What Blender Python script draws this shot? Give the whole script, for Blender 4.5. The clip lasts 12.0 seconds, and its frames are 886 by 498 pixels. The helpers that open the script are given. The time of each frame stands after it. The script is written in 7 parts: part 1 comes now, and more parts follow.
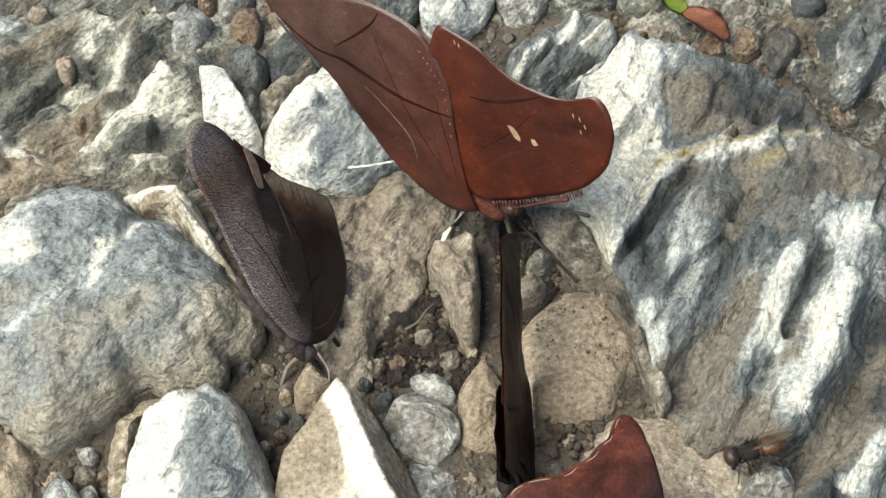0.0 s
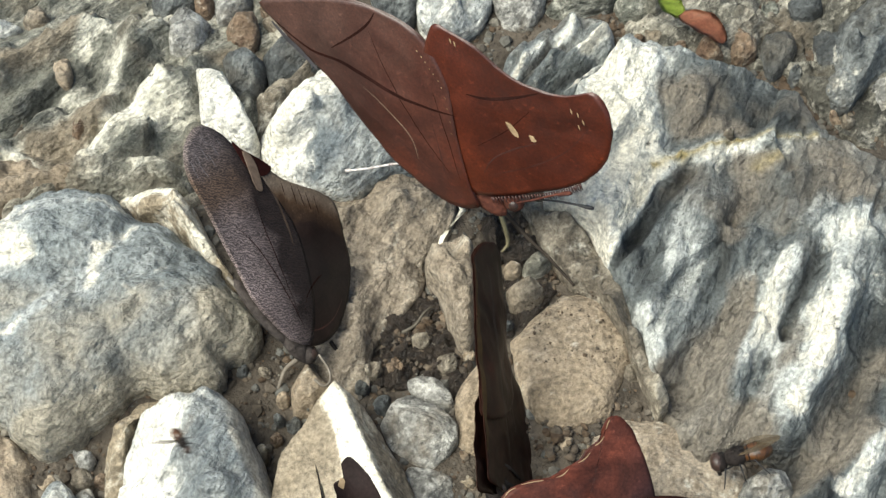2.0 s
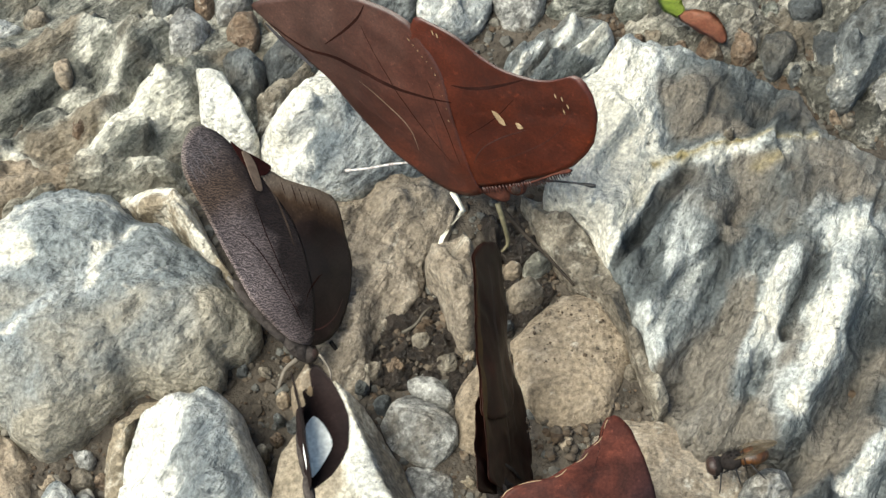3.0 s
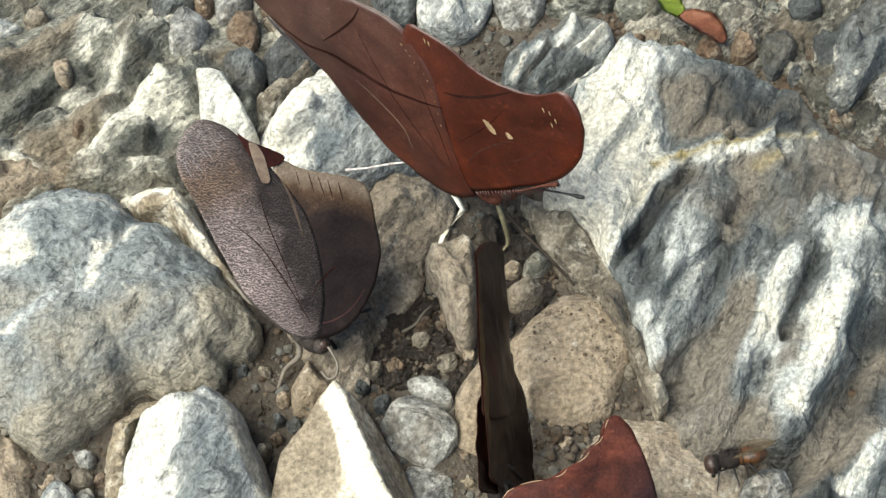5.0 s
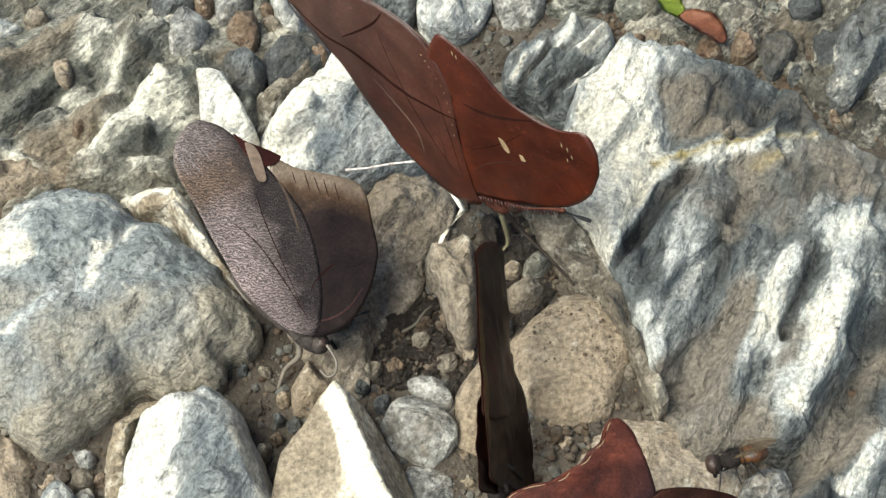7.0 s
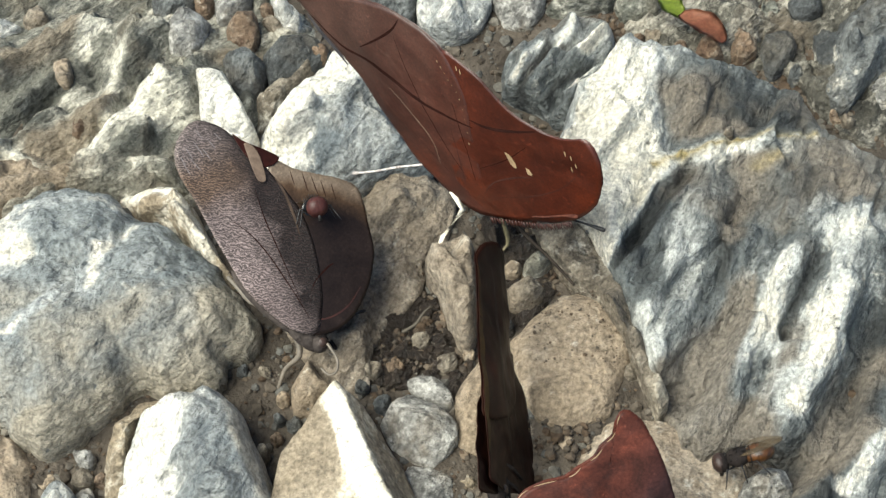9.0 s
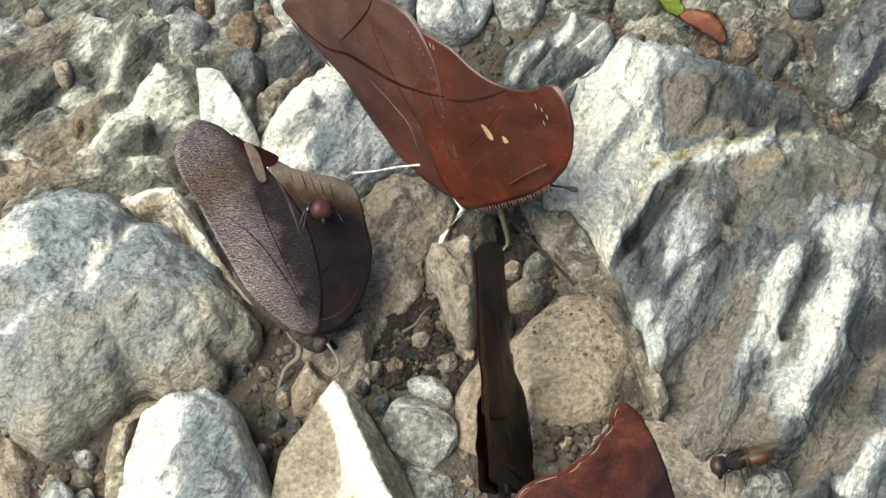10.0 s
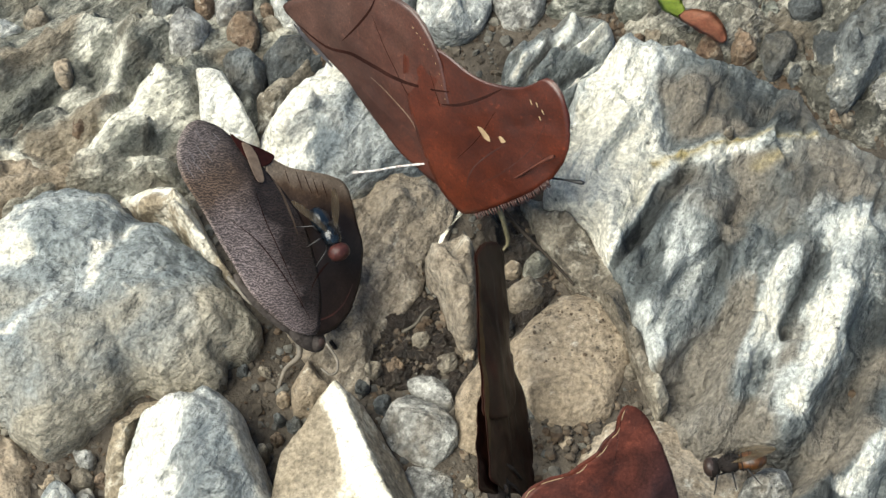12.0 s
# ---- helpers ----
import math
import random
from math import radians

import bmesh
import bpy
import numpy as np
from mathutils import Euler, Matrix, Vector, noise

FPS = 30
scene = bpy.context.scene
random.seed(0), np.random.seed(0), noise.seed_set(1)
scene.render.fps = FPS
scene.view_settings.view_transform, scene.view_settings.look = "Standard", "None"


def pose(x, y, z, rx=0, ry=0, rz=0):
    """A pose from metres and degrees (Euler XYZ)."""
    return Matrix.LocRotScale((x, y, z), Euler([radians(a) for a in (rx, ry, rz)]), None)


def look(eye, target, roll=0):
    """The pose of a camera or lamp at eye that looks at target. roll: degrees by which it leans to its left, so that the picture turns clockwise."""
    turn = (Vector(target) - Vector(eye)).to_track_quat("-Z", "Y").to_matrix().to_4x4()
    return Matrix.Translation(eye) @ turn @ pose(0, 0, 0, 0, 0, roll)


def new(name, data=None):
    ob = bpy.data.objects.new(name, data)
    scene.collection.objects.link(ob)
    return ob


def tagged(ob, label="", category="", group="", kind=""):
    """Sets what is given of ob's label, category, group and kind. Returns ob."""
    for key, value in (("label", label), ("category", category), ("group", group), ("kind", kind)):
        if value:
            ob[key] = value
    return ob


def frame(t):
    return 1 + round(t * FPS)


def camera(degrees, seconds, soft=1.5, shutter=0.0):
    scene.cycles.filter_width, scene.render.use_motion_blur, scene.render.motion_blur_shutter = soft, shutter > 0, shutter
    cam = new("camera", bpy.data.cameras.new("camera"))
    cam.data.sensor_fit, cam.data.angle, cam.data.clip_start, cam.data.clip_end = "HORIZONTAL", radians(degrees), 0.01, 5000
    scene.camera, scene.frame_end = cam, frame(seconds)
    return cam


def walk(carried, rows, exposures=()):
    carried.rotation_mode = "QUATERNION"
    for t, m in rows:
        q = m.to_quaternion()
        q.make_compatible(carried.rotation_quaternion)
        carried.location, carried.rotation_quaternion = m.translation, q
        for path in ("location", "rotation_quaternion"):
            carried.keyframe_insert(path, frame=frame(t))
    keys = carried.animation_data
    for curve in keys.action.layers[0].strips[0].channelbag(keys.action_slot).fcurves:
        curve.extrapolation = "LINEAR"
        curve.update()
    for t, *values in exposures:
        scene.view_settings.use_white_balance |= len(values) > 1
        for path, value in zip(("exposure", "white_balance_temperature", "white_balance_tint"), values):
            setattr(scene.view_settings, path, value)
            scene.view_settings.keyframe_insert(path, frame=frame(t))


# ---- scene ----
MM = 0.001
cam = camera(30.0, 12.0, soft=1.4, shutter=0.5)
EYE, AIM = Vector((0, -0.11747, 0.16776)), Vector((0, 0, 0))


def aimed(pan, tilt):
    """The tripod head's pose, turned by small angles in degrees."""
    return look(EYE, AIM) @ pose(0, 0, 0, tilt, pan, 0)


walk(cam, [(0.0, aimed(0.098, -0.086)), (0.2, aimed(0.06, -0.05)), (0.5, aimed(0.0, 0.0)), (0.8, aimed(-0.006, 0.045)), (1.0, aimed(-0.008, 0.056)),
           (1.3, aimed(0.0, 0.03)), (1.6, aimed(0.0, 0.02)), (3.0, aimed(0.0, 0.016)), (4.8, aimed(0, 0)), (12.0, aimed(0, 0))],
     exposures=[(0.0, 0.80, 6410, 3.5), (12.0, 0.80, 6410, 3.5)])

# ---- light ----
world = bpy.data.worlds.new("sky")
scene.world = world
world.use_nodes = True
wn = world.node_tree.nodes
sky = wn.new("ShaderNodeTexSky")
sky.sky_type, sky.sun_disc = "NISHITA", False
SUN_TO = Vector((-0.50, -0.20, 0.84)).normalized()
sky.sun_elevation = math.asin(SUN_TO.z)
sky.sun_rotation = math.atan2(SUN_TO.x, SUN_TO.y)
world.node_tree.links.new(sky.outputs[0], wn["Background"].inputs[0])
wn["Background"].inputs[1].default_value = 0.09
sun = new("sun", bpy.data.lights.new("sun", "SUN"))
sun.data.energy, sun.data.angle, sun.data.color = 5.3, radians(48), (1.0, 0.94, 0.84)
sun.matrix_world = look(SUN_TO, (0, 0, 0))


# ---- materials ----
class Nodes:
    """A small wrapper round one node material."""

    def __init__(self, name):
        self.mat = bpy.data.materials.new(name)
        self.mat.use_nodes = True
        self.tree = self.mat.node_tree
        self.bsdf = self.tree.nodes["Principled BSDF"]

    def node(self, kind, values=(), **props):
        n = self.tree.nodes.new(kind)
        for k, v in props.items():
            setattr(n, k, v)
        for key, v in dict(values).items():
            if isinstance(v, bpy.types.NodeSocket):
                self.tree.links.new(v, n.inputs[key])
            else:
                n.inputs[key].default_value = v
        return n

    def put(self, key, v):
        if isinstance(v, bpy.types.NodeSocket):
            self.tree.links.new(v, self.bsdf.inputs[key])
        else:
            self.bsdf.inputs[key].default_value = v

    def coords(self, turn=(0, 0, 0), scale=(1, 1, 1)):
        c = self.node("ShaderNodeTexCoord").outputs["Object"]
        return self.node("ShaderNodeMapping", {"Vector": c, "Rotation": [radians(a) for a in turn], "Scale": scale}).outputs[0]

    def noise(self, vec, scale, detail=6, rough=0.55, distort=0.0):
        return self.node("ShaderNodeTexNoise", {"Vector": vec, "Scale": scale, "Detail": detail, "Roughness": rough, "Distortion": distort}).outputs[0]

    def ramp(self, fac, stops):
        n = self.node("ShaderNodeValToRGB", {"Fac": fac})
        e = n.color_ramp.elements
        while len(e) < len(stops):
            e.new(0.5)
        for el, (p, c) in zip(e, stops):
            el.position, el.color = p, (*c, 1)
        return n.outputs[0]

    def mix(self, fac, a, b, how="MIX"):
        n = self.node("ShaderNodeMix", data_type="RGBA", blend_type=how)
        for i, v in ((0, fac), (6, a), (7, b)):
            if isinstance(v, bpy.types.NodeSocket):
                self.tree.links.new(v, n.inputs[i])
            else:
                n.inputs[i].default_value = v if i == 0 else (*v, 1)
        return n.outputs[2]

    def math(self, op, a, b=0.0):
        n = self.node("ShaderNodeMath", operation=op)
        for i, v in ((0, a), (1, b)):
            if isinstance(v, bpy.types.NodeSocket):
                self.tree.links.new(v, n.inputs[i])
            else:
                n.inputs[i].default_value = v
        return n.outputs[0]

    def bump(self, height, strength, distance):
        n = self.node("ShaderNodeBump", {"Height": height, "Strength": strength, "Distance": distance})
        self.put("Normal", n.outputs[0])


def grey(v):
    return (v, v, v)


def rock_material(name, dark, mid, light, dust, dusty=0.45, grain=60.0, squash=0.4, size=1.0, white=0.5, gloss=0.72, depth=0.0015):
    """Foliated stone: bands drawn out along grain (degrees in plan), crisp pale patches, dried mud, crystalline speckle and pits."""
    m = Nodes(name)
    seedy = m.math("MULTIPLY", m.node("ShaderNodeObjectInfo").outputs["Random"], 3.0)
    turned = m.coords((0, 0, 90 - grain))
    drawn = m.node("ShaderNodeMapping", {"Vector": turned, "Scale": (1, squash, 1)}).outputs[0]
    vec = m.node("ShaderNodeVectorMath", {0: drawn, 1: seedy}, operation="ADD").outputs[0]
    plain = m.node("ShaderNodeVectorMath", {0: m.coords(), 1: seedy}, operation="ADD").outputs[0]
    # Tone strokes: mineral bands, plus light and shade painted on some crests and clefts.
    mineral_and_light = m.node("ShaderNodeAttribute", attribute_name="mineral_and_light").outputs["Fac"]
    bands = m.math("ADD", m.noise(vec, 130 / size, 11, 0.68, 0.25), m.math("MULTIPLY", mineral_and_light, 0.6))
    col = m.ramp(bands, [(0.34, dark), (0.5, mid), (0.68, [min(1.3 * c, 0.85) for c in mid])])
    patch = m.math("ADD", m.noise(vec, 240 / size, 12, 0.74, 0.1), mineral_and_light)
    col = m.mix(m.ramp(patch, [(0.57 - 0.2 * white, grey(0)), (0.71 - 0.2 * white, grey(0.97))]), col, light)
    quartz_and_light = m.math("ADD", mineral_and_light, m.math("ADD", m.math("MULTIPLY", m.math("SUBTRACT", m.noise(vec, 170 / size, 8, 0.68, 0.3), 0.5), 0.8), m.math("MULTIPLY", m.math("SUBTRACT", m.noise(plain, 330 / size, 7, 0.68, 0.2), 0.5), 1.1)))
    col = m.mix(m.ramp(quartz_and_light, [(0.16, grey(0)), (0.34, grey(0.97))]), col, (0.84, 0.80, 0.68))
    mud = m.math("ADD", m.noise(plain, 70 / size, 8, 0.62, 0.4), m.node("ShaderNodeAttribute", attribute_name="mud_cover").outputs["Fac"])
    mud = m.math("SUBTRACT", mud, m.math("MULTIPLY", m.math("MAXIMUM", mineral_and_light, 0.0), 0.6))
    col = m.mix(m.ramp(mud, [(0.60 - 0.3 * dusty, grey(0)), (0.82 - 0.3 * dusty, grey(0.85))]), col, dust)
    thread = m.node("ShaderNodeMapping", {"Vector": vec, "Scale": (1, 0.45, 1)}).outputs[0]
    fibre = m.noise(thread, 620 / size ** 0.5, 7, 0.72, 0.15)
    col = m.mix(0.4 if squash < 0.35 else 0.15, col, m.ramp(fibre, [(0.34, grey(0.55)), (0.46, grey(0.92)), (0.56, grey(1.06)), (0.68, grey(1.5))]), "MULTIPLY")
    hair = m.noise(thread, 1500 / size ** 0.5, 2, 0.6)
    col = m.mix(0.25 if squash < 0.35 else 0.05, col, m.ramp(hair, [(0.34, grey(0.6)), (0.5, grey(1.0)), (0.66, grey(1.4))]), "MULTIPLY")
    ochre = m.math("MULTIPLY", m.node("ShaderNodeAttribute", attribute_name="ochre").outputs["Fac"], m.ramp(m.noise(plain, 420, 4, 0.6), [(0.3, grey(0.4)), (0.6, grey(1.3))]))
    col = m.mix(m.node("ShaderNodeClamp", {0: ochre}).outputs[0], col, (0.36, 0.29, 0.13))
    speck = m.noise(plain, 1700, 3, 0.65)
    col = m.mix(0.8, col, m.ramp(speck, [(0.34, grey(0.40)), (0.5, grey(0.76)), (0.66, grey(1.15))]), "MULTIPLY")
    pits = m.noise(plain, 700, 6, 0.65)
    col = m.mix(m.ramp(pits, [(0.31, grey(0.85)), (0.37, grey(0))]), col, [0.5 * d for d in dark])
    m.put("Base Color", col)
    m.put("Roughness", m.ramp(speck, [(0.3, grey(gloss + 0.15)), (0.7, grey(gloss - 0.15))]))
    m.put("Specular IOR Level", 0.4)
    flakes = m.noise(vec, 520 / size ** 0.5, 4, 0.6)
    relief = m.math("ADD", m.math("MULTIPLY", m.math("SUBTRACT", patch, mineral_and_light), 0.9), m.math("ADD", m.math("MULTIPLY", flakes, 1.1), m.math("ADD", m.math("MULTIPLY", speck, 0.22), m.math("ADD", m.math("MULTIPLY", fibre, 0.12), m.math("MULTIPLY", pits, 0.7)))))
    facet = m.node("ShaderNodeTexVoronoi", {"Vector": vec, "Scale": 520 / size ** 0.5, "Detail": 2.0, "Roughness": 0.6, "Randomness": 1.0}).outputs["Distance"]
    relief = m.math("ADD", relief, m.math("MULTIPLY", facet, 0.3))
    m.bump(relief, 1.0, depth)
    return m.mat


def plain_material(name, low, high, size=400, rough=0.6, relief=0.0002, spec=0.4, stretch=(1, 1, 1), islands=False, speckle=2000):
    m = Nodes(name)
    vec = m.coords((0, 0, 0), stretch)
    n = m.noise(vec, size, 6, 0.6, 0.4)
    col = m.ramp(n, [(0.32, low), (0.68, high)])
    fine = m.noise(m.coords(), speckle, 3, 0.6)
    col = m.mix(0.6, col, m.ramp(fine, [(0.3, grey(0.6)), (0.7, grey(1.3))]), "MULTIPLY")
    if islands:
        r = m.node("ShaderNodeNewGeometry").outputs["Random Per Island"]
        col = m.mix(1.0, col, m.ramp(r, [(0.0, (0.42, 0.36, 0.30)), (0.3, (0.9, 0.8, 0.7)), (0.6, (0.75, 0.8, 0.84)), (0.9, (1.05, 1.05, 1.0)), (1.0, (1.6, 1.55, 1.45))]), "MULTIPLY")
    m.put("Base Color", col)
    m.put("Roughness", rough)
    m.put("Specular IOR Level", spec)
    if relief:
        m.bump(m.math("ADD", n, m.math("MULTIPLY", fine, 0.4)), 0.8, relief)
    return m.mat


ROCK = {
    "outcrop": rock_material("folded_schist_and_marble", (0.040, 0.044, 0.043), (0.128, 0.142, 0.140), (0.56, 0.575, 0.54), (0.215, 0.186, 0.146), 0.28, 66, 0.24, 1.0, 0.27, 0.55),
    "ridge": rock_material("muddy_ridge_rock", (0.055, 0.057, 0.047), (0.155, 0.155, 0.128), (0.66, 0.63, 0.52), (0.235, 0.19, 0.132), 0.36, 45, 0.3, 1.2, 0.40, 0.75),
    "stain": rock_material("mud_stained_stone", (0.127, 0.104, 0.078), (0.253, 0.210, 0.158), (0.480, 0.422, 0.336), (0.244, 0.198, 0.143), 0.42, 60, 0.5, 1.0, 0.24, 0.85, depth=0.001),
    "wedge": rock_material("cream_sandstone", (0.234, 0.191, 0.133), (0.328, 0.275, 0.199), (0.712, 0.650, 0.507), (0.289, 0.234, 0.164), 0.3, 60, 0.6, 1.4, 0.22, 0.85, depth=0.0008),
    "blue": rock_material("blue_grey_stone", (0.172, 0.196, 0.203), (0.245, 0.268, 0.266), (0.42, 0.44, 0.43), (0.36, 0.315, 0.235), 0.38, 50, 0.45, 1.7, 0.24),
    "white": rock_material("white_marble", (0.15, 0.172, 0.182), (0.36, 0.375, 0.36), (0.88, 0.853, 0.763), (0.58, 0.53, 0.43), 0.20, 62, 0.13, 1.2, 0.55),
    "chalk": rock_material("white_chalk", (0.589, 0.57, 0.513), (0.8, 0.764, 0.662), (0.87, 0.843, 0.736), (0.703, 0.655, 0.551), 0.2, 58, 0.5, 1.0, 0.7, 0.85),
    "tan": rock_material("dusty_tan_stone", (0.160, 0.126, 0.086), (0.276, 0.220, 0.156), (0.396, 0.333, 0.252), (0.276, 0.218, 0.150), 0.6, 40, 0.7, 0.8, 0.3, 0.85, depth=0.0007),
    "cream": rock_material("cream_limestone", (0.174, 0.139, 0.094), (0.313, 0.257, 0.178), (0.804, 0.757, 0.636), (0.313, 0.252, 0.174), 0.35, 60, 0.6, 0.8, 0.2, 0.82, depth=0.001),
    "brown": rock_material("mud_brown_stone", (0.085, 0.071, 0.053), (0.19, 0.162, 0.122), (0.54, 0.49, 0.39), (0.26, 0.208, 0.146), 0.42, 55, 0.3, 1.2, 0.36, 0.8),
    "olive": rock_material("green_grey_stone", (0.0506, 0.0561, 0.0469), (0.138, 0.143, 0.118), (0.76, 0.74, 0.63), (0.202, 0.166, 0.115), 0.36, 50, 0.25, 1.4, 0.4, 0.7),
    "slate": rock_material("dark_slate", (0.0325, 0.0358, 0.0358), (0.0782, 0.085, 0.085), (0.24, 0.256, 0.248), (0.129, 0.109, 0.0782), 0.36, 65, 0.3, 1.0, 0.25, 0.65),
    "granite": rock_material("pale_granite", (0.102, 0.100, 0.092), (0.223, 0.220, 0.202), (0.559, 0.550, 0.507), (0.228, 0.186, 0.134), 0.35, 30, 0.8, 0.5, 0.5, 0.8, depth=0.0009),
    "rust": rock_material("rusty_pebble", (0.119, 0.07, 0.0434), (0.21, 0.143, 0.091), (0.4, 0.32, 0.232), (0.203, 0.161, 0.112), 0.35, 30, 0.7, 0.6, 0.4, 0.75),
    "mud": rock_material("wet_dark_mud", (0.016, 0.0115, 0.009), (0.036, 0.027, 0.0205), (0.085, 0.068, 0.052), (0.05, 0.038, 0.028), 0.4, 20, 0.8, 0.35, 0.3, 0.5),
    "crust": rock_material("muddy_rock_crust", (0.0295, 0.0295, 0.0238), (0.0984, 0.0935, 0.0746), (0.56, 0.53, 0.44), (0.164, 0.131, 0.0918), 0.38, 52, 0.2, 1.2, 0.40, 0.8),
}
EARTH = plain_material("damp_earth", (0.033, 0.027, 0.0208), (0.094, 0.079, 0.062), 200, 0.9, 0.0014, 0.25, speckle=1500)
GRAVEL = plain_material("mixed_gravel", (0.060, 0.055, 0.047), (0.128, 0.121, 0.107), 500, 0.85, 0.0003, 0.3, islands=True)
CRUMB = plain_material("mud_crumbs", (0.051, 0.039, 0.03), (0.12, 0.096, 0.072), 700, 0.9, 0.0003, 0.25, islands=True)


# ---- building helpers ----
def lattice(ix, iy, iz):
    h = (ix.astype(np.int64) * 374761393 + iy.astype(np.int64) * 668265263 + iz.astype(np.int64) * 2147483647) & 0xFFFFFFFF
    h = ((h ^ (h >> 13)) * 1274126177) & 0xFFFFFFFF
    return ((h ^ (h >> 16)) & 0xFFFF) / 65535.0


def value_noise(p):
    f = np.floor(p)
    i, t = f.astype(np.int64), p - f
    t = t * t * (3 - 2 * t)
    out = 0.0
    for a in (0, 1):
        for b in (0, 1):
            for c in (0, 1):
                w = (t[:, 0] if a else 1 - t[:, 0]) * (t[:, 1] if b else 1 - t[:, 1]) * (t[:, 2] if c else 1 - t[:, 2])
                out = out + w * lattice(i[:, 0] + a, i[:, 1] + b, i[:, 2] + c)
    return out * 2 - 1


def fractal(p, octaves=4, gain=0.5, ridged=False):
    total, amp = 0.0, 1.0
    for k in range(octaves):
        v = value_noise(p * 2.0 ** k + 17.3 * k)
        total = total + amp * ((1 - 2 * np.abs(v)) if ridged else v)
        amp *= gain
    return total


def chips(p, cell, slope, seed, sharp=7.0):
    """Broken faces: cells of tilted planes with short edges between them."""
    g = p / cell
    i = np.floor(g)
    total, weight = 0.0, 1e-9
    s = np.full(len(p), seed * 13 + 1)
    for dx in (-1, 0, 1):
        for dy in (-1, 0, 1):
            ix, iy = i[:, 0] + dx, i[:, 1] + dy
            c = np.stack([ix + lattice(ix, iy, s), iy + lattice(ix, iy, s + 1)], 1)
            off = g - c
            w = np.exp(-sharp * (off ** 2).sum(1)) + 1e-9
            plane = (lattice(ix, iy, s + 2) - 0.5) * 0.9 + off[:, 0] * (lattice(ix, iy, s + 3) * 2 - 1) + off[:, 1] * (lattice(ix, iy, s + 4) * 2 - 1)
            total, weight = total + w * plane, weight + w
    return total / weight * cell * slope


def link_mesh(name, verts, faces, material, smooth=True):
    me = bpy.data.meshes.new(name)
    me.from_pydata([tuple(v) for v in verts], [], faces)
    for mt in (material if isinstance(material, (list, tuple)) else [material]):
        me.materials.append(mt)
    if smooth:
        me.polygons.foreach_set("use_smooth", [True] * len(me.polygons))
    me.update()
    return me


def part(name, bm, material, parent, label=""):
    """Links a bmesh as one mesh object under a thing or a part."""
    me = bpy.data.meshes.new(name)
    bm.to_mesh(me)
    bm.free()
    for mt in (material if isinstance(material, (list, tuple)) else [material]):
        me.materials.append(mt)
    me.polygons.foreach_set("use_smooth", [True] * len(me.polygons))
    ob = new(name, me)
    ob.parent = parent
    return tagged(ob, label)


def thing(name, at, label, category, group=""):
    ob = new(name)
    ob.empty_display_size = 0.004
    ob.location = at
    return tagged(ob, label, category, group)


def smooth_loop(points, count, corner=0.35):
    """A closed outline run through few corner points; corner 1 keeps it angular, 0 rounds it."""
    p = np.array(points, float)
    n = len(p)
    seg = np.linalg.norm(np.roll(p, -1, 0) - p, axis=1)
    cum = np.concatenate([[0], np.cumsum(seg)])
    out = []
    for d in np.linspace(0, cum[-1], count, endpoint=False):
        k = min(int(np.searchsorted(cum, d, side="right") - 1), n - 1)
        t = (d - cum[k]) / max(seg[k], 1e-9)
        a, b, c, e = p[k - 1], p[k], p[(k + 1) % n], p[(k + 2) % n]
        cat = 0.5 * (2 * b + (c - a) * t + (2 * a - 5 * b + 4 * c - e) * t * t + (3 * b - a - 3 * c + e) * t ** 3)
        out.append(corner * (b + (c - b) * t) + (1 - corner) * cat)
    return np.array(out)


def ring_faces(rings, n, first=1):
    faces = [(0, first + k, first + (k + 1) % n) for k in range(n)]
    for r in range(rings - 1):
        a, b = first + r * n, first + (r + 1) * n
        faces += [(a + k, b + k, b + (k + 1) % n, a + (k + 1) % n) for k in range(n)]
    return faces


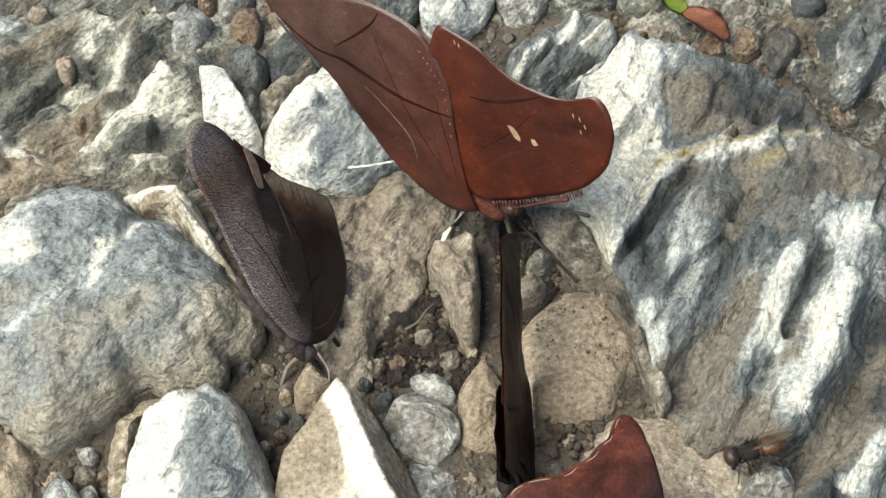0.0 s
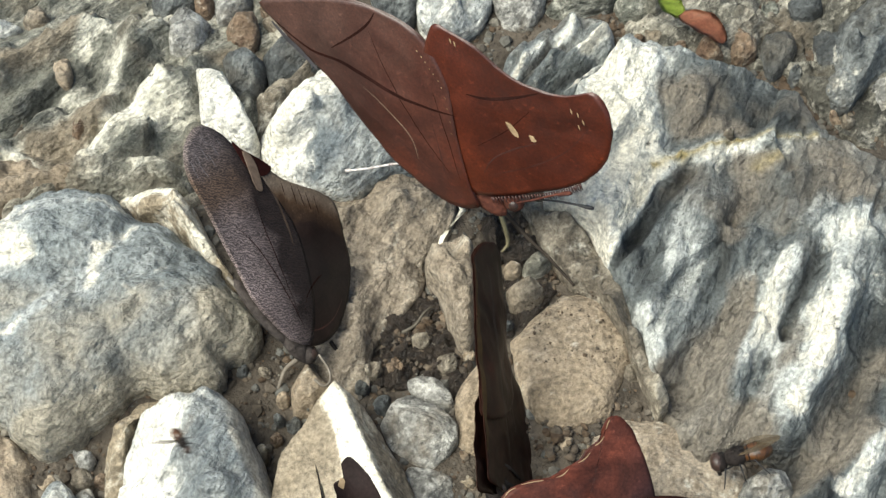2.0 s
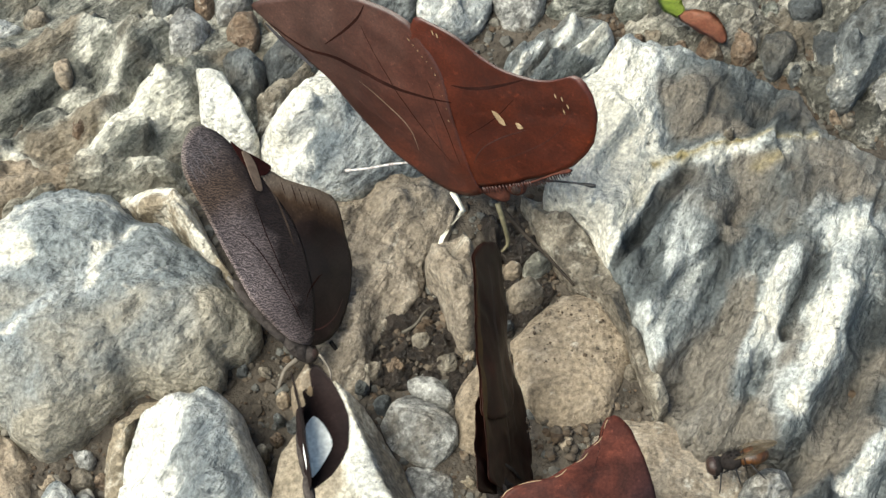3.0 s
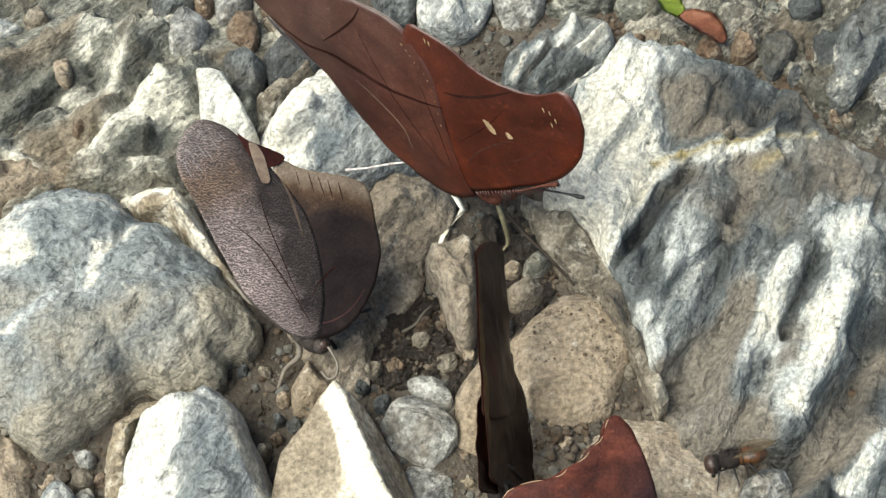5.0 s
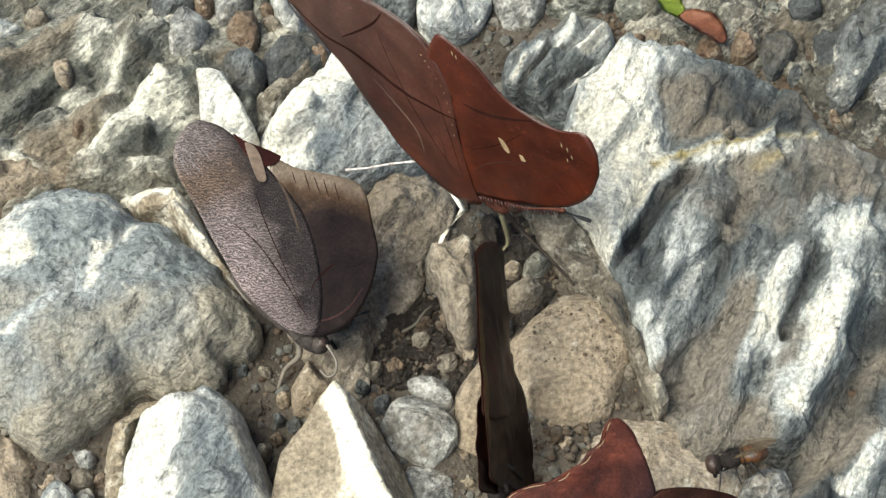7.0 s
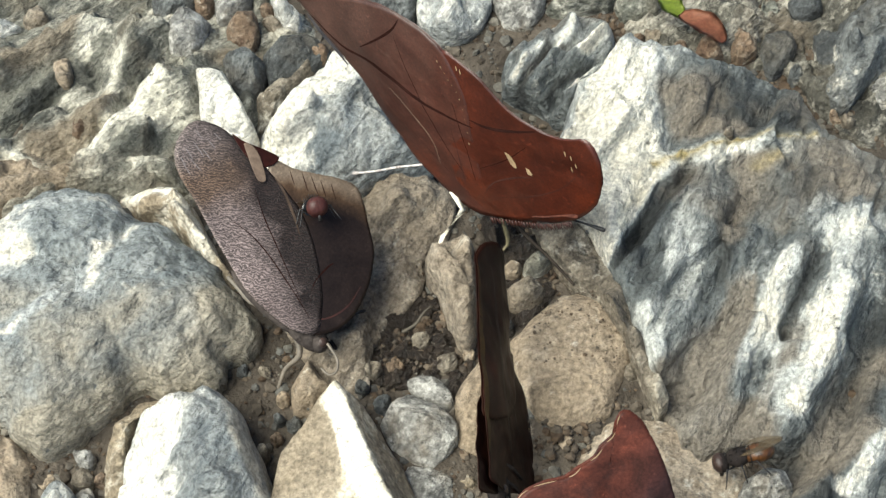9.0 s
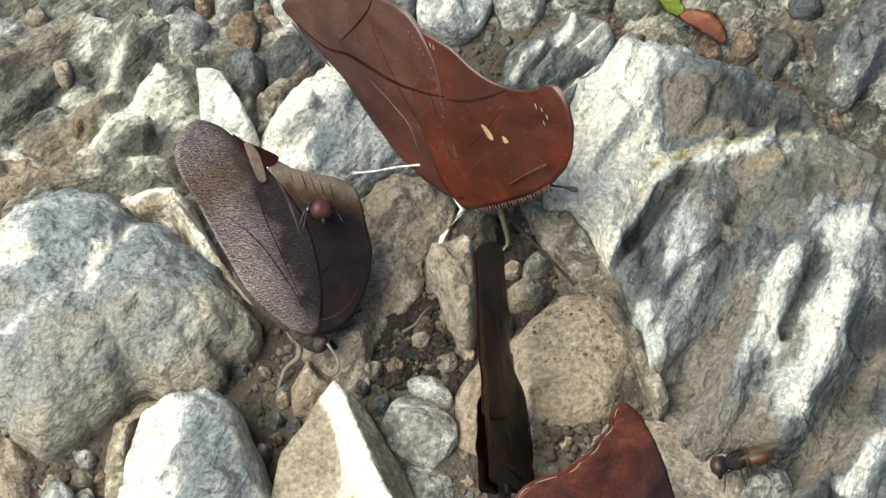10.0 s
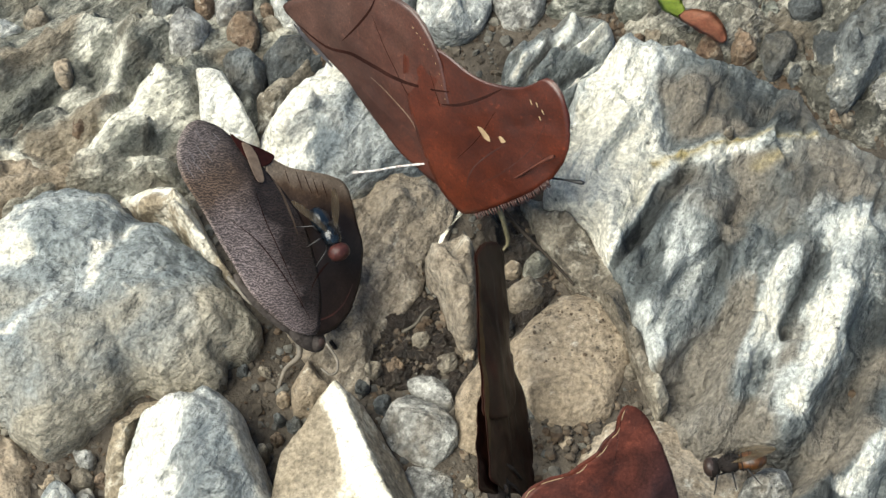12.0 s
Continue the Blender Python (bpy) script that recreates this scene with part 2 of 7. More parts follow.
def stone(name, outline, rim, rise, kind, label, tilt=(0, 0), cuts=(), grooves=(), rough=0.05, corner=0.4, fold=0.0, turn=0.0, dome=2.6, seed=0, drop=7.0, under=1.03, centre=None, material=None, chip=0.5, softness=1.0, tones=(), muds=()):
    """One stone: its outline in plan (mm), the height of its rim and its rise above that (mm). cuts are flat faces (x,
    y, z, slope x, slope y);
    grooves (x0, y0, x1, y1, depth, width) are clefts, or ridges with a negative depth; tones, in the same form, are
    mineral bands and painted light and shade, muds are mud; fold is the height of folds that run along turn."""
    o = np.array(outline, float)
    size = math.sqrt(max(np.ptp(o[:, 0]) * np.ptp(o[:, 1]), 1e-6))
    n = int(min(max(size * 5.2, 28), 220))
    rings = int(min(max(size * 1.5, 8), 64))
    loop = smooth_loop(o, n, corner)
    x, y = loop[:, 0], loop[:, 1]
    cr = x * np.roll(y, -1) - np.roll(x, -1) * y
    mid = np.array([((x + np.roll(x, -1)) * cr).sum(), ((y + np.roll(y, -1)) * cr).sum()]) / (3 * cr.sum())
    if centre:
        mid = np.array(centre, float)
    s = np.linspace(0, 1, rings + 1)[1:] ** 0.85
    flat = np.concatenate([[mid]] + [mid + k * (loop - mid) for k in s])
    ss = np.concatenate([[0]] + [np.full(n, k) for k in s])
    z = rise * (1 - ss ** dome) + tilt[0] * (flat[:, 0] - mid[0]) + tilt[1] * (flat[:, 1] - mid[1])
    soft = 0.05 * size * softness
    for cx, cy, cz, sx, sy in cuts:
        pl = cz + sx * (flat[:, 0] - cx) + sy * (flat[:, 1] - cy) - rim
        h = np.clip(0.5 + 0.5 * (pl - z) / soft, 0, 1)
        z = pl * (1 - h) + z * h - soft * h * (1 - h)
    if name == "pebble" and not cuts:
        rng = np.random.default_rng(seed + 500)
        first = rng.uniform(0, 6.283)
        for k in range(6):
            way = first + k * 1.047 + rng.uniform(-0.35, 0.35)
            reach = (flat - mid) @ np.array([math.cos(way), math.sin(way)])
            pl = rise * rng.uniform(0.75, 1.0) - rng.uniform(0.35, 1.0) * (reach - rng.uniform(0.05, 0.2) * size)
            h = np.clip(0.5 + 0.5 * (pl - z) / (0.04 * size), 0, 1)
            z = pl * (1 - h) + z * h - 0.04 * size * h * (1 - h)
    q = np.stack([flat[:, 0], flat[:, 1], np.full(len(flat), seed * 7.7)], 1)
    wob = np.stack([fractal(q * 0.22 + 50, 2), fractal(q * 0.22 + 90, 2)], 1) * 0.9

    def strokes(rows):
        total = np.zeros(len(flat))
        for x0, y0, x1, y1, depth, width in rows:
            a, b = np.array([x0, y0]), np.array([x1, y1])
            t = np.clip(((flat + wob - a) @ (b - a)) / ((b - a) @ (b - a)), 0, 1)
            dist = np.linalg.norm(flat + wob - a - t[:, None] * (b - a), axis=1)
            total += depth * np.exp(-(dist / width) ** 2)
        return total

    z = z - strokes(grooves)
    marks = (("mineral_and_light", strokes(tones)), ("mud_cover", strokes(muds)))
    if fold:
        ca, sa = math.cos(radians(turn)), math.sin(radians(turn))
        along, across = flat[:, 0] * ca + flat[:, 1] * sa, -flat[:, 0] * sa + flat[:, 1] * ca
        fq = np.stack([along * 0.05, across * 0.24, np.full(len(flat), seed * 3.1)], 1)
        z = z + fold * fractal(fq + 5, 5, 0.6, True) * (1 - 0.6 * ss ** 4)
    z = z + rough * size ** 0.6 * (fractal(q * (2.2 / size ** 0.5) + 3, 3) * 0.9 + fractal(q * 0.55 + 9, 5, 0.6, True) * 0.42)
    cell = min(max(0.24 * size, 1.6), 6.5)
    fade = 1 - 0.5 * ss ** 6
    z = z + (chips(flat + wob * 0.6, cell, chip, seed) + chips(flat + wob * 0.4, cell * 0.36, chip * 0.7, seed + 40)) * fade
    edge = 1 + (0.035 * fractal(q * 0.35 + 31, 2) + 0.02 * fractal(q * 1.3 + 61, 2)) * ss ** 2
    flat = mid + (flat - mid) * edge[:, None]
    z = np.maximum(z + rim, -1.0)
    verts = np.column_stack([flat, z])
    last = verts[-n:]
    low = min(-2.0, rim - drop)
    skirt = []
    for k, f in ((0.25, 1.006), (0.6, 0.5 + 0.5 * under), (1.0, under)):
        ring = last.copy()
        ring[:, :2] = mid + (last[:, :2] - mid) * f
        ring[:, 2] = last[:, 2] + (low - last[:, 2]) * k
        skirt.append(ring)
    verts = np.concatenate([verts] + skirt)
    faces = ring_faces(rings + 3, n)
    faces.append(tuple(range(len(verts) - 1, len(verts) - n - 1, -1)))
    base = np.array([mid[0], mid[1], 0.0])
    me = link_mesh(name, (verts - base) * MM, faces, material or ROCK[kind])
    for key, values in marks:
        if values.any():
            field = me.attributes.new(key, "FLOAT", "POINT")
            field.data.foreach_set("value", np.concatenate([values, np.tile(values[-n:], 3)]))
    ob = new(name, me)
    ob.location = base * MM
    return tagged(ob, label, "stone" if size < 14 else "rock", "stones on the bank")


# ---- ground ----
def spread(fine, step, far):
    a = np.arange(-fine, fine + step / 2, step)
    b = fine + np.geomspace(step * 2, far, 26)
    return np.concatenate([-b[::-1], a, b])


MOUNDS = [(38, 0, 20, 0.6), (21, 13, 11, 1), (-41, 20, 17, 0.6), (-14, 0, 12, 1.6), (-41, -11, 16, 2.5), (-27, -31, 9, 1.4), (17, -18, 8, 0.4), (-3, -14, 7, -1.5), (-18, -26, 6, -0.9), (-41, -31, 7, -1), (8, -6, 5, -0.8), (35, 34, 14, 0.6), (9, 34, 14, 1.4), (-27, 34, 14, 1), (45, -22, 16, -0.3)]


def ground_height(x, y):
    """Height of the earth in mm: low swells under the larger stones, hollows where mud lies open."""
    p = np.stack([x * 0.06, y * 0.06, np.zeros(x.size)], 1)
    near = np.exp(-(np.hypot(x, y) / 400) ** 2)
    z = fractal(p, 5, 0.55) * 0.8 * near + fractal(p * 6 + 3, 4, 0.6) * 0.32 * near + 1.3
    for mx, my, r, h in MOUNDS:
        z = z + h * np.exp(-((x - mx) ** 2 + (y - my) ** 2) / r ** 2)
    return z


def build_ground():
    xs, ys = spread(78, 0.7, 60000), spread(62, 0.7, 60000)
    gx, gy = np.meshgrid(xs, ys)
    z = ground_height(gx.ravel(), gy.ravel())
    nx = len(xs)
    faces = [(r * nx + c, r * nx + c + 1, (r + 1) * nx + c + 1, (r + 1) * nx + c) for r in range(len(ys) - 1) for c in range(nx - 1)]
    me = link_mesh("ground", np.column_stack([gx.ravel(), gy.ravel(), z]) * MM, faces, EARTH)
    return tagged(new("ground", me), "damp brown earth between stones on a bank", "ground", "", "structure")


build_ground()


def build_gravel(name, count, low, high, material, label, seed, box, above=None):
    """Loose bits as one object: jittered lumps lying in the ground."""
    rng = np.random.default_rng(seed)
    t = (1 + 5 ** 0.5) / 2
    ico = np.array([(-1, t, 0), (1, t, 0), (-1, -t, 0), (1, -t, 0), (0, -1, t), (0, 1, t), (0, -1, -t), (0, 1, -t), (t, 0, -1), (t, 0, 1), (-t, 0, -1), (-t, 0, 1)]) / 1.9
    tri = "0,11,5 0,5,1 0,1,7 0,7,10 0,10,11 1,5,9 5,11,4 11,10,2 10,7,6 7,1,8 3,9,4 3,4,2 3,2,6 3,6,8 3,8,9 4,9,5 2,4,11 6,2,10 8,6,7 9,8,1"
    tri = [tuple(int(v) for v in f.split(",")) for f in tri.split()]
    verts, faces = [], []
    spots = np.column_stack([rng.uniform(box[0], box[1], count), rng.uniform(box[2], box[3], count)])
    level = ground_height(spots[:, 0], spots[:, 1]) if above is None else np.full(count, above)
    for k in range(count):
        r = low * (high / low) ** (rng.random() ** 2.2)
        c = np.array([*spots[k], level[k] + 0.12 * r])
        a = rng.uniform(0, 6.283)
        v = ico * rng.uniform(0.7, 1.25, (12, 3)) * r * np.array([1, rng.uniform(0.6, 1), rng.uniform(0.45, 0.8)])
        v = np.column_stack([v[:, 0] * math.cos(a) - v[:, 1] * math.sin(a), v[:, 0] * math.sin(a) + v[:, 1] * math.cos(a), v[:, 2]]) + c
        faces += [tuple(i + 12 * k for i in f) for f in tri]
        verts.append(v)
    me = link_mesh(name, np.concatenate(verts) * MM, faces, material, False)
    return tagged(new(name, me), label, "gravel", "", "stuff")


build_gravel("gravel", 6500, 0.2, 1.1, GRAVEL, "loose fine mixed gravel on damp earth", 3, (-66, 66, -42, 60))
build_gravel("mud_crumbs", 9000, 0.18, 0.7, CRUMB, "dark crumbs of drying mud", 4, (-66, 66, -42, 60))
build_gravel("gravel", 5200, 0.15, 0.9, CRUMB, "dark damp gravel on a muddy bank", 8, (21, 64, 16, 48))
build_gravel("gravel", 1300, 0.15, 0.8, GRAVEL, "mixed pale gravel on a muddy bank", 9, (21, 64, 16, 48))
build_gravel("mud_crumbs", 900, 0.15, 0.8, CRUMB, "crumbling dark mud between stones", 11, (-8.5, 3, -18, -7), 1.0)
build_gravel("mud_crumbs", 500, 0.15, 0.7, CRUMB, "crumbling dark mud under a butterfly", 12, (6, 14, -8, 3), 1.5)
build_gravel("mud_clods", 150, 0.5, 1.5, ROCK["mud"], "lumpy clods of wet dark mud", 21, (-9, 3.4, -20, -7), 1.0)
build_gravel("mud_clods", 60, 0.4, 1.1, ROCK["mud"], "lumpy clods of wet mud under a butterfly", 22, (6.5, 13, -8.5, 2), 1.4)
build_gravel("mud_clods", 45, 0.2, 1.0, CRUMB, "small dry clods along the slab's foot", 23, (7, 18, -31, -25.5), 2.6)
build_gravel("dark_specks", 240, 0.07, 0.3, CRUMB, "dark specks of grit lying on a tan slab", 6, (10, 21.5, -19, -7.5), 4.1)

# ---- stones ----
stone("outcrop", [(23.4, 34.0), (30.6, 38.6), (40.6, 45.6), (52.7, 47.8), (69.3, 47.8), (63.8, 15.4), (55.0, 15.3), (51.6, 16.9), (48.5, 21.1), (44.7, 26.9), (31.4, 29.7)], 1.9, 1.7, "crust", "low dark gritty crust of rock and mud", seed=82, dome=5, rough=0.12, chip=0.6, corner=0.3)
stone("boulder", [(-58.4, -2.7), (-54.1, 0.7), (-51.8, 3.6), (-48.5, 5.5), (-44.4, 5.5), (-40.4, 4.3), (-38.0, 1.9), (-34.1, 0.5), (-30.3, -2.7), (-25.9, -7.7), (-22.9, -11.3), (-21.2, -14.0), (-22.5, -17.5), (-24.7, -18.6), (-25.7, -22.4), (-31.2, -22.9), (-35.1, -22.6), (-37.9, -25.7), (-41.4, -28.6), (-44.3, -30.5), (-47.0, -28.8), (-51.4, -25.4), (-54.9, -23.1)], 4, 6.5, "blue", "large rounded blue-grey boulder with white and muddy patches", grooves=[(-36.9, -2.2, -41.2, -13.1, 1.3, 2.2), (-41.1, -5.9, -46.8, -15.4, 0.6, 3), (-45.9, -21.4, -31.3, -15.4, -0.9, 5)], tones=[(-52.6, -2.1, -50.5, -7.0, 0.42, 3.6), (-48.9, -17.6, -44.9, -14.5, 0.34, 1.2), (-40.8, -13.3, -40.0, -6.6, 0.32, 1.2), (-40.0, -6.6, -37.1, -3.0, 0.25, 0.9), (-48.9, 0.4, -39.6, 1.6, 0.2, 1.4), (-46.2, -4.6, -30.2, -5.4, -0.05, 5), (-44.3, -27.5, -34.0, -25.3, 0.1, 1.8), (-39.8, -18.7, -34.1, -12.6, 0.05, 2.4), (-47.5, -18.7, -43.0, -18.7, 0.08, 1.2), (-33.7, -9.4, -29.2, -15.7, 0.06, 3), (-48.0, -12.0, -44.0, -22.0, -0.1, 4)], muds=[(-42.0, -21.7, -26.0, -16.4, 0.16, 5.0), (-45.1, -29.2, -33.2, -24.1, 0.4, 2.0), (-28.7, -24.1, -22.2, -18.2, 0.4, 2.5), (-26.3, -14.4, -23.3, -11.3, 0.25, 2)], corner=0.3, rough=0.07, fold=0.45, turn=50, seed=1, chip=0.2, dome=4.5)
stone("rock", [(-40.1, 4.8), (-38.4, 6.8), (-35.2, 7.1), (-32.6, 5.5), (-30.2, 2.7), (-27.4, -2.9), (-24.3, -8.0), (-26.3, -8.0), (-30.5, -2.4), (-34.3, 1.4), (-37.9, 2.4)], 3, 5, "cream", "tan dusty stone wedged behind the big boulder", tones=[(-38.5, 5.6, -33.2, 5.6, 0.34, 1.3), (-33.0, 3.4, -27.2, -4.5, 0.16, 1.6)], seed=2, corner=0.6, dome=2)
# Tones paint the left face as sunlit and the right face as shaded.
stone("rock", [(-35.6, -41.1), (-35.7, -35.0), (-35.2, -30.5), (-34.1, -26.7), (-31.7, -24.9), (-28.6, -24.0), (-26.6, -22.8), (-24.7, -24.0), (-22.4, -26.7), (-21.0, -29.5), (-19.7, -32.6), (-18.1, -37.0), (-17.9, -41.1)], 3.5, 8, "white", "white angular stone with its lit and shaded faces painted in", grooves=[(-28.0, -29.3, -30.5, -38.6, -0.8, 1)], tones=[(-31.0, -29.1, -33.6, -39.2, 0.26, 2.6), (-26.0, -31.2, -26.4, -39.2, -0.2, 2.4), (-22.2, -32.4, -20.6, -38.5, -0.2, 3)], muds=[(-22.6, -26.5, -19.3, -36.5, 0.4, 1.6), (-33.5, -26.5, -28.0, -24.5, 0.3, 1.2)], cuts=[(-27.6, -31.4, 11, 0.9, 0.15), (-21.1, -31.2, 9.5, -1.2, 0.1)], fold=0.4, turn=55, seed=3, corner=0.6, dome=5, rough=0.05)
stone("rock", [(-37.6, -34.7), (-38.1, -29.1), (-37.6, -26.3), (-35.3, -24.3), (-34.2, -22.0), (-31.8, -21.7), (-30.7, -23.4), (-33.7, -25.3), (-35.0, -29.1), (-35.5, -34.7)], 1.5, 3.5, "cream", "small tan stone tucked beside a white one", seed=4, dome=2)
# The 0.8 tone paints the ridge's sunlight into the stone as near white.
stone("rock", [(-12.2, -21.8), (-9.0, -25.1), (-6.3, -28.7), (-3.9, -32.9), (-2.7, -36.3), (-2.7, -41.0), (-19.3, -41.0), (-18.6, -31.4), (-16.2, -28.6), (-14.3, -24.6)], 2, 9, "wedge", "wedge-shaped cream stone with sunlight painted along its sharp ridge", tones=[(-12.1, -26.8, -7.3, -38.9, 0.8, 1.3), (-16.0, -36.1, -13.8, -29.9, -0.14, 4)], cuts=[(-11.2, -31.9, 9.5, 0.36, 0.12), (-8.2, -33.0, 10.3, -1.6, -0.68)], chip=0.12, seed=5, corner=0.9, dome=7, rough=0.03, softness=0.25)
stone("rock", [(-15.8, -17.0), (-13.7, -19.9), (-12.0, -21.7), (-13.0, -23.2), (-14.5, -24.4), (-17.1, -24.7), (-17.7, -20.9)], 1.2, 4, "tan", "small pointed tan stone lying among the other stones", seed=6, corner=0.8, dome=2.5)
stone("pebble", [(-7.3, -25.9), (-5.8, -23.2), (-3.8, -21.8), (-0.6, -23.8), (1.9, -25.9), (2.0, -28.3), (0.7, -30.1), (-1.2, -31.7), (-3.4, -30.9), (-6.0, -28.9)], 2.6, 2.6, "granite", "speckled pale grey angular pebble", seed=7, corner=1, dome=16, rough=0.03, chip=0.16, tilt=(-0.08, -0.12))
stone("pebble", [(-4.5, -19.9), (-2.2, -18.8), (-0.1, -20.2), (1.4, -22.7), (0.8, -24.0), (-1.6, -23.0), (-3.5, -21.5)], 1.6, 2, "granite", "grey pebble half hidden behind another", seed=8, corner=1, dome=14, chip=0.16, tilt=(-0.1, 0.1), softness=0.3, rough=0.03)
stone("pebble", [(-5.1, -32.8), (-3.7, -31.1), (-1.4, -31.3), (1.1, -32.7), (1.4, -36.2), (-1.5, -37.5), (-4.3, -36.2)], 1.7, 2.2, "granite", "flat grey pebble at the wedge's foot", seed=9, corner=1, dome=14, chip=0.16, tilt=(0.1, 0.05), softness=0.3, rough=0.03)
stone("pebble", [(1.4, -32.8), (2.9, -31.5), (4.3, -32.9), (3.6, -34.7), (1.9, -34.4)], 1, 2, "cream", "tiny yellowish angular stone lying among the other stones", seed=10, corner=0.9, dome=3)
stone("pebble", [(-8.4, -22.9), (-7.5, -21.4), (-6.0, -21.7), (-6.1, -24.1), (-7.4, -24.9)], 0.8, 1.6, "slate", "small blue-grey pebble in mud", seed=11, dome=3)
stone("rock", [(-2.2, -3.6), (-0.3, -1.8), (2.6, -0.6), (3.7, -2.4), (4.2, -8.9), (3.9, -14.5), (3.2, -16.0), (2.0, -15.7), (0.7, -12.9), (-0.7, -8.1), (-2.0, -6.5)], 3.5, 3.5, "stain", "upright broken stone where a butterfly stands", tones=[(-0.6, -4.5, 2.8, -3.3, 0.1, 1.2)], cuts=[(0.4, -5.6, 7, -0.1, -0.35)], seed=12, corner=0.9, dome=6, rough=0.07, chip=0.7)
stone("boulder", [(-13.7, 6.5), (-10.3, 9.5), (-6.0, 10.9), (-1.4, 9.5), (1.3, 5.8), (0.6, 0.6), (-2.0, -1.9), (-2.9, -7.8), (-5.3, -11.4), (-8.1, -14.5), (-8.8, -21.1), (-12.0, -21.8), (-15.4, -18.0), (-18.3, -14.2), (-21.7, -1.9)], 1.7, 2.2, "stain", "mud-stained brown rock beneath the butterflies", fold=0.5, turn=55, seed=13, corner=0.35, rough=0.09, chip=0.6, dome=3)
stone("boulder", [(-23.3, 13.3), (-21.3, 18.3), (-18.3, 23.1), (-14.4, 27.2), (-9.9, 25.2), (-5.7, 16.7), (-1.3, 9.2), (-5.9, 8.3), (-10.1, 6.3), (-12.9, 5.4), (-17.1, 6.7), (-22.3, 10.3)], 4, 6.5, "white", "pale blue-white speckled rock lying among the other stones", tones=[(-21.5, 9.8, -14.6, 21.2, 0.45, 2.4), (-14.5, 11.0, -9.0, 17.5, -0.06, 4), (-11.3, 7.6, -4.8, 7.8, -0.16, 4)], fold=0.4, turn=55, seed=14, rough=0.07, corner=0.4, dome=3)
stone("rock", [(-32.3, 24.0), (-28.1, 23.0), (-25.9, 18.6), (-22.8, 12.6), (-24.0, 11.5), (-27.3, 13.1), (-30.5, 15.3)], 5, 4, "chalk", "bright white upright chip of stone", seed=15, corner=0.9, dome=6, rough=0.02)
stone("pebble", [(-50.7, 25.5), (-49.1, 26.7), (-48.1, 24.4), (-48.4, 22.6), (-50.0, 23.1)], 5.3, 1.6, "tan", "small pale tan pebble lying among the other stones", seed=21, dome=3)
stone("pebble", [(-46.9, 15.1), (-45.5, 16.3), (-44.5, 15.0), (-45.9, 13.5), (-46.9, 14.0)], 4.6, 2.5, "rust", "small pinkish pebble lying among the other stones", seed=22, dome=3)
stone("pebble", [(-61.7, 33.6), (-56.7, 34.4), (-55.7, 32.6), (-58.8, 29.6), (-61.0, 28.9)], 4.4, 1.9, "white", "pale pebble at the bank's edge", seed=23, dome=3)
stone("pebble", [(-56.0, 33.7), (-54.2, 36.3), (-52.3, 34.1), (-52.6, 32.3), (-54.9, 32.1)], 4.6, 2.2, "brown", "brown round pebble lying among the other stones", seed=24, dome=3)
stone("pebble", [(-36.8, 31.8), (-34.8, 35.5), (-33.2, 34.8), (-30.8, 32.8), (-31.3, 30.7), (-32.6, 28.0), (-35.7, 28.0)], 5.2, 3.1, "granite", "pale grey pebble with a pointed top", seed=25, corner=0.6, dome=3)
stone("pebble", [(-28.8, 31.7), (-26.9, 35.3), (-24.9, 34.4), (-24.2, 31.0), (-25.2, 29.0), (-28.0, 30.0)], 5, 3.1, "rust", "rusty brown pebble lying among the other stones", seed=26, corner=0.5, dome=3)
stone("pebble", [(-39.3, 37.2), (-38.1, 40.0), (-33.8, 40.0), (-33.0, 36.9), (-35.9, 35.4), (-37.9, 34.1)], 4, 2.5, "slate", "dark blue-grey pebble lying among the other stones", seed=27, dome=3)
stone("pebble", [(-33.7, 38.2), (-32.2, 39.9), (-30.6, 37.1), (-31.3, 34.7), (-32.9, 35.3)], 4.2, 2.5, "rust", "brown pebble in a row of pebbles", seed=28, dome=3)
stone("pebble", [(-31.2, 39.3), (-28.9, 41.1), (-26.1, 40.0), (-25.8, 37.2), (-28.3, 34.5), (-30.2, 34.1)], 4, 3.1, "granite", "grey weathered pebble lying among the other stones", seed=29, dome=3)
stone("pebble", [(-23.2, 37.7), (-21.1, 36.7), (-18.8, 34.1), (-19.2, 32.3), (-20.9, 32.1), (-22.3, 34.6)], 5.2, 1.9, "white", "pale blue flat pebble lying among the other stones", seed=30, corner=0.7, dome=4)
stone("pebble", [(-24.2, 33.9), (-23.0, 35.2), (-20.9, 32.1), (-22.0, 31.5)], 4.4, 1.2, "brown", "flat brown pebble lying among the other stones", seed=31, dome=3)
stone("pebble", [(-24.6, 36.5), (-23.4, 37.3), (-22.4, 36.1), (-23.5, 35.1)], 4.2, 1.2, "rust", "small rusty pebble lying among the other stones", seed=131, dome=3)
stone("rock", [(-29.1, 27.4), (-25.7, 29.2), (-23.1, 26.2), (-23.4, 21.2), (-25.6, 19.3), (-27.8, 22.8)], 4, 3.2, "slate", "dark green-grey stone lying among the other stones", seed=32, dome=2.4)
stone("rock", [(-24.7, 19.4), (-22.6, 23.9), (-18.9, 26.1), (-15.6, 29.1), (-17.0, 25.1), (-21.0, 18.4), (-22.9, 14.2)], 3, 2.6, "brown", "dusty tan stone between white rocks", seed=34, dome=2)
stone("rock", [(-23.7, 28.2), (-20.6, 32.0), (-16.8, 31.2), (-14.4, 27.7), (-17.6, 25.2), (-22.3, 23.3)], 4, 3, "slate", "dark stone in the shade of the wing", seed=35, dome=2)
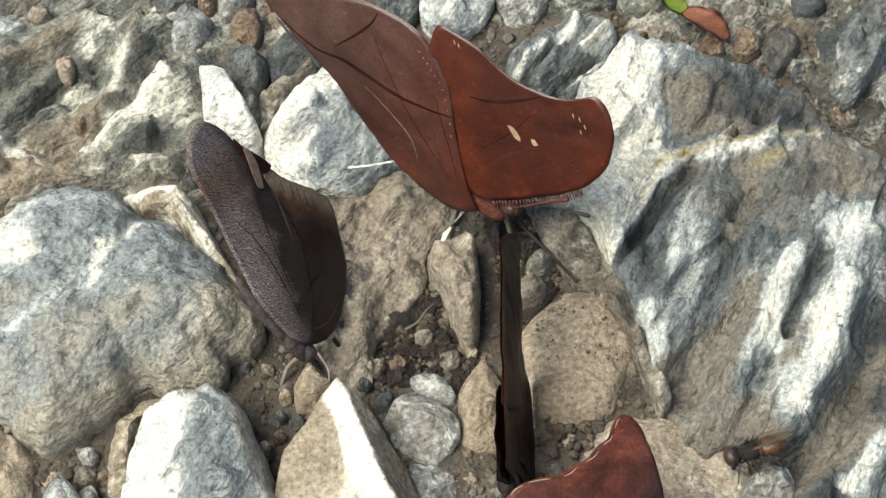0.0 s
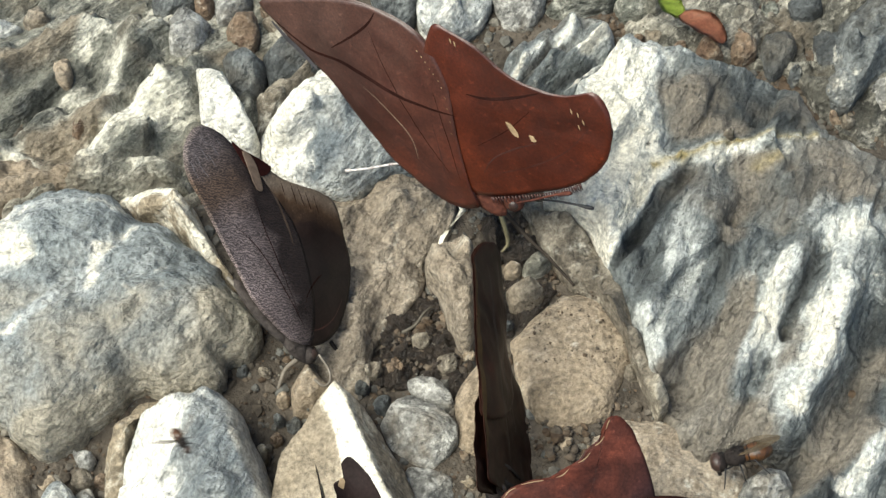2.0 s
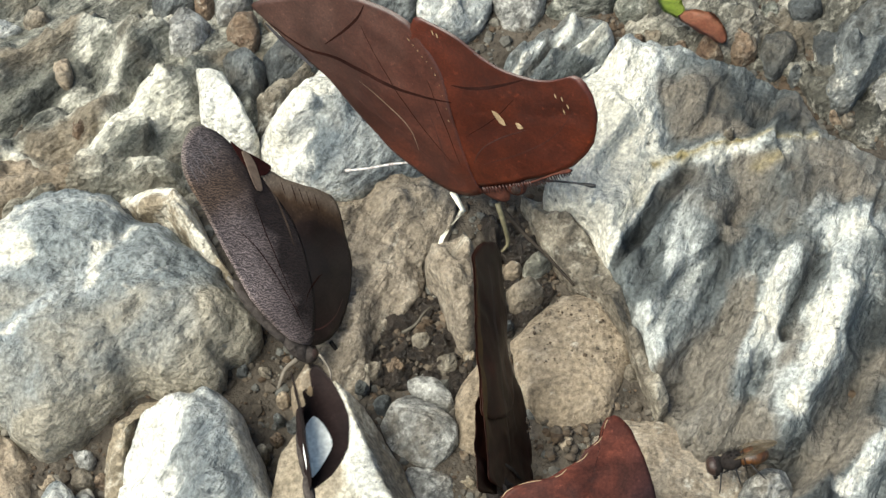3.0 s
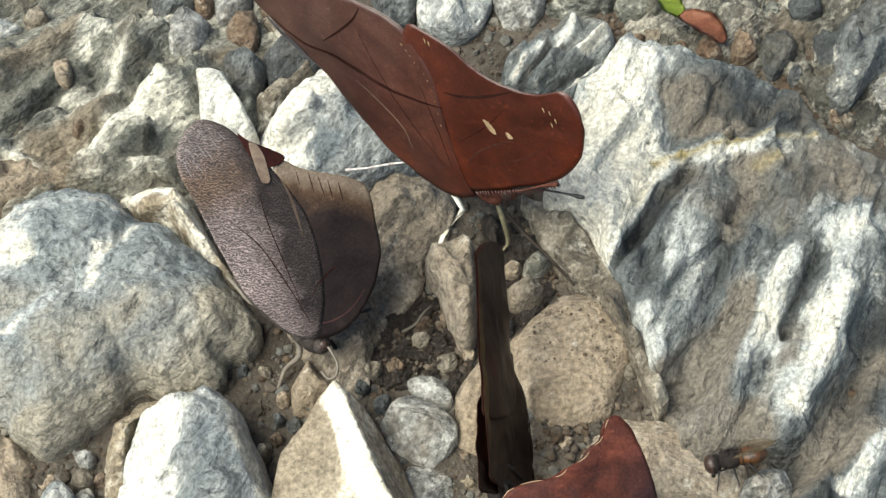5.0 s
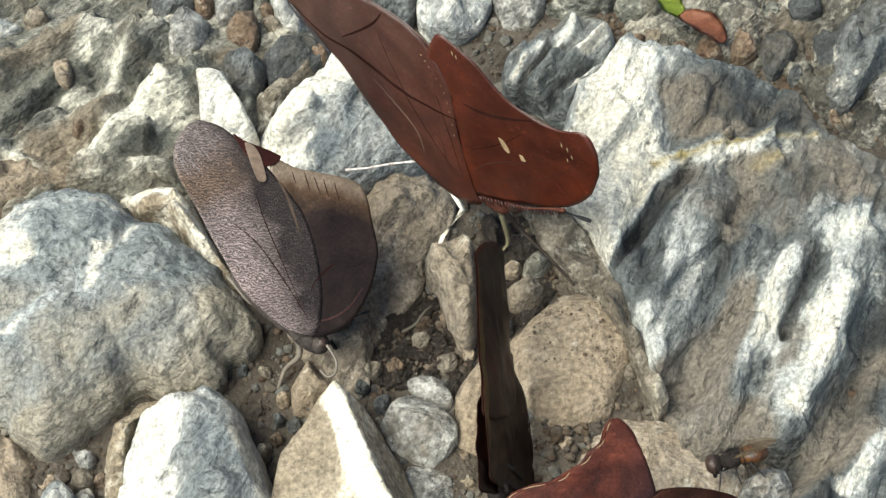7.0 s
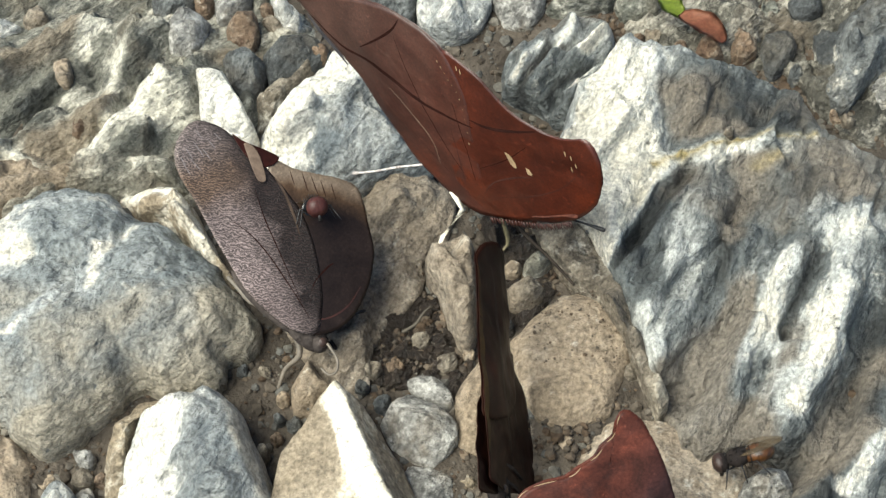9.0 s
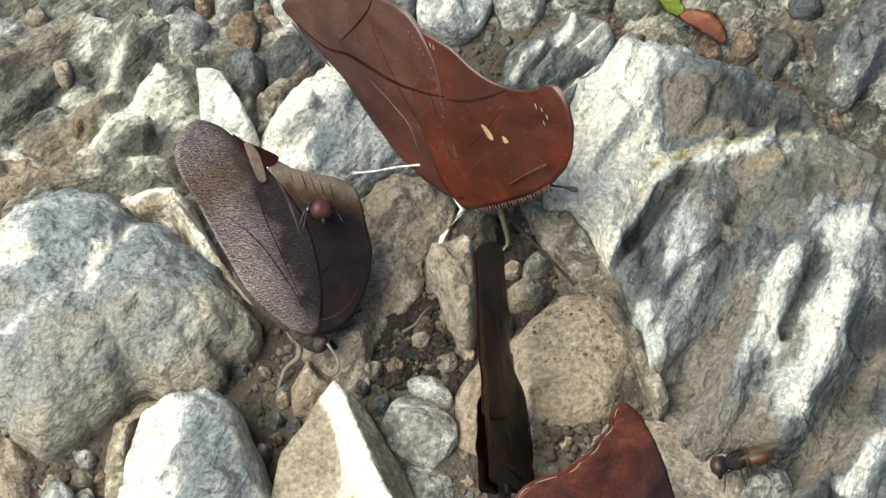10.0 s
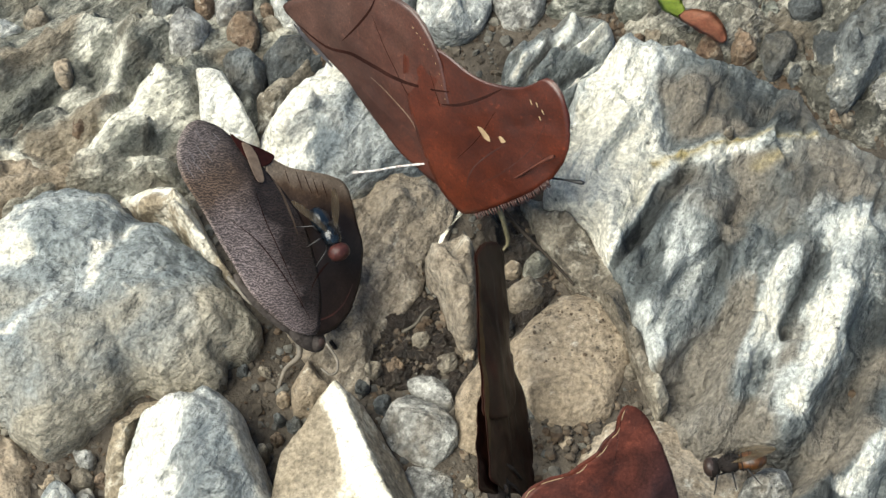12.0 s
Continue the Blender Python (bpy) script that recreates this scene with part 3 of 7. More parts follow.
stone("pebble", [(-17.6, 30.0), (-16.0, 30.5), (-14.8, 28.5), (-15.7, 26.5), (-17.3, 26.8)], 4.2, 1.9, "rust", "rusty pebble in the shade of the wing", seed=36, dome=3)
stone("pebble", [(-3.7, 36.9), (-1.8, 40.8), (5.8, 40.8), (6.5, 37.1), (4.7, 33.5), (1.4, 31.4), (-2.0, 32.8)], 4.2, 3.7, "white", "pale rounded pebble lying among the other stones", seed=37, corner=0.4, dome=3)
stone("pebble", [(6.5, 40.7), (13.6, 41.2), (13.8, 37.0), (11.2, 33.5), (8.2, 34.3)], 3.7, 3.1, "granite", "grey rounded pebble lying among the other stones", seed=38, dome=3)
stone("pebble", [(-10.4, 41.7), (-3.8, 41.7), (-3.4, 37.0), (-4.8, 34.1), (-7.5, 34.9)], 3.2, 3.1, "slate", "dark pebble behind the red wing", seed=39, dome=3)
stone("slab", [(7.9, -14.8), (11.2, -11.2), (14.6, -8.4), (18.1, -7.9), (20.6, -11.2), (22.4, -14.4), (21.9, -17.6), (20.1, -21.4), (19.1, -24.6), (13.9, -26.5), (10.7, -25.4), (9.2, -22.1), (8.2, -18.3)], 2.1, 2, "tan", "flat tan mud-coated slab lying among the other stones", chip=0.1, seed=46, corner=0.7, dome=6, rough=0.03)
stone("slab", [(9.8, 4.8), (12.4, 5.4), (16.6, 0.7), (20.4, -5.9), (22.6, -13.2), (25.9, -24.5), (24.6, -26.2), (21.5, -16.5), (18.6, -10.2), (15.4, -7.7), (12.2, -2.0)], 4, 2, "brown", "thin leaning slab of brown shale", seed=47, corner=0.9, chip=0.7, dome=3, rough=0.04)
stone("slab", [(1.4, -22.0), (4.4, -17.4), (6.6, -21.2), (6.1, -29.3), (3.6, -29.7), (1.8, -28.6)], 2, 1.6, "tan", "small tan slab beneath a butterfly", seed=48, corner=0.7, dome=4, rough=0.03)
stone("slab", [(19.8, -25.1), (25.6, -25.3), (32.4, -27.5), (33.8, -32.8), (31.8, -40.3), (13.3, -40.3), (13.9, -33.5), (16.4, -28.2)], 1.9, 1.2, "tan", "broad flat tan mud-coated stone", tones=[(22.0, -29.0, 31.5, -35.3, 0.1, 8)], chip=0.2, seed=49, corner=0.5, dome=6, rough=0.05)
stone("pebble", [(32.4, -35.6), (33.4, -33.3), (35.5, -31.8), (38.0, -32.0), (38.8, -33.7), (38.4, -37.0), (32.8, -37.3)], 2, 4, "granite", "smooth grey-tan pebble under a fly", seed=50, dome=3)
stone("pebble", [(7.4, -8.1), (9.3, -6.3), (11.4, -6.6), (12.5, -8.1), (10.7, -10.1), (8.2, -10.3)], 2, 3, "brown", "brown pebble with a pale top", seed=51, dome=3)
stone("pebble", [(9.6, -4.3), (12.1, -2.4), (13.3, -3.8), (11.9, -5.5), (10.0, -5.7)], 2, 3, "olive", "dark green-grey pebble lying among the other stones", seed=52, dome=3)
stone("pebble", [(7.2, -4.3), (8.3, -3.3), (9.7, -4.3), (9.3, -5.7), (7.6, -6.0)], 1.5, 2.5, "tan", "tan pebble lying among the other stones", seed=53, dome=3)
stone("pebble", [(33.5, 29.5), (34.8, 31.9), (37.0, 31.5), (37.3, 29.0), (35.5, 27.7), (34.0, 27.9)], 3.8, 2.2, "rust", "reddish pebble beside a leaf", seed=54, dome=3)
stone("pebble", [(38.0, 30.9), (39.8, 33.3), (41.6, 32.0), (41.4, 29.0), (39.3, 27.9), (37.9, 28.9)], 3.8, 2.2, "rust", "pinkish brown pebble lying among the other stones", seed=55, dome=3)
stone("pebble", [(42.0, 29.7), (43.6, 33.4), (46.6, 33.1), (47.1, 30.4), (45.6, 27.7), (43.1, 25.7)], 3.2, 2.5, "slate", "dark blue-grey pebble on the mud", seed=56, dome=3)
stone("pebble", [(30.4, 30.1), (31.5, 31.0), (32.4, 29.8), (31.8, 28.6), (30.6, 28.8)], 3.7, 1.2, "rust", "small rusty pebble lying among the other stones", seed=57, dome=3)
stone("pebble", [(49.0, 21.6), (52.2, 22.1), (53.6, 20.1), (52.5, 18.1), (50.3, 19.0)], 1.5, 1.8, "rust", "flat reddish brown stone chip", seed=58, corner=0.7, dome=3)
stone("pebble", [(54.3, 21.9), (56.9, 25.0), (62.2, 25.5), (61.3, 19.7), (56.9, 19.8)], 2, 4, "granite", "pale pinkish pebble at the bank's edge", seed=59, dome=3)
stone("rock", [(49.6, 32.9), (53.6, 34.9), (60.1, 38.6), (67.1, 38.0), (64.5, 23.0), (56.4, 24.0), (52.4, 19.9), (49.6, 20.9), (49.7, 27.9)], 3.2, 4, "slate", "dark slate rock streaked with grey", tones=[(53.2, 30.3, 49.5, 19.6, 0.1, 2.2), (57.8, 27.4, 54.8, 21.5, 0.1, 2)], seed=60, corner=0.4, fold=1.1, turn=70, dome=2.4, rough=0.09, chip=0.9)
stone("pebble", [(46.8, 38.6), (49.0, 40.1), (51.1, 39.1), (51.2, 36.5), (48.8, 35.5), (47.3, 36.2)], 3.2, 2.5, "slate", "dark pebble lying among the other stones", seed=61, dome=3)
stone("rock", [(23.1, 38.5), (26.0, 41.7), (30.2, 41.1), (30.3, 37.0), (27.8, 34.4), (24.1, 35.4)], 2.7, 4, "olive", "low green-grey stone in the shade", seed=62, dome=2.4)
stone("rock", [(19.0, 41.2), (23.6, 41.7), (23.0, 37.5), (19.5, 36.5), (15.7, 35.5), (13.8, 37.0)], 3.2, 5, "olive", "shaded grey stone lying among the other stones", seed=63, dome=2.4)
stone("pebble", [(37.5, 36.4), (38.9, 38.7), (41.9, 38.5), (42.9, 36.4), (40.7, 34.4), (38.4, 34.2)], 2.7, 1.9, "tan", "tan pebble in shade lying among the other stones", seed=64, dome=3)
stone("rock", [(-60.9, 10.5), (-51.8, 11.6), (-43.8, 9.4), (-42.5, 6.3), (-48.2, 5.9), (-52.8, 3.5), (-59.2, 0.0)], 2.5, 3.5, "tan", "low tan stone behind the boulder", seed=65, dome=3, rough=0.07)
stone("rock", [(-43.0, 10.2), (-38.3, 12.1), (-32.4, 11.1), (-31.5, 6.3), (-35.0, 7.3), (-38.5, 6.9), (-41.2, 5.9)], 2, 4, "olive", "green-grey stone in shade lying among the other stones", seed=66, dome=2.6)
stone("rock", [(-55.4, -24.8), (-49.3, -26.6), (-46.0, -30.9), (-46.1, -37.2), (-53.3, -37.2)], 1, 3, "tan", "tan muddy stone at the boulder's foot", seed=67, dome=3)
stone("pebble", [(-44.5, -36.3), (-43.7, -34.1), (-42.7, -33.2), (-41.3, -34.0), (-40.0, -36.3), (-39.8, -39.0), (-43.8, -39.0)], 2, 4, "white", "small white stone tip lying among the other stones", seed=68, dome=3)
stone("mud_patch", [(-8.3, -13.4), (-5.7, -10.2), (-2.3, -7.8), (0.4, -11.8), (3.1, -14.2), (3.7, -18.1), (1.1, -22.6), (-1.6, -18.5), (-4.9, -20.4), (-8.2, -21.1), (-9.6, -17.3)], 0.5, 0.6, "mud", "patch of wet dark crumbling mud", seed=70, dome=4, rough=0.2, chip=1.0)
stone("mud_patch", [(4.6, 2.9), (8.2, 4.6), (12.3, 1.2), (14.9, -3.1), (14.1, -6.4), (11.2, -10.5), (7.8, -13.7), (6.5, -10.5), (6.6, -3.1)], 0.9, 0.6, "mud", "patch of damp dark mud under a butterfly", seed=71, dome=4, rough=0.2, chip=1.0)
stone("pebble", [(-39.0, -30.1), (-39.3, -31.2), (-40.4, -31.5), (-41.1, -30.6), (-41.7, -29.6), (-40.7, -29.2), (-39.6, -29.3)], 1.9, 1.1, "granite", "small grey pebble lying in the mud", seed=200, dome=4, corner=0.9, chip=0.9)
stone("pebble", [(-38.7, -32.8), (-39.3, -33.7), (-40.3, -34.1), (-41.4, -33.4), (-41.5, -32.2), (-40.7, -31.4), (-39.5, -31.8)], 1.9, 1.2, "brown", "small mud-brown pebble lying in the mud", seed=201, dome=4, corner=0.9, chip=0.9)
stone("pebble", [(-43.2, -32.8), (-43.5, -33.5), (-44.5, -33.9), (-45.2, -33.3), (-45.3, -32.3), (-44.7, -31.9), (-43.8, -31.8)], 1.9, 1.1, "tan", "small tan pebble lying in the mud", seed=202, dome=4, corner=0.9, chip=0.9)
stone("pebble", [(-37.3, -32.8), (-37.5, -33.5), (-38.1, -33.5), (-39.0, -33.1), (-38.9, -32.5), (-38.4, -32.0), (-37.7, -32.1)], 1.9, 0.77, "rust", "small rusty pebble lying in the mud", seed=203, dome=4, corner=0.9, chip=0.9)
stone("pebble", [(-38.6, -34.9), (-39.0, -35.8), (-39.8, -35.9), (-40.8, -35.2), (-40.8, -34.4), (-40.0, -33.9), (-39.0, -34.1)], 1.9, 0.99, "granite", "small grey pebble lying in the mud", seed=204, dome=4, corner=0.9, chip=0.9)
stone("pebble", [(-18.1, -27.5), (-18.3, -27.9), (-19.0, -28.3), (-19.6, -27.7), (-19.5, -27.2), (-19.0, -26.6), (-18.3, -27.0)], 1.9, 0.66, "rust", "small rusty pebble lying in the mud", seed=205, dome=4, corner=0.9, chip=0.9)
stone("pebble", [(-16.0, -25.6), (-16.2, -26.4), (-17.2, -26.6), (-17.8, -26.1), (-18.0, -25.2), (-17.2, -24.8), (-16.6, -24.8)], 1.9, 0.88, "slate", "small dark grey pebble lying in the mud", seed=206, dome=4, corner=0.9, chip=0.9)
stone("pebble", [(-18.0, -25.1), (-18.2, -25.5), (-18.7, -25.7), (-19.2, -25.4), (-19.4, -24.8), (-18.9, -24.4), (-18.3, -24.5)], 1.9, 0.6, "slate", "small dark grey pebble lying in the mud", seed=207, dome=4, corner=0.9, chip=0.9)
stone("pebble", [(-19.9, -18.9), (-20.0, -19.7), (-20.8, -19.7), (-21.3, -19.2), (-21.6, -18.6), (-20.9, -18.2), (-20.2, -18.2)], 1.9, 0.77, "brown", "small mud-brown pebble lying in the mud", seed=208, dome=4, corner=0.9, chip=0.9)
stone("pebble", [(-15.1, -23.4), (-15.2, -24.2), (-16.0, -24.2), (-16.7, -23.8), (-16.6, -23.0), (-16.1, -22.5), (-15.4, -22.8)], 1.9, 0.77, "slate", "small dark grey pebble lying in the mud", seed=209, dome=4, corner=0.9, chip=0.9)
stone("pebble", [(-8.5, -21.2), (-8.9, -21.7), (-9.6, -21.8), (-10.2, -21.5), (-10.2, -20.8), (-9.6, -20.5), (-8.9, -20.7)], 1.9, 0.66, "slate", "small dark grey pebble lying in the mud", seed=210, dome=4, corner=0.9, chip=0.9)
stone("pebble", [(-17.6, -22.3), (-17.9, -23.0), (-18.6, -23.2), (-19.2, -22.7), (-19.1, -22.0), (-18.7, -21.6), (-17.9, -21.7)], 1.9, 0.77, "tan", "small tan pebble lying in the mud", seed=211, dome=4, corner=0.9, chip=0.9)
stone("pebble", [(3.8, -16.2), (3.6, -16.8), (2.9, -17.0), (2.3, -16.5), (2.5, -15.9), (2.9, -15.6), (3.5, -15.7)], 1.9, 0.66, "tan", "small tan pebble lying in the mud", seed=212, dome=4, corner=0.9, chip=0.9)
stone("pebble", [(23.2, -18.9), (22.8, -19.8), (21.7, -20.1), (20.9, -19.4), (21.1, -18.4), (21.9, -17.8), (23.0, -17.8)], 1.9, 1.1, "brown", "small mud-brown pebble lying in the mud", seed=213, dome=4, corner=0.9, chip=0.9)
stone("pebble", [(14.9, -27.8), (14.4, -28.6), (13.6, -29.0), (13.0, -28.2), (13.0, -27.4), (13.7, -27.0), (14.4, -27.1)], 1.9, 0.88, "tan", "small tan pebble lying in the mud", seed=214, dome=4, corner=0.9, chip=0.9)
stone("pebble", [(-30.7, 7.4), (-31.1, 6.5), (-31.9, 6.3), (-32.8, 6.9), (-32.8, 7.8), (-32.2, 8.7), (-31.4, 8.2)], 1.9, 0.77, "slate", "small dark grey pebble lying in the mud", seed=215, dome=4, corner=0.9, chip=0.9)
stone("pebble", [(47.3, 26.0), (47.0, 25.1), (46.1, 24.8), (45.4, 25.5), (45.6, 26.4), (46.4, 27.1), (47.2, 26.7)], 3.1, 0.48, "slate", "small dark grey pebble lying in the mud", seed=216, dome=4, corner=0.9, chip=0.9)
stone("pebble", [(29.3, 33.0), (28.5, 31.9), (27.8, 32.0), (27.0, 32.5), (27.0, 33.4), (27.8, 34.0), (28.8, 34.1)], 3.1, 0.48, "brown", "small mud-brown pebble lying in the mud", seed=217, dome=4, corner=0.9, chip=0.9)
stone("pebble", [(27.0, 32.5), (26.6, 31.9), (25.9, 31.7), (25.4, 32.2), (25.6, 32.8), (26.0, 33.3), (26.5, 33.0)], 3.1, 0.34, "rust", "small rusty pebble lying in the mud", seed=218, dome=4, corner=0.9, chip=0.9)
stone("pebble", [(45.5, 37.1), (44.5, 35.6), (43.6, 35.5), (42.9, 36.3), (43.1, 37.8), (43.9, 38.8), (45.0, 38.5)], 3.1, 0.61, "olive", "small green-grey pebble lying in the mud", seed=219, dome=4, corner=0.9, chip=0.9)
stone("pebble", [(53.5, 18.9), (53.1, 18.0), (51.9, 17.6), (51.5, 18.2), (51.5, 19.4), (52.3, 20.1), (53.1, 19.9)], 1.9, 0.88, "brown", "small mud-brown pebble lying in the mud", seed=220, dome=4, corner=0.9, chip=0.9)
stone("pebble", [(-6.9, -18.5), (-7.5, -19.5), (-8.3, -19.8), (-9.3, -18.9), (-9.3, -18.0), (-8.5, -17.2), (-7.3, -17.7)], 1.9, 0.99, "brown", "small mud-brown pebble lying in the mud", seed=221, dome=4, corner=0.9, chip=0.9)
stone("pebble", [(-1.5, -14.3), (-1.8, -15.0), (-2.8, -15.4), (-3.5, -14.7), (-3.7, -13.9), (-2.9, -13.3), (-2.1, -13.3)], 1.9, 0.88, "brown", "small mud-brown pebble lying in the mud", seed=222, dome=4, corner=0.9, chip=0.9)
stone("pebble", [(8.4, -12.3), (8.3, -12.8), (7.6, -13.1), (7.1, -12.6), (7.1, -11.9), (7.7, -11.6), (8.2, -11.8)], 1.9, 0.66, "slate", "small dark grey pebble lying in the mud", seed=223, dome=4, corner=0.9, chip=0.9)
stone("pebble", [(1.8, -17.4), (1.4, -18.4), (0.1, -18.6), (-0.8, -18.1), (-0.7, -16.8), (0.1, -16.1), (1.5, -16.4)], 1.9, 1.2, "brown", "small mud-brown pebble lying in the mud", seed=224, dome=4, corner=0.9, chip=0.9)
stone("pebble", [(-4.5, -18.1), (-5.0, -19.0), (-5.7, -19.0), (-6.4, -18.6), (-6.7, -17.7), (-5.8, -16.9), (-5.0, -17.5)], 1.9, 0.88, "rust", "small rusty pebble lying in the mud", seed=225, dome=4, corner=0.9, chip=0.9)
stone("pebble", [(-22.6, -18.9), (-22.7, -19.7), (-23.4, -19.6), (-24.0, -19.3), (-24.0, -18.5), (-23.5, -18.2), (-22.8, -18.2)], 1.9, 0.77, "slate", "small dark grey pebble lying in the mud", seed=226, dome=4, corner=0.9, chip=0.9)
stone("pebble", [(-19.5, -29.6), (-19.7, -30.5), (-20.5, -30.6), (-21.0, -30.0), (-21.4, -29.2), (-20.6, -28.5), (-19.8, -29.1)], 1.9, 0.88, "brown", "small mud-brown pebble lying in the mud", seed=227, dome=4, corner=0.9, chip=0.9)
stone("pebble", [(36.3, 37.1), (35.9, 36.2), (34.9, 35.7), (34.1, 36.6), (34.3, 37.6), (35.1, 38.5), (36.0, 38.0)], 3.1, 0.48, "olive", "small green-grey pebble lying in the mud", seed=228, dome=4, corner=0.9, chip=0.9)
stone("pebble", [(35.8, 10.8), (35.6, 10.1), (34.9, 10.1), (34.4, 10.5), (34.6, 11.1), (35.0, 11.4), (35.6, 11.4)], 9.5, 0.55, "brown", "small mud-brown pebble lying in the mud", seed=229, dome=4, corner=0.9, chip=0.9)
stone("pebble", [(46.7, 1.3), (46.4, 0.6), (45.8, 0.4), (45.4, 0.9), (45.4, 1.6), (46.0, 1.9), (46.5, 1.8)], 9.5, 0.55, "rust", "small rusty pebble lying in the mud", seed=230, dome=4, corner=0.9, chip=0.9)


# ---- folded masses of rock ----
def rock_mass(name, label, outer, ridges, tones, muds, kind, ochre=(), lines=(), parts=(("rock_face", ""),), base=6.2, slope=(0.0, 0.055), turn=68, fold=0.42, seed=0, edge=2.6, foot=1.0, wander=0.75):
    """One folded mass of rock. Strokes (x0, y0, x1, y1, height, width left, width right) are ridges and clefts in mm;
    tones, muds and ochre are mineral bands, painted light and shade, and dried mud in the same form. lines are the
    clefts along which it comes apart into its faces."""
    loop = smooth_loop(outer, 160, 0.5)
    low, high = loop.min(0) - 2, loop.max(0) + 2
    xs, ys = np.arange(low[0], min(high[0], 66), 0.3), np.arange(max(low[1], -44), min(high[1], 50), 0.3)
    gx, gy = np.meshgrid(xs, ys)
    flat = np.column_stack([gx.ravel(), gy.ravel()])
    q = np.column_stack([flat, np.full(len(flat), 4.4 + seed)])
    wob = np.column_stack([fractal(q * 0.13 + 50, 3, 0.45), fractal(q * 0.13 + 90, 3, 0.45)]) * wander

    def stroke(row, p):
        a, b = np.array(row[:2]), np.array(row[2:4])
        d = b - a
        t = np.clip(((p - a) @ d) / (d @ d), 0, 1)
        off = p - a - t[:, None] * d
        side = d[0] * (p[:, 1] - a[1]) - d[1] * (p[:, 0] - a[0])
        width = np.where(side < 0, row[5], row[-1])
        return row[4] * np.exp(-((off ** 2).sum(1)) / width ** 2)

    a, b = loop, np.roll(loop, -1, 0)
    gap, inside = np.full(len(flat), 1e9), np.zeros(len(flat), bool)
    p = flat + 0.6 * wob
    for k in range(len(loop)):
        d = b[k] - a[k]
        t = np.clip(((p - a[k]) @ d) / (d @ d), 0, 1)
        gap = np.minimum(gap, ((p - a[k] - t[:, None] * d) ** 2).sum(1))
        cross = (a[k, 1] > p[:, 1]) != (b[k, 1] > p[:, 1])
        inside ^= cross & (p[:, 0] < a[k, 0] + (p[:, 1] - a[k, 1]) * d[0] / (d[1] if abs(d[1]) > 1e-9 else 1e-9))
    gap = np.sqrt(gap) * np.where(inside, 1, -1)
    z = base + slope[0] * flat[:, 0] + slope[1] * flat[:, 1]
    for row in ridges:
        z = z + stroke(row, flat + wob)
    ca, sa = math.cos(radians(turn)), math.sin(radians(turn))
    w2 = flat + 1.2 * wob
    along, across = w2[:, 0] * ca + w2[:, 1] * sa, -w2[:, 0] * sa + w2[:, 1] * ca
    skew = np.array([[ca * 0.6, -sa], [sa * 0.6, ca]])
    z = z + fold * fractal(np.column_stack([along * 0.045, across * 0.28, np.full(len(flat), 3.1)]) + 5, 3, 0.55, True)
    z = z + 0.4 * fold * fractal(np.column_stack([along * 0.14, across * 0.9, np.full(len(flat), 9.1)]) + 8, 3, 0.6, True)
    z = z + chips(w2 @ skew, 4.0, 0.5, 5 + seed, 14.0) + chips(w2 @ skew, 1.5, 0.42, 9 + seed, 12.0) + 0.09 * fractal(q * 1.1 + 9, 3, 0.6)
    rise = np.clip(gap / edge, -0.4, 1)
    z = foot + (z - foot) * np.where(rise > 0, np.sqrt(np.clip(1 - (1 - rise) ** 2, 0, 1)), rise)
    fields = {"mineral_and_light": sum(stroke(r, flat + 1.3 * wob) for r in tones), "mud_cover": sum((stroke(r, flat + wob) for r in muds), np.zeros(len(flat)))}
    if ochre:
        fields["ochre"] = sum(stroke(r, flat + wob) for r in ochre)
    face = np.zeros(len(flat), int)
    for line in lines:
        u = np.array(sorted(line))
        face += flat[:, 1] + wob[:, 1] < np.interp(flat[:, 0] + wob[:, 0], u[:, 0], u[:, 1])
    mid = loop.mean(0)
    root = thing(name, (mid[0] * MM, mid[1] * MM, 0.0), label, "rock", "stones on the bank")
    idx = np.arange(len(flat)).reshape(gx.shape)
    quads = np.stack([idx[:-1, :-1], idx[:-1, 1:], idx[1:, 1:], idx[1:, :-1]], -1).reshape(-1, 4)
    quads = quads[(gap[quads] > -1.0).all(1)]
    for k, (part_name, part_label) in enumerate(parts):
        mine = quads[face[quads[:, 0]] == k]
        used, back = np.unique(mine, return_inverse=True)
        me = link_mesh(part_name, np.column_stack([flat[used] - mid, z[used]]) * MM, [tuple(f) for f in back.reshape(-1, 4).tolist()], ROCK[kind])
        for key, values in fields.items():
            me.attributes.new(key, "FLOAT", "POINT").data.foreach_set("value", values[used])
        ob = new(part_name, me)
        ob.parent = root
        tagged(ob, part_label)
    return root


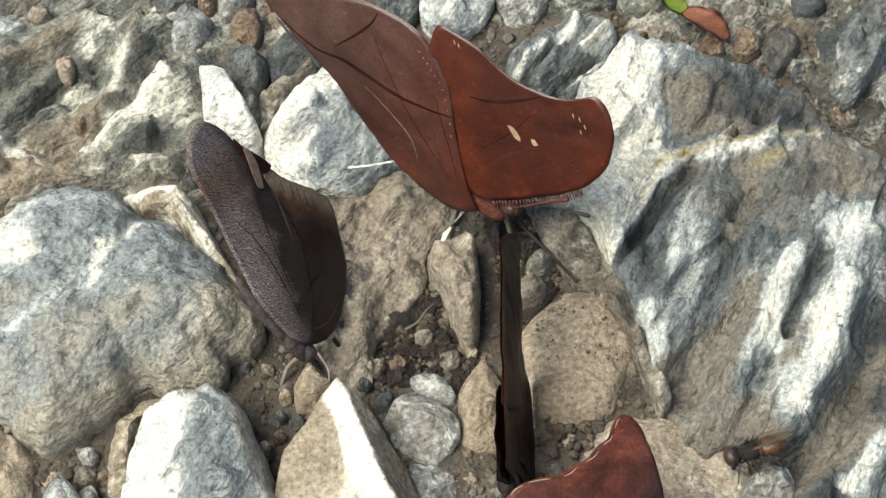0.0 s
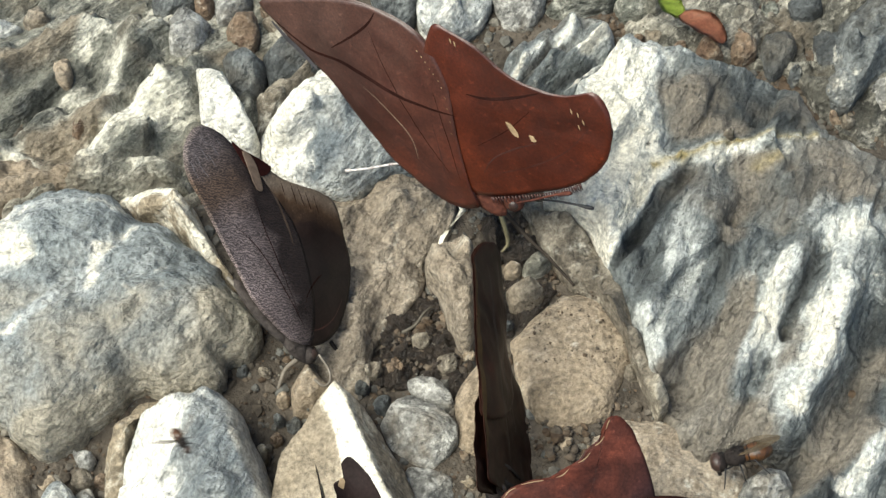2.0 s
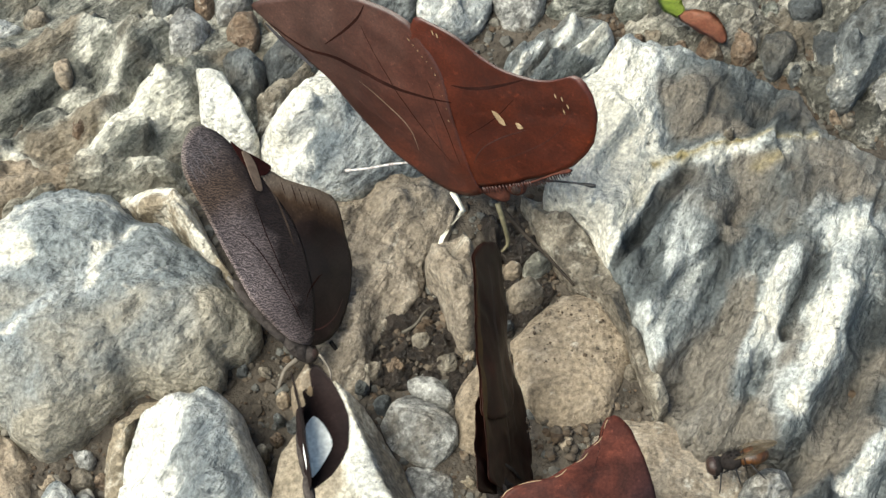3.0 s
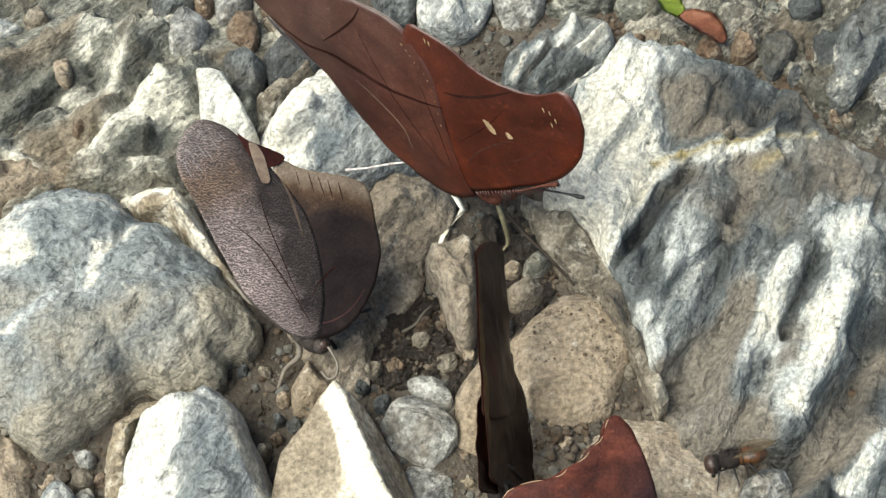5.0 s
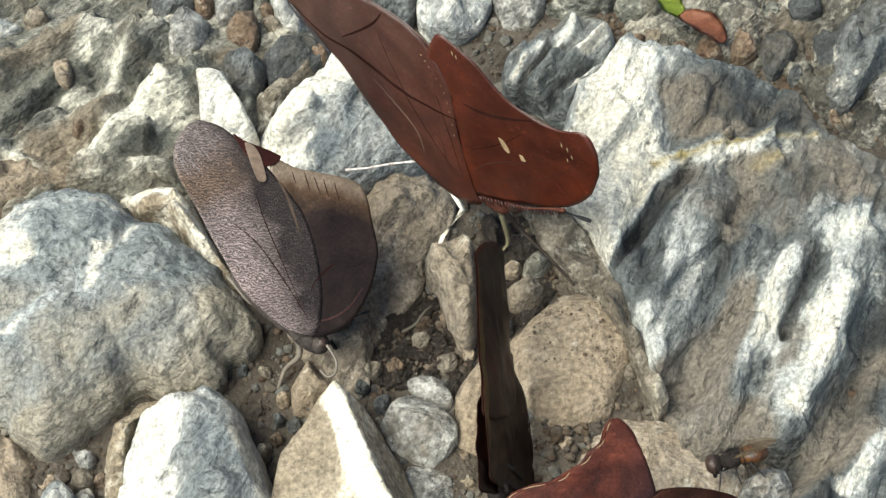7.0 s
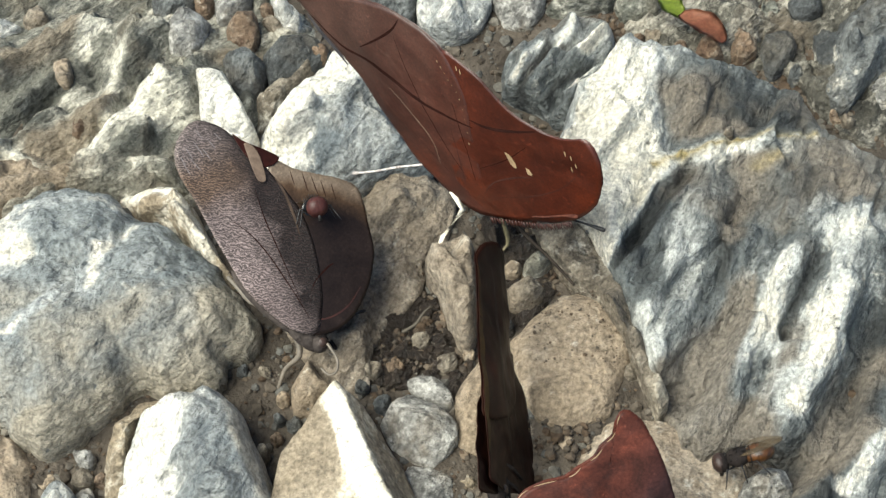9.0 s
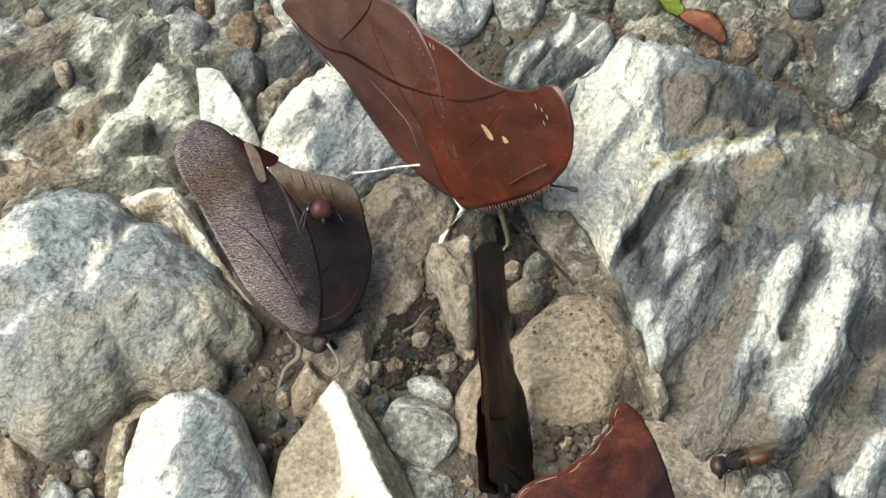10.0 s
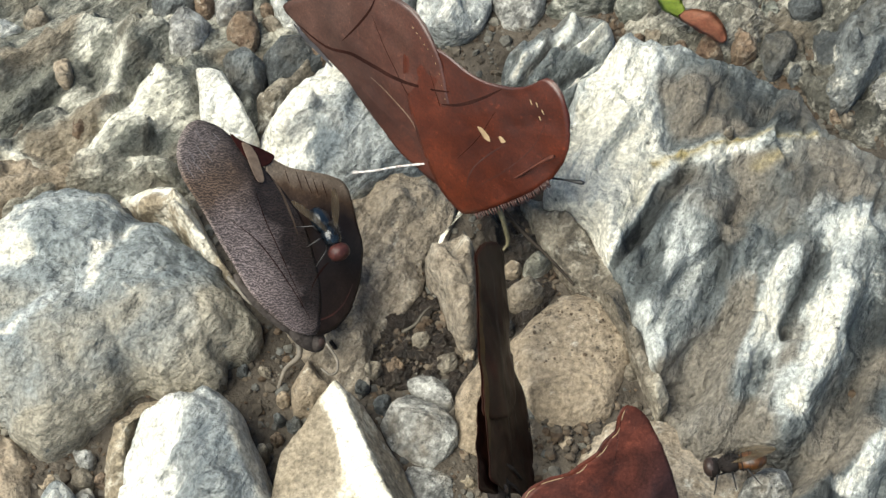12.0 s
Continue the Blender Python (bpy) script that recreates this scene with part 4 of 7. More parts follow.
def build_outcrop():
    """White marble with a dark muddy top, breaking down into blue-grey schist and white-crested ridges."""
    outer = [(12.3, 3.3), (13.4, 9.6), (15.5, 18.7), (20.1, 22.5), (23.6, 26.4), (29.1, 26.4), (33.3, 24.0), (38.3, 22.5), (43.8, 20.6), (46.9, 16.4), (48.9, 12.3), (53.4, 9.6), (59.3, 5.2), (53.6, -43.5), (38.2, -42.2), (37.6, -36.9), (37.4, -31.4), (32.9, -29.7), (27.4, -31.4), (25.6, -26.5), (23.5, -20.6), (21.1, -12.6), (19.5, -6.2), (17.4, -1.2), (14.8, 0.5)]
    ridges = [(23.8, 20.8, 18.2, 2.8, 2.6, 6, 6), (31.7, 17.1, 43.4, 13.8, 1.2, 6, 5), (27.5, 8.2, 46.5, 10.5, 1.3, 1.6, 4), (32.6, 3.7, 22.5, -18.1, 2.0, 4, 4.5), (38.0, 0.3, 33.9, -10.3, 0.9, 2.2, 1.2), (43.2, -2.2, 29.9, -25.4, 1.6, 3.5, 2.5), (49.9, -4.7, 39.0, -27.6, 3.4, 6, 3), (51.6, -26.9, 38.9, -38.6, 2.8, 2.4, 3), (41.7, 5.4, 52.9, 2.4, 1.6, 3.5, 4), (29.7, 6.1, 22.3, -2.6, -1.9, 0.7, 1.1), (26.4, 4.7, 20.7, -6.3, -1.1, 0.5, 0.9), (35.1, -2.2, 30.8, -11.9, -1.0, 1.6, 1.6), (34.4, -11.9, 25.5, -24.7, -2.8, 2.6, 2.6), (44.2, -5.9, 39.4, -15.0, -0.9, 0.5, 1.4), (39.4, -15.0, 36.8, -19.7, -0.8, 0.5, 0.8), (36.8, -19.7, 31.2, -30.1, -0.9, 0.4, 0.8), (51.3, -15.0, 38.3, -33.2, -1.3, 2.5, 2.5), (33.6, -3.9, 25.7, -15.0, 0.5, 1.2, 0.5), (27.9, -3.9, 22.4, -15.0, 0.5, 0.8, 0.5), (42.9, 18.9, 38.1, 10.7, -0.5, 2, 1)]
    # Negative strokes that follow the clefts in ridges darken them as painted shade.
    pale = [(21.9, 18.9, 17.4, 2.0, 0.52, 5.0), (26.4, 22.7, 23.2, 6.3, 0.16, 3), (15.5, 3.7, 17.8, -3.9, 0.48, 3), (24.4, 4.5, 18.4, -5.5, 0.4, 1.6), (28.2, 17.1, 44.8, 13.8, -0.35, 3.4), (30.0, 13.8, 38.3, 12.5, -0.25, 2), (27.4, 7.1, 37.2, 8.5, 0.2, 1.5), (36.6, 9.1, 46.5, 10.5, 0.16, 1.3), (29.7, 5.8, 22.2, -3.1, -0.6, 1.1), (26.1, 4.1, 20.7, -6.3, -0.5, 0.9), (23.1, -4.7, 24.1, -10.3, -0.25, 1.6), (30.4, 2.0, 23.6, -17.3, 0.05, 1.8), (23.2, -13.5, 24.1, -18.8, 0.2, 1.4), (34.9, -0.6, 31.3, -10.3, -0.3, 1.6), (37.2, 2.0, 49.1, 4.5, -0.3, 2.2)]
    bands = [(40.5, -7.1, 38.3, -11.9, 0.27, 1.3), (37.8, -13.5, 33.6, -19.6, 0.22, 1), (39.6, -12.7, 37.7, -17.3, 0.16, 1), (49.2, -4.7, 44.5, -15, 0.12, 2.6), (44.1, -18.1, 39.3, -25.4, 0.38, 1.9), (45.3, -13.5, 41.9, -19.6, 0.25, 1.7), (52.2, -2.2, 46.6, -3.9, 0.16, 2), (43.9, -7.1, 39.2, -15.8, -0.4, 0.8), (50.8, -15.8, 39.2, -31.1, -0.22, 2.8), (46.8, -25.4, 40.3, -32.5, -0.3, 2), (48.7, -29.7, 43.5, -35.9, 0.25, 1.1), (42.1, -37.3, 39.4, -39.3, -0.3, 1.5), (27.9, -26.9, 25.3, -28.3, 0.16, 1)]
    muds = [(26.2, -28.8, 33.1, -28.4, 0.5, 2.6), (50.3, -19.2, 41.8, -29.5, 0.25, 2.2), (35.2, -10.3, 28.8, -26.9, 0.42, 1.8), (39.4, -19.6, 33.3, -28.3, 0.2, 2), (33.7, -12.7, 26.3, -22.5, 0.45, 2.2), (25.8, -21.1, 25.5, -25.4, 0.3, 1.6), (47.6, -28.3, 39.3, -35.2, 0.4, 1.6), (41.9, -15.0, 39.4, -19.6, 0.25, 1.4), (35.7, 7.1, 42.5, 6.3, 0.2, 1.3), (29.2, 12.5, 36.1, 11.6, 0.25, 1.5), (37.7, 6.3, 33.9, -3.9, 0.22, 1.3), (49.0, 3.7, 52.6, 0.3, 0.25, 2), (28.2, 17.1, 44.8, 13.8, 0.1, 4.5)]
    ochre = [(25.3, 7.0, 29.2, 8.0, 0.8, 0.55), (29.2, 8.0, 35.9, 9.6, 0.7, 0.6), (35.9, 9.6, 46.5, 10.9, 0.55, 0.5), (38.4, 6.3, 41.2, 7.1, 0.4, 0.8), (23.9, 6.3, 21.3, -1.4, 0.25, 0.8)]
    ledge = [(7.7, -7.9), (21.3, -2.2), (24.6, 6.3), (27.5, 8.2), (46.5, 10.5), (63.7, 8.9)]
    cleft = [(24.3, -32.5), (28.3, -25.4), (32.9, -13.9), (41.4, -2.6), (51.4, 1.1), (64.1, 3.7)]
    faces = (("marble_face", "brilliant white marble under a dark muddy top"), ("schist_face", "blue-grey schist with shade painted into its clefts"), ("schist_ridge", "white-crested schist ridges streaked with mud"))
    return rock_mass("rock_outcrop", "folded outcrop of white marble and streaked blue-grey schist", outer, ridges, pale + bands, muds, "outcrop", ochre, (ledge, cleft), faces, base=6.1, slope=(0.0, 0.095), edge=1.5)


def build_muddy_ridges():
    """Low mud-covered ridges with pale crests, painted as lit."""
    outer = [(-62.8, 6.7), (-70.0, 43.6), (-41.3, 43.6), (-23.5, 42.5), (-16.1, 33.2), (-15.1, 27.2), (-20.8, 21.4), (-24.6, 13.9), (-29.7, 5.8), (-33.0, 3.7), (-40.8, 5.0), (-47.8, 5.0), (-54.3, 1.9)]
    ridges = [(-35.9, 22.0, -45.1, 9.2, 4.2, 1.5, 6.5), (-40.5, 27.9, -43.6, 16.9, 3.2, 3.4, 2.0), (-38.9, 26.9, -34.7, 21.6, 1.6, 2, 1.5), (-46.2, 31.8, -37.0, 29.8, 3.2, 3.4, 1.6), (-47.3, 31.8, -59.2, 22.5, 3.4, 4.0, 1.3), (-47.6, 25.9, -56.2, 17.3, 2.0, 2.0, 1.0), (-42.5, 16.9, -50.6, 12.7, 1.4, 2.2, 1.0), (-55.4, 11.8, -50.1, 9.2, 2.2, 1.8, 1.6), (-32.8, 20.1, -31.2, 14.1, 1.8, 1.6, 1.6), (-48.6, 24.6, -52.1, 18.7, -1.8, 1.2, 1.0), (-52.1, 18.7, -57.0, 13.2, -1.4, 1.2, 1.0), (-41.2, 17.8, -47.2, 8.7, -1.2, 0.9, 0.6), (-47.0, 26.9, -43.6, 19.7, -1.0, 1.2, 1.0), (-34.8, 26.4, -24.5, 25.4, -0.8, 2, 2), (-35.4, 24.4, -33.5, 19.7, -0.9, 0.8, 0.8), (-26.6, 24.4, -24.8, 18.7, 1.6, 1.6, 1.6)]
    # Positive strokes paint light on the crests, negative ones shade in the clefts.
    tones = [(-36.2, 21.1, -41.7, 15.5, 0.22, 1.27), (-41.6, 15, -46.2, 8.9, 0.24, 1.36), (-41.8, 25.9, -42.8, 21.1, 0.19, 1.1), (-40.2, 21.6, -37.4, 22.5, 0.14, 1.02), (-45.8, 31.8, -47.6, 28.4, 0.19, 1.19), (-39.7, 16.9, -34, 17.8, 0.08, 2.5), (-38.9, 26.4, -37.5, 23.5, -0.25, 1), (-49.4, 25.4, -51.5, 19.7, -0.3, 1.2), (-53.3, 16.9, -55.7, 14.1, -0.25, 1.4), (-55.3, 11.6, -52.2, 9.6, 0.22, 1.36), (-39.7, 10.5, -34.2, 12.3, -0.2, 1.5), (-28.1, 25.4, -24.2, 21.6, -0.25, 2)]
    muds = [(-47.5, 33.4, -57.2, 23.5, 0.25, 2.2), (-43.6, 19.7, -49.1, 12.3, 0.35, 1.6), (-36.2, 25.4, -34.7, 21.6, 0.3, 1), (-51.2, 12.3, -46.5, 8.7, 0.3, 1.5), (-32.0, 27.4, -24.6, 27.4, 0.25, 2), (-45.8, 14.1, -43.3, 16.9, 0.2, 1.5), (-49.3, 30.3, -56.0, 25.4, 0.2, 1.2)]
    return rock_mass("ridged_rock", "mud-covered green-grey rock with light painted on its ridges", outer, ridges, tones, muds, "ridge", base=3.5, slope=(0, 0), turn=45, fold=0.4, seed=3, wander=0.4)


def build_bladed_rock():
    """Grey-white blades of stone set side by side."""
    outer = [(7.4, 22.4), (7.5, 27.8), (13.2, 33.3), (17.5, 36.5), (22.2, 34.8), (22.7, 28.3), (20.6, 24.4), (16.7, 18.2), (14.5, 17.2), (12.0, 20.0)]
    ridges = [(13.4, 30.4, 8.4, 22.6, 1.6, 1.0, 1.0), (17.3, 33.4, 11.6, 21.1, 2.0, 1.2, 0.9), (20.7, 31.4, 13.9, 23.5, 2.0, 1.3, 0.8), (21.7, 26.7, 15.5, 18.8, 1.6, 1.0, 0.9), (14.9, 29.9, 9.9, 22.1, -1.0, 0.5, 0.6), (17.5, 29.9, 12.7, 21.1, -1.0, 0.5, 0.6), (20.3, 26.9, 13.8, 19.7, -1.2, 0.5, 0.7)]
    # Blade crests are painted lighter and the grooves between them darker, as shade.
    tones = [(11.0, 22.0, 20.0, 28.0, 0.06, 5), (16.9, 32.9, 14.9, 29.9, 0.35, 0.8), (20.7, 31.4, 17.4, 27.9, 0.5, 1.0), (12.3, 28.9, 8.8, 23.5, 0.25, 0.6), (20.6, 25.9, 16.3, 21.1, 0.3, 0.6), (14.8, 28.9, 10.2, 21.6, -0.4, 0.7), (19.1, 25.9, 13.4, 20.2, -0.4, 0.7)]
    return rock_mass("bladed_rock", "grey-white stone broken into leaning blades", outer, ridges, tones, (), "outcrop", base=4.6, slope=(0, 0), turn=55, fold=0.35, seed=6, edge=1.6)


build_outcrop()
build_muddy_ridges()
build_bladed_rock()


# ---- insects and plant bits: materials ----
def wing_material(name, low, high, zones=(), wrinkle=0.0, rough=0.5, sheen=0.3, blotch=0.0):
    """Scaled wing membrane. zones: (a, b, c, width, colour): colour comes in where a x + b y (mm) passes c."""
    m = Nodes(name)
    vec = m.coords()
    n = m.noise(vec, 230, 6, 0.6, 0.5)
    col = m.ramp(n, [(0.3, low), (0.7, high)])
    xyz = m.node("ShaderNodeSeparateXYZ", {0: vec}).outputs
    for a, b, c, width, colour in zones:
        f = m.math("ADD", m.math("MULTIPLY", xyz[0], a * 1000 / width), m.math("MULTIPLY", xyz[1], b * 1000 / width))
        f = m.math("ADD", m.math("ADD", f, -c / width), m.math("MULTIPLY", m.math("SUBTRACT", n, 0.5), 2.4))
        col = m.mix(m.node("ShaderNodeClamp", {0: f}).outputs[0], col, colour)
    if blotch:
        spots = m.noise(m.coords((0, 0, 20), (1, 1.8, 1)), 75, 6, 0.66, 0.8)
        col = m.mix(blotch, col, m.ramp(spots, [(0.36, grey(0.38)), (0.5, grey(0.8)), (0.66, grey(1.3))]), "MULTIPLY")
    fine = m.noise(vec, 3200, 2, 0.7)
    col = m.mix(0.55, col, m.ramp(fine, [(0.3, grey(0.55)), (0.7, grey(1.6))]), "MULTIPLY")
    scales = m.noise(vec, 1300, 5, 0.7)
    col = m.mix(m.ramp(scales, [(0.60, grey(0)), (0.72, grey(0.5))]), col, m.mix(1.0, col, grey(3.0), "MULTIPLY"))
    height = m.math("MULTIPLY", fine, 0.12)
    if wrinkle:
        w = m.node("ShaderNodeTexWave", {"Vector": m.coords((0, 0, 42)), "Scale": 930.0, "Distortion": 14.0, "Detail": 3.0, "Detail Scale": 1.5, "Detail Roughness": 0.6}).outputs[1]
        frost = m.math("ADD", m.math("MULTIPLY", xyz[0], -25.0), m.math("MULTIPLY", xyz[1], -100.0))
        frost = m.math("ADD", m.math("ADD", frost, 0.5), m.math("MULTIPLY", m.math("SUBTRACT", m.noise(vec, 300, 4, 0.65), 0.5), 1.9))
        frost = m.node("ShaderNodeClamp", {0: frost}).outputs[0]
        col = m.mix(wrinkle, col, m.mix(frost, m.ramp(w, [(0.05, grey(0.6)), (0.55, grey(1.05)), (1.0, grey(1.9))]), m.ramp(w, [(0.05, grey(0.50)), (0.5, grey(1.1)), (1.0, grey(2.9))])), "MULTIPLY")
        height = m.math("ADD", height, m.math("MULTIPLY", w, 0.5))
    m.put("Base Color", col)
    m.put("Roughness", rough)
    m.put("Specular IOR Level", sheen)
    m.bump(m.math("ADD", height, m.math("MULTIPLY", n, 0.5)), 0.6, 0.00012)
    return m.mat


# The hindwing's first zone greys the tail end, a painted grazing sheen.
RED_HIND = wing_material("red_brown_hindwing", (0.031, 0.0105, 0.0075), (0.052, 0.0175, 0.0112), [(-1.0, 0.2, 17.0, 12.0, (0.046, 0.022, 0.0165)), (0.1, -1.0, 0.0, 5.0, (0.068, 0.0165, 0.0085)), (1.0, 0.3, -7.0, 7.0, (0.050, 0.0105, 0.0048))], 0.0, 0.40, 0.4, 0.75)
RED_FORE = wing_material("brick_red_forewing", (0.034, 0.0078, 0.0042), (0.054, 0.0115, 0.0052), [(0.1, -1.0, -5.0, 6.0, (0.062, 0.0125, 0.0048)), (0.8, 0.6, 13.0, 5.0, (0.056, 0.0095, 0.0028))], 0.0, 0.36, 0.4, 0.7)
GREY_HIND = wing_material("wrinkled_grey_brown_wing", (0.070, 0.053, 0.050), (0.142, 0.112, 0.106), [(-0.9, 0.3, 15.0, 3.0, (0.072, 0.047, 0.033)), (-0.9, 0.3, 19.5, 3.0, (0.085, 0.068, 0.064)), (0.25, 1.0, -2.4, 4.0, (0.0120, 0.0080, 0.0070))], 0.85, 0.55, 0.28, 0.5)
GREY_FORE = wing_material("dark_brown_forewing", (0.0104, 0.0068, 0.0058), (0.02, 0.0132, 0.011), [(-0.64, 0.76, 13.6, 2.2, (0.060, 0.036, 0.021)), (-0.64, 0.76, 15.6, 1.6, (0.135, 0.103, 0.076))], 0.0, 0.38, 0.2, 0.5)
DARK_WING = wing_material("dark_leaf_brown_wing", (0.0078, 0.0034, 0.0027), (0.030, 0.0110, 0.0068), (), 0.0, 0.42, 0.08, 0.8)
RUST_WING = wing_material("rust_red_wing", (0.020, 0.0095, 0.0085), (0.105, 0.028, 0.017), [(0.9, -0.45, 1.0, 4.0, (0.033, 0.0158, 0.0158))], 0.0, 0.5, 0.12, 0.95)
BLACK_WING = wing_material("sooty_black_wing", (0.0066, 0.00462, 0.00462), (0.0172, 0.0106, 0.0099), (), 0.0, 0.55, 0.06)
PALE = plain_material("white_wing_scales", (0.712, 0.722, 0.684), (0.817, 0.817, 0.779), 500, 0.6, 0)
CREAM = plain_material("cream_spot", (0.19, 0.13, 0.07), (0.28, 0.20, 0.115), 600, 0.6, 0)
INK = plain_material("dark_wing_line", (0.0115, 0.0045, 0.0036), (0.024, 0.0092, 0.007), 400, 0.6, 0, 0.05)
TAN_SCALE = plain_material("tan_wing_lobe", (0.099, 0.066, 0.0462), (0.158, 0.112, 0.0792), 500, 0.6, 0)
VEIN = plain_material("raised_vein", (0.0231, 0.00792, 0.00594), (0.0462, 0.0145, 0.00924), 500, 0.5, 0)
FUR_RED = plain_material("red_brown_fur", (0.0462, 0.0145, 0.0099), (0.099, 0.033, 0.0198), 900, 0.85, 0.0003, 0.2)
FUR_GREY = plain_material("grey_brown_fur", (0.018, 0.014, 0.0125), (0.075, 0.062, 0.055), 900, 0.85, 0.0003, 0.2)
FUR_DARK = plain_material("blackish_fur", (0.00792, 0.00634, 0.00581), (0.0211, 0.0158, 0.0138), 900, 0.85, 0.0003, 0.2)
IVORY = plain_material("ivory_leg", (0.627, 0.589, 0.475), (0.779, 0.741, 0.627), 800, 0.55, 0)
STRAW = plain_material("straw_leg", (0.085, 0.075, 0.042), (0.15, 0.13, 0.075), 800, 0.6, 0)
PALE_LEG = plain_material("mottled_pale_leg", (0.16, 0.12, 0.11), (0.72, 0.68, 0.64), 1600, 0.55, 0)
DULL_LEG = plain_material("grey_tan_leg", (0.0924, 0.0798, 0.063), (0.151, 0.13, 0.105), 800, 0.6, 0)
SLATE_SCALE = plain_material("slate_blue_scales", (0.02, 0.018, 0.02), (0.044, 0.04, 0.044), 700, 0.6, 0)
LIGHT_VEIN = plain_material("brown_vein", (0.010, 0.006, 0.0045), (0.03, 0.02, 0.016), 700, 0.4, 0, 0.1)
AMBER_EDGE = plain_material("amber_wing_edge", (0.03, 0.016, 0.006), (0.075, 0.042, 0.014), 500, 0.5, 0, 0.1)
DASH = plain_material("whitish_wing_dash", (0.13, 0.115, 0.115), (0.26, 0.235, 0.235), 900, 0.6, 0, 0.1)
SEAM = plain_material("brown_wing_ridge", (0.030, 0.020, 0.014), (0.075, 0.053, 0.040), 700, 0.6, 0, 0.1)
MAROON = plain_material("dark_maroon_wing", (0.012, 0.0035, 0.003), (0.03, 0.008, 0.006), 500, 0.5, 0, 0.1)
BLACK = plain_material("black_chitin", (0.0066, 0.00594, 0.00594), (0.0198, 0.0178, 0.0172), 1500, 0.5, 0.0001, 0.4)
AMBER = plain_material("amber_abdomen", (0.012, 0.0055, 0.003), (0.10, 0.040, 0.010), 1700, 0.35, 0.0001, 0.5)
EYE_BROWN = plain_material("dull_brown_eye", (0.0231, 0.0145, 0.0119), (0.0495, 0.0297, 0.0231), 2500, 0.35, 0.0001)
EYE_RED = plain_material("brick_red_eye", (0.030, 0.010, 0.009), (0.055, 0.018, 0.015), 2500, 0.45, 0.00005, 0.25)
BLUE_CHITIN = plain_material("dark_blue_chitin", (0.0016, 0.0020, 0.0028), (0.0030, 0.0075, 0.0125), 900, 0.22, 0.0002, 0.6)
FLAME = plain_material("orange_red_wing_band", (0.32, 0.03, 0.006), (0.5, 0.055, 0.01), 300, 0.6, 0)
LEAF_GREEN = plain_material("yellow_green_leaf", (0.14, 0.196, 0.021), (0.238, 0.294, 0.042), 350, 0.5, 0.0001)
LEAF_RED = plain_material("withered_red_leaf", (0.21, 0.07, 0.0385), (0.294, 0.126, 0.07), 350, 0.55, 0.0001)
# Near-black colour of the rod that stands in for a cast shadow.
SHADOW_DARK = plain_material("dark_shadow_rod", (0.012, 0.009, 0.007), (0.03, 0.023, 0.017), 500, 0.85, 0.0002, 0.2, (1, 1, 0.2))
ROOT = plain_material("grey_rootlet", (0.0636, 0.0554, 0.0436), (0.111, 0.099, 0.0792), 500, 0.85, 0.0002, 0.2)


def clear_wing_material():
    m = Nodes("smoky_fly_wing")
    m.put("Base Color", m.ramp(m.noise(m.coords((0, 0, 0), (1, 4, 1)), 500, 3), [(0.35, (0.04, 0.03, 0.02)), (0.65, (0.12, 0.09, 0.055))]))
    m.put("Roughness", 0.4)
    m.put("Specular IOR Level", 0.2)
    m.put("Alpha", 0.42)
    return m.mat


FLY_WING = clear_wing_material()


# ---- insects and plant bits: shapes ----
def blob(bm, centre, radii, axis=(1, 0, 0), u=16, v=10):
    """An ellipsoid whose first radius lies along axis (mm)."""
    q = Vector((1, 0, 0)).rotation_difference(Vector(axis)).to_matrix().to_4x4()
    m = Matrix.Translation(Vector(centre) * MM) @ q @ Matrix.Diagonal((radii[0] * MM, radii[1] * MM, radii[2] * MM, 1))
    bmesh.ops.create_uvsphere(bm, u_segments=u, v_segments=v, radius=1.0, matrix=m)


def tube(bm, points, radii, sides=7):
    """A tapered tube along points (mm)."""
    pts = [Vector(p) * MM for p in points]
    rings = []
    for i, p in enumerate(pts):
        d = (pts[min(i + 1, len(pts) - 1)] - pts[max(i - 1, 0)]).normalized()
        a = d.orthogonal().normalized()
        b = d.cross(a)
        r = (radii[i] if isinstance(radii, (list, tuple)) else radii) * MM
        rings.append([bm.verts.new(p + r * (math.cos(2 * math.pi * k / sides) * a + math.sin(2 * math.pi * k / sides) * b)) for k in range(sides)])
    for r0, r1 in zip(rings, rings[1:]):
        best = min(range(sides), key=lambda s: (r0[0].co - r1[s].co).length)
        for k in range(sides):
            bm.faces.new((r0[k], r0[(k + 1) % sides], r1[(k + 1 + best) % sides], r1[(k + best) % sides]))
    bm.faces.new(rings[0][::-1])
    bm.faces.new(rings[-1])


def tube_part(name, points, radii, material, parent, label=""):
    bm = bmesh.new()
    tube(bm, points, radii)
    bmesh.ops.recalc_face_normals(bm, faces=bm.faces)
    return part(name, bm, material, parent, label)


def blob_part(name, blobs, material, parent, label=""):
    bm = bmesh.new()
    for b in blobs:
        blob(bm, *b)
    return part(name, bm, material, parent, label)


def bend(points, count=14, lift=0.0):
    """A smooth curve through a few points (mm)."""
    p = [Vector(q) for q in points]
    out = []
    for i in range(count):
        f = i / (count - 1) * (len(p) - 1)
        k = min(int(f), len(p) - 2)
        t = f - k
        a, b, c, e = p[max(k - 1, 0)], p[k], p[k + 1], p[min(k + 2, len(p) - 1)]
        out.append(0.5 * (2 * b + (c - a) * t + (2 * a - 5 * b + 4 * c - e) * t * t + (3 * b - a - 3 * c + e) * t ** 3))
    return out


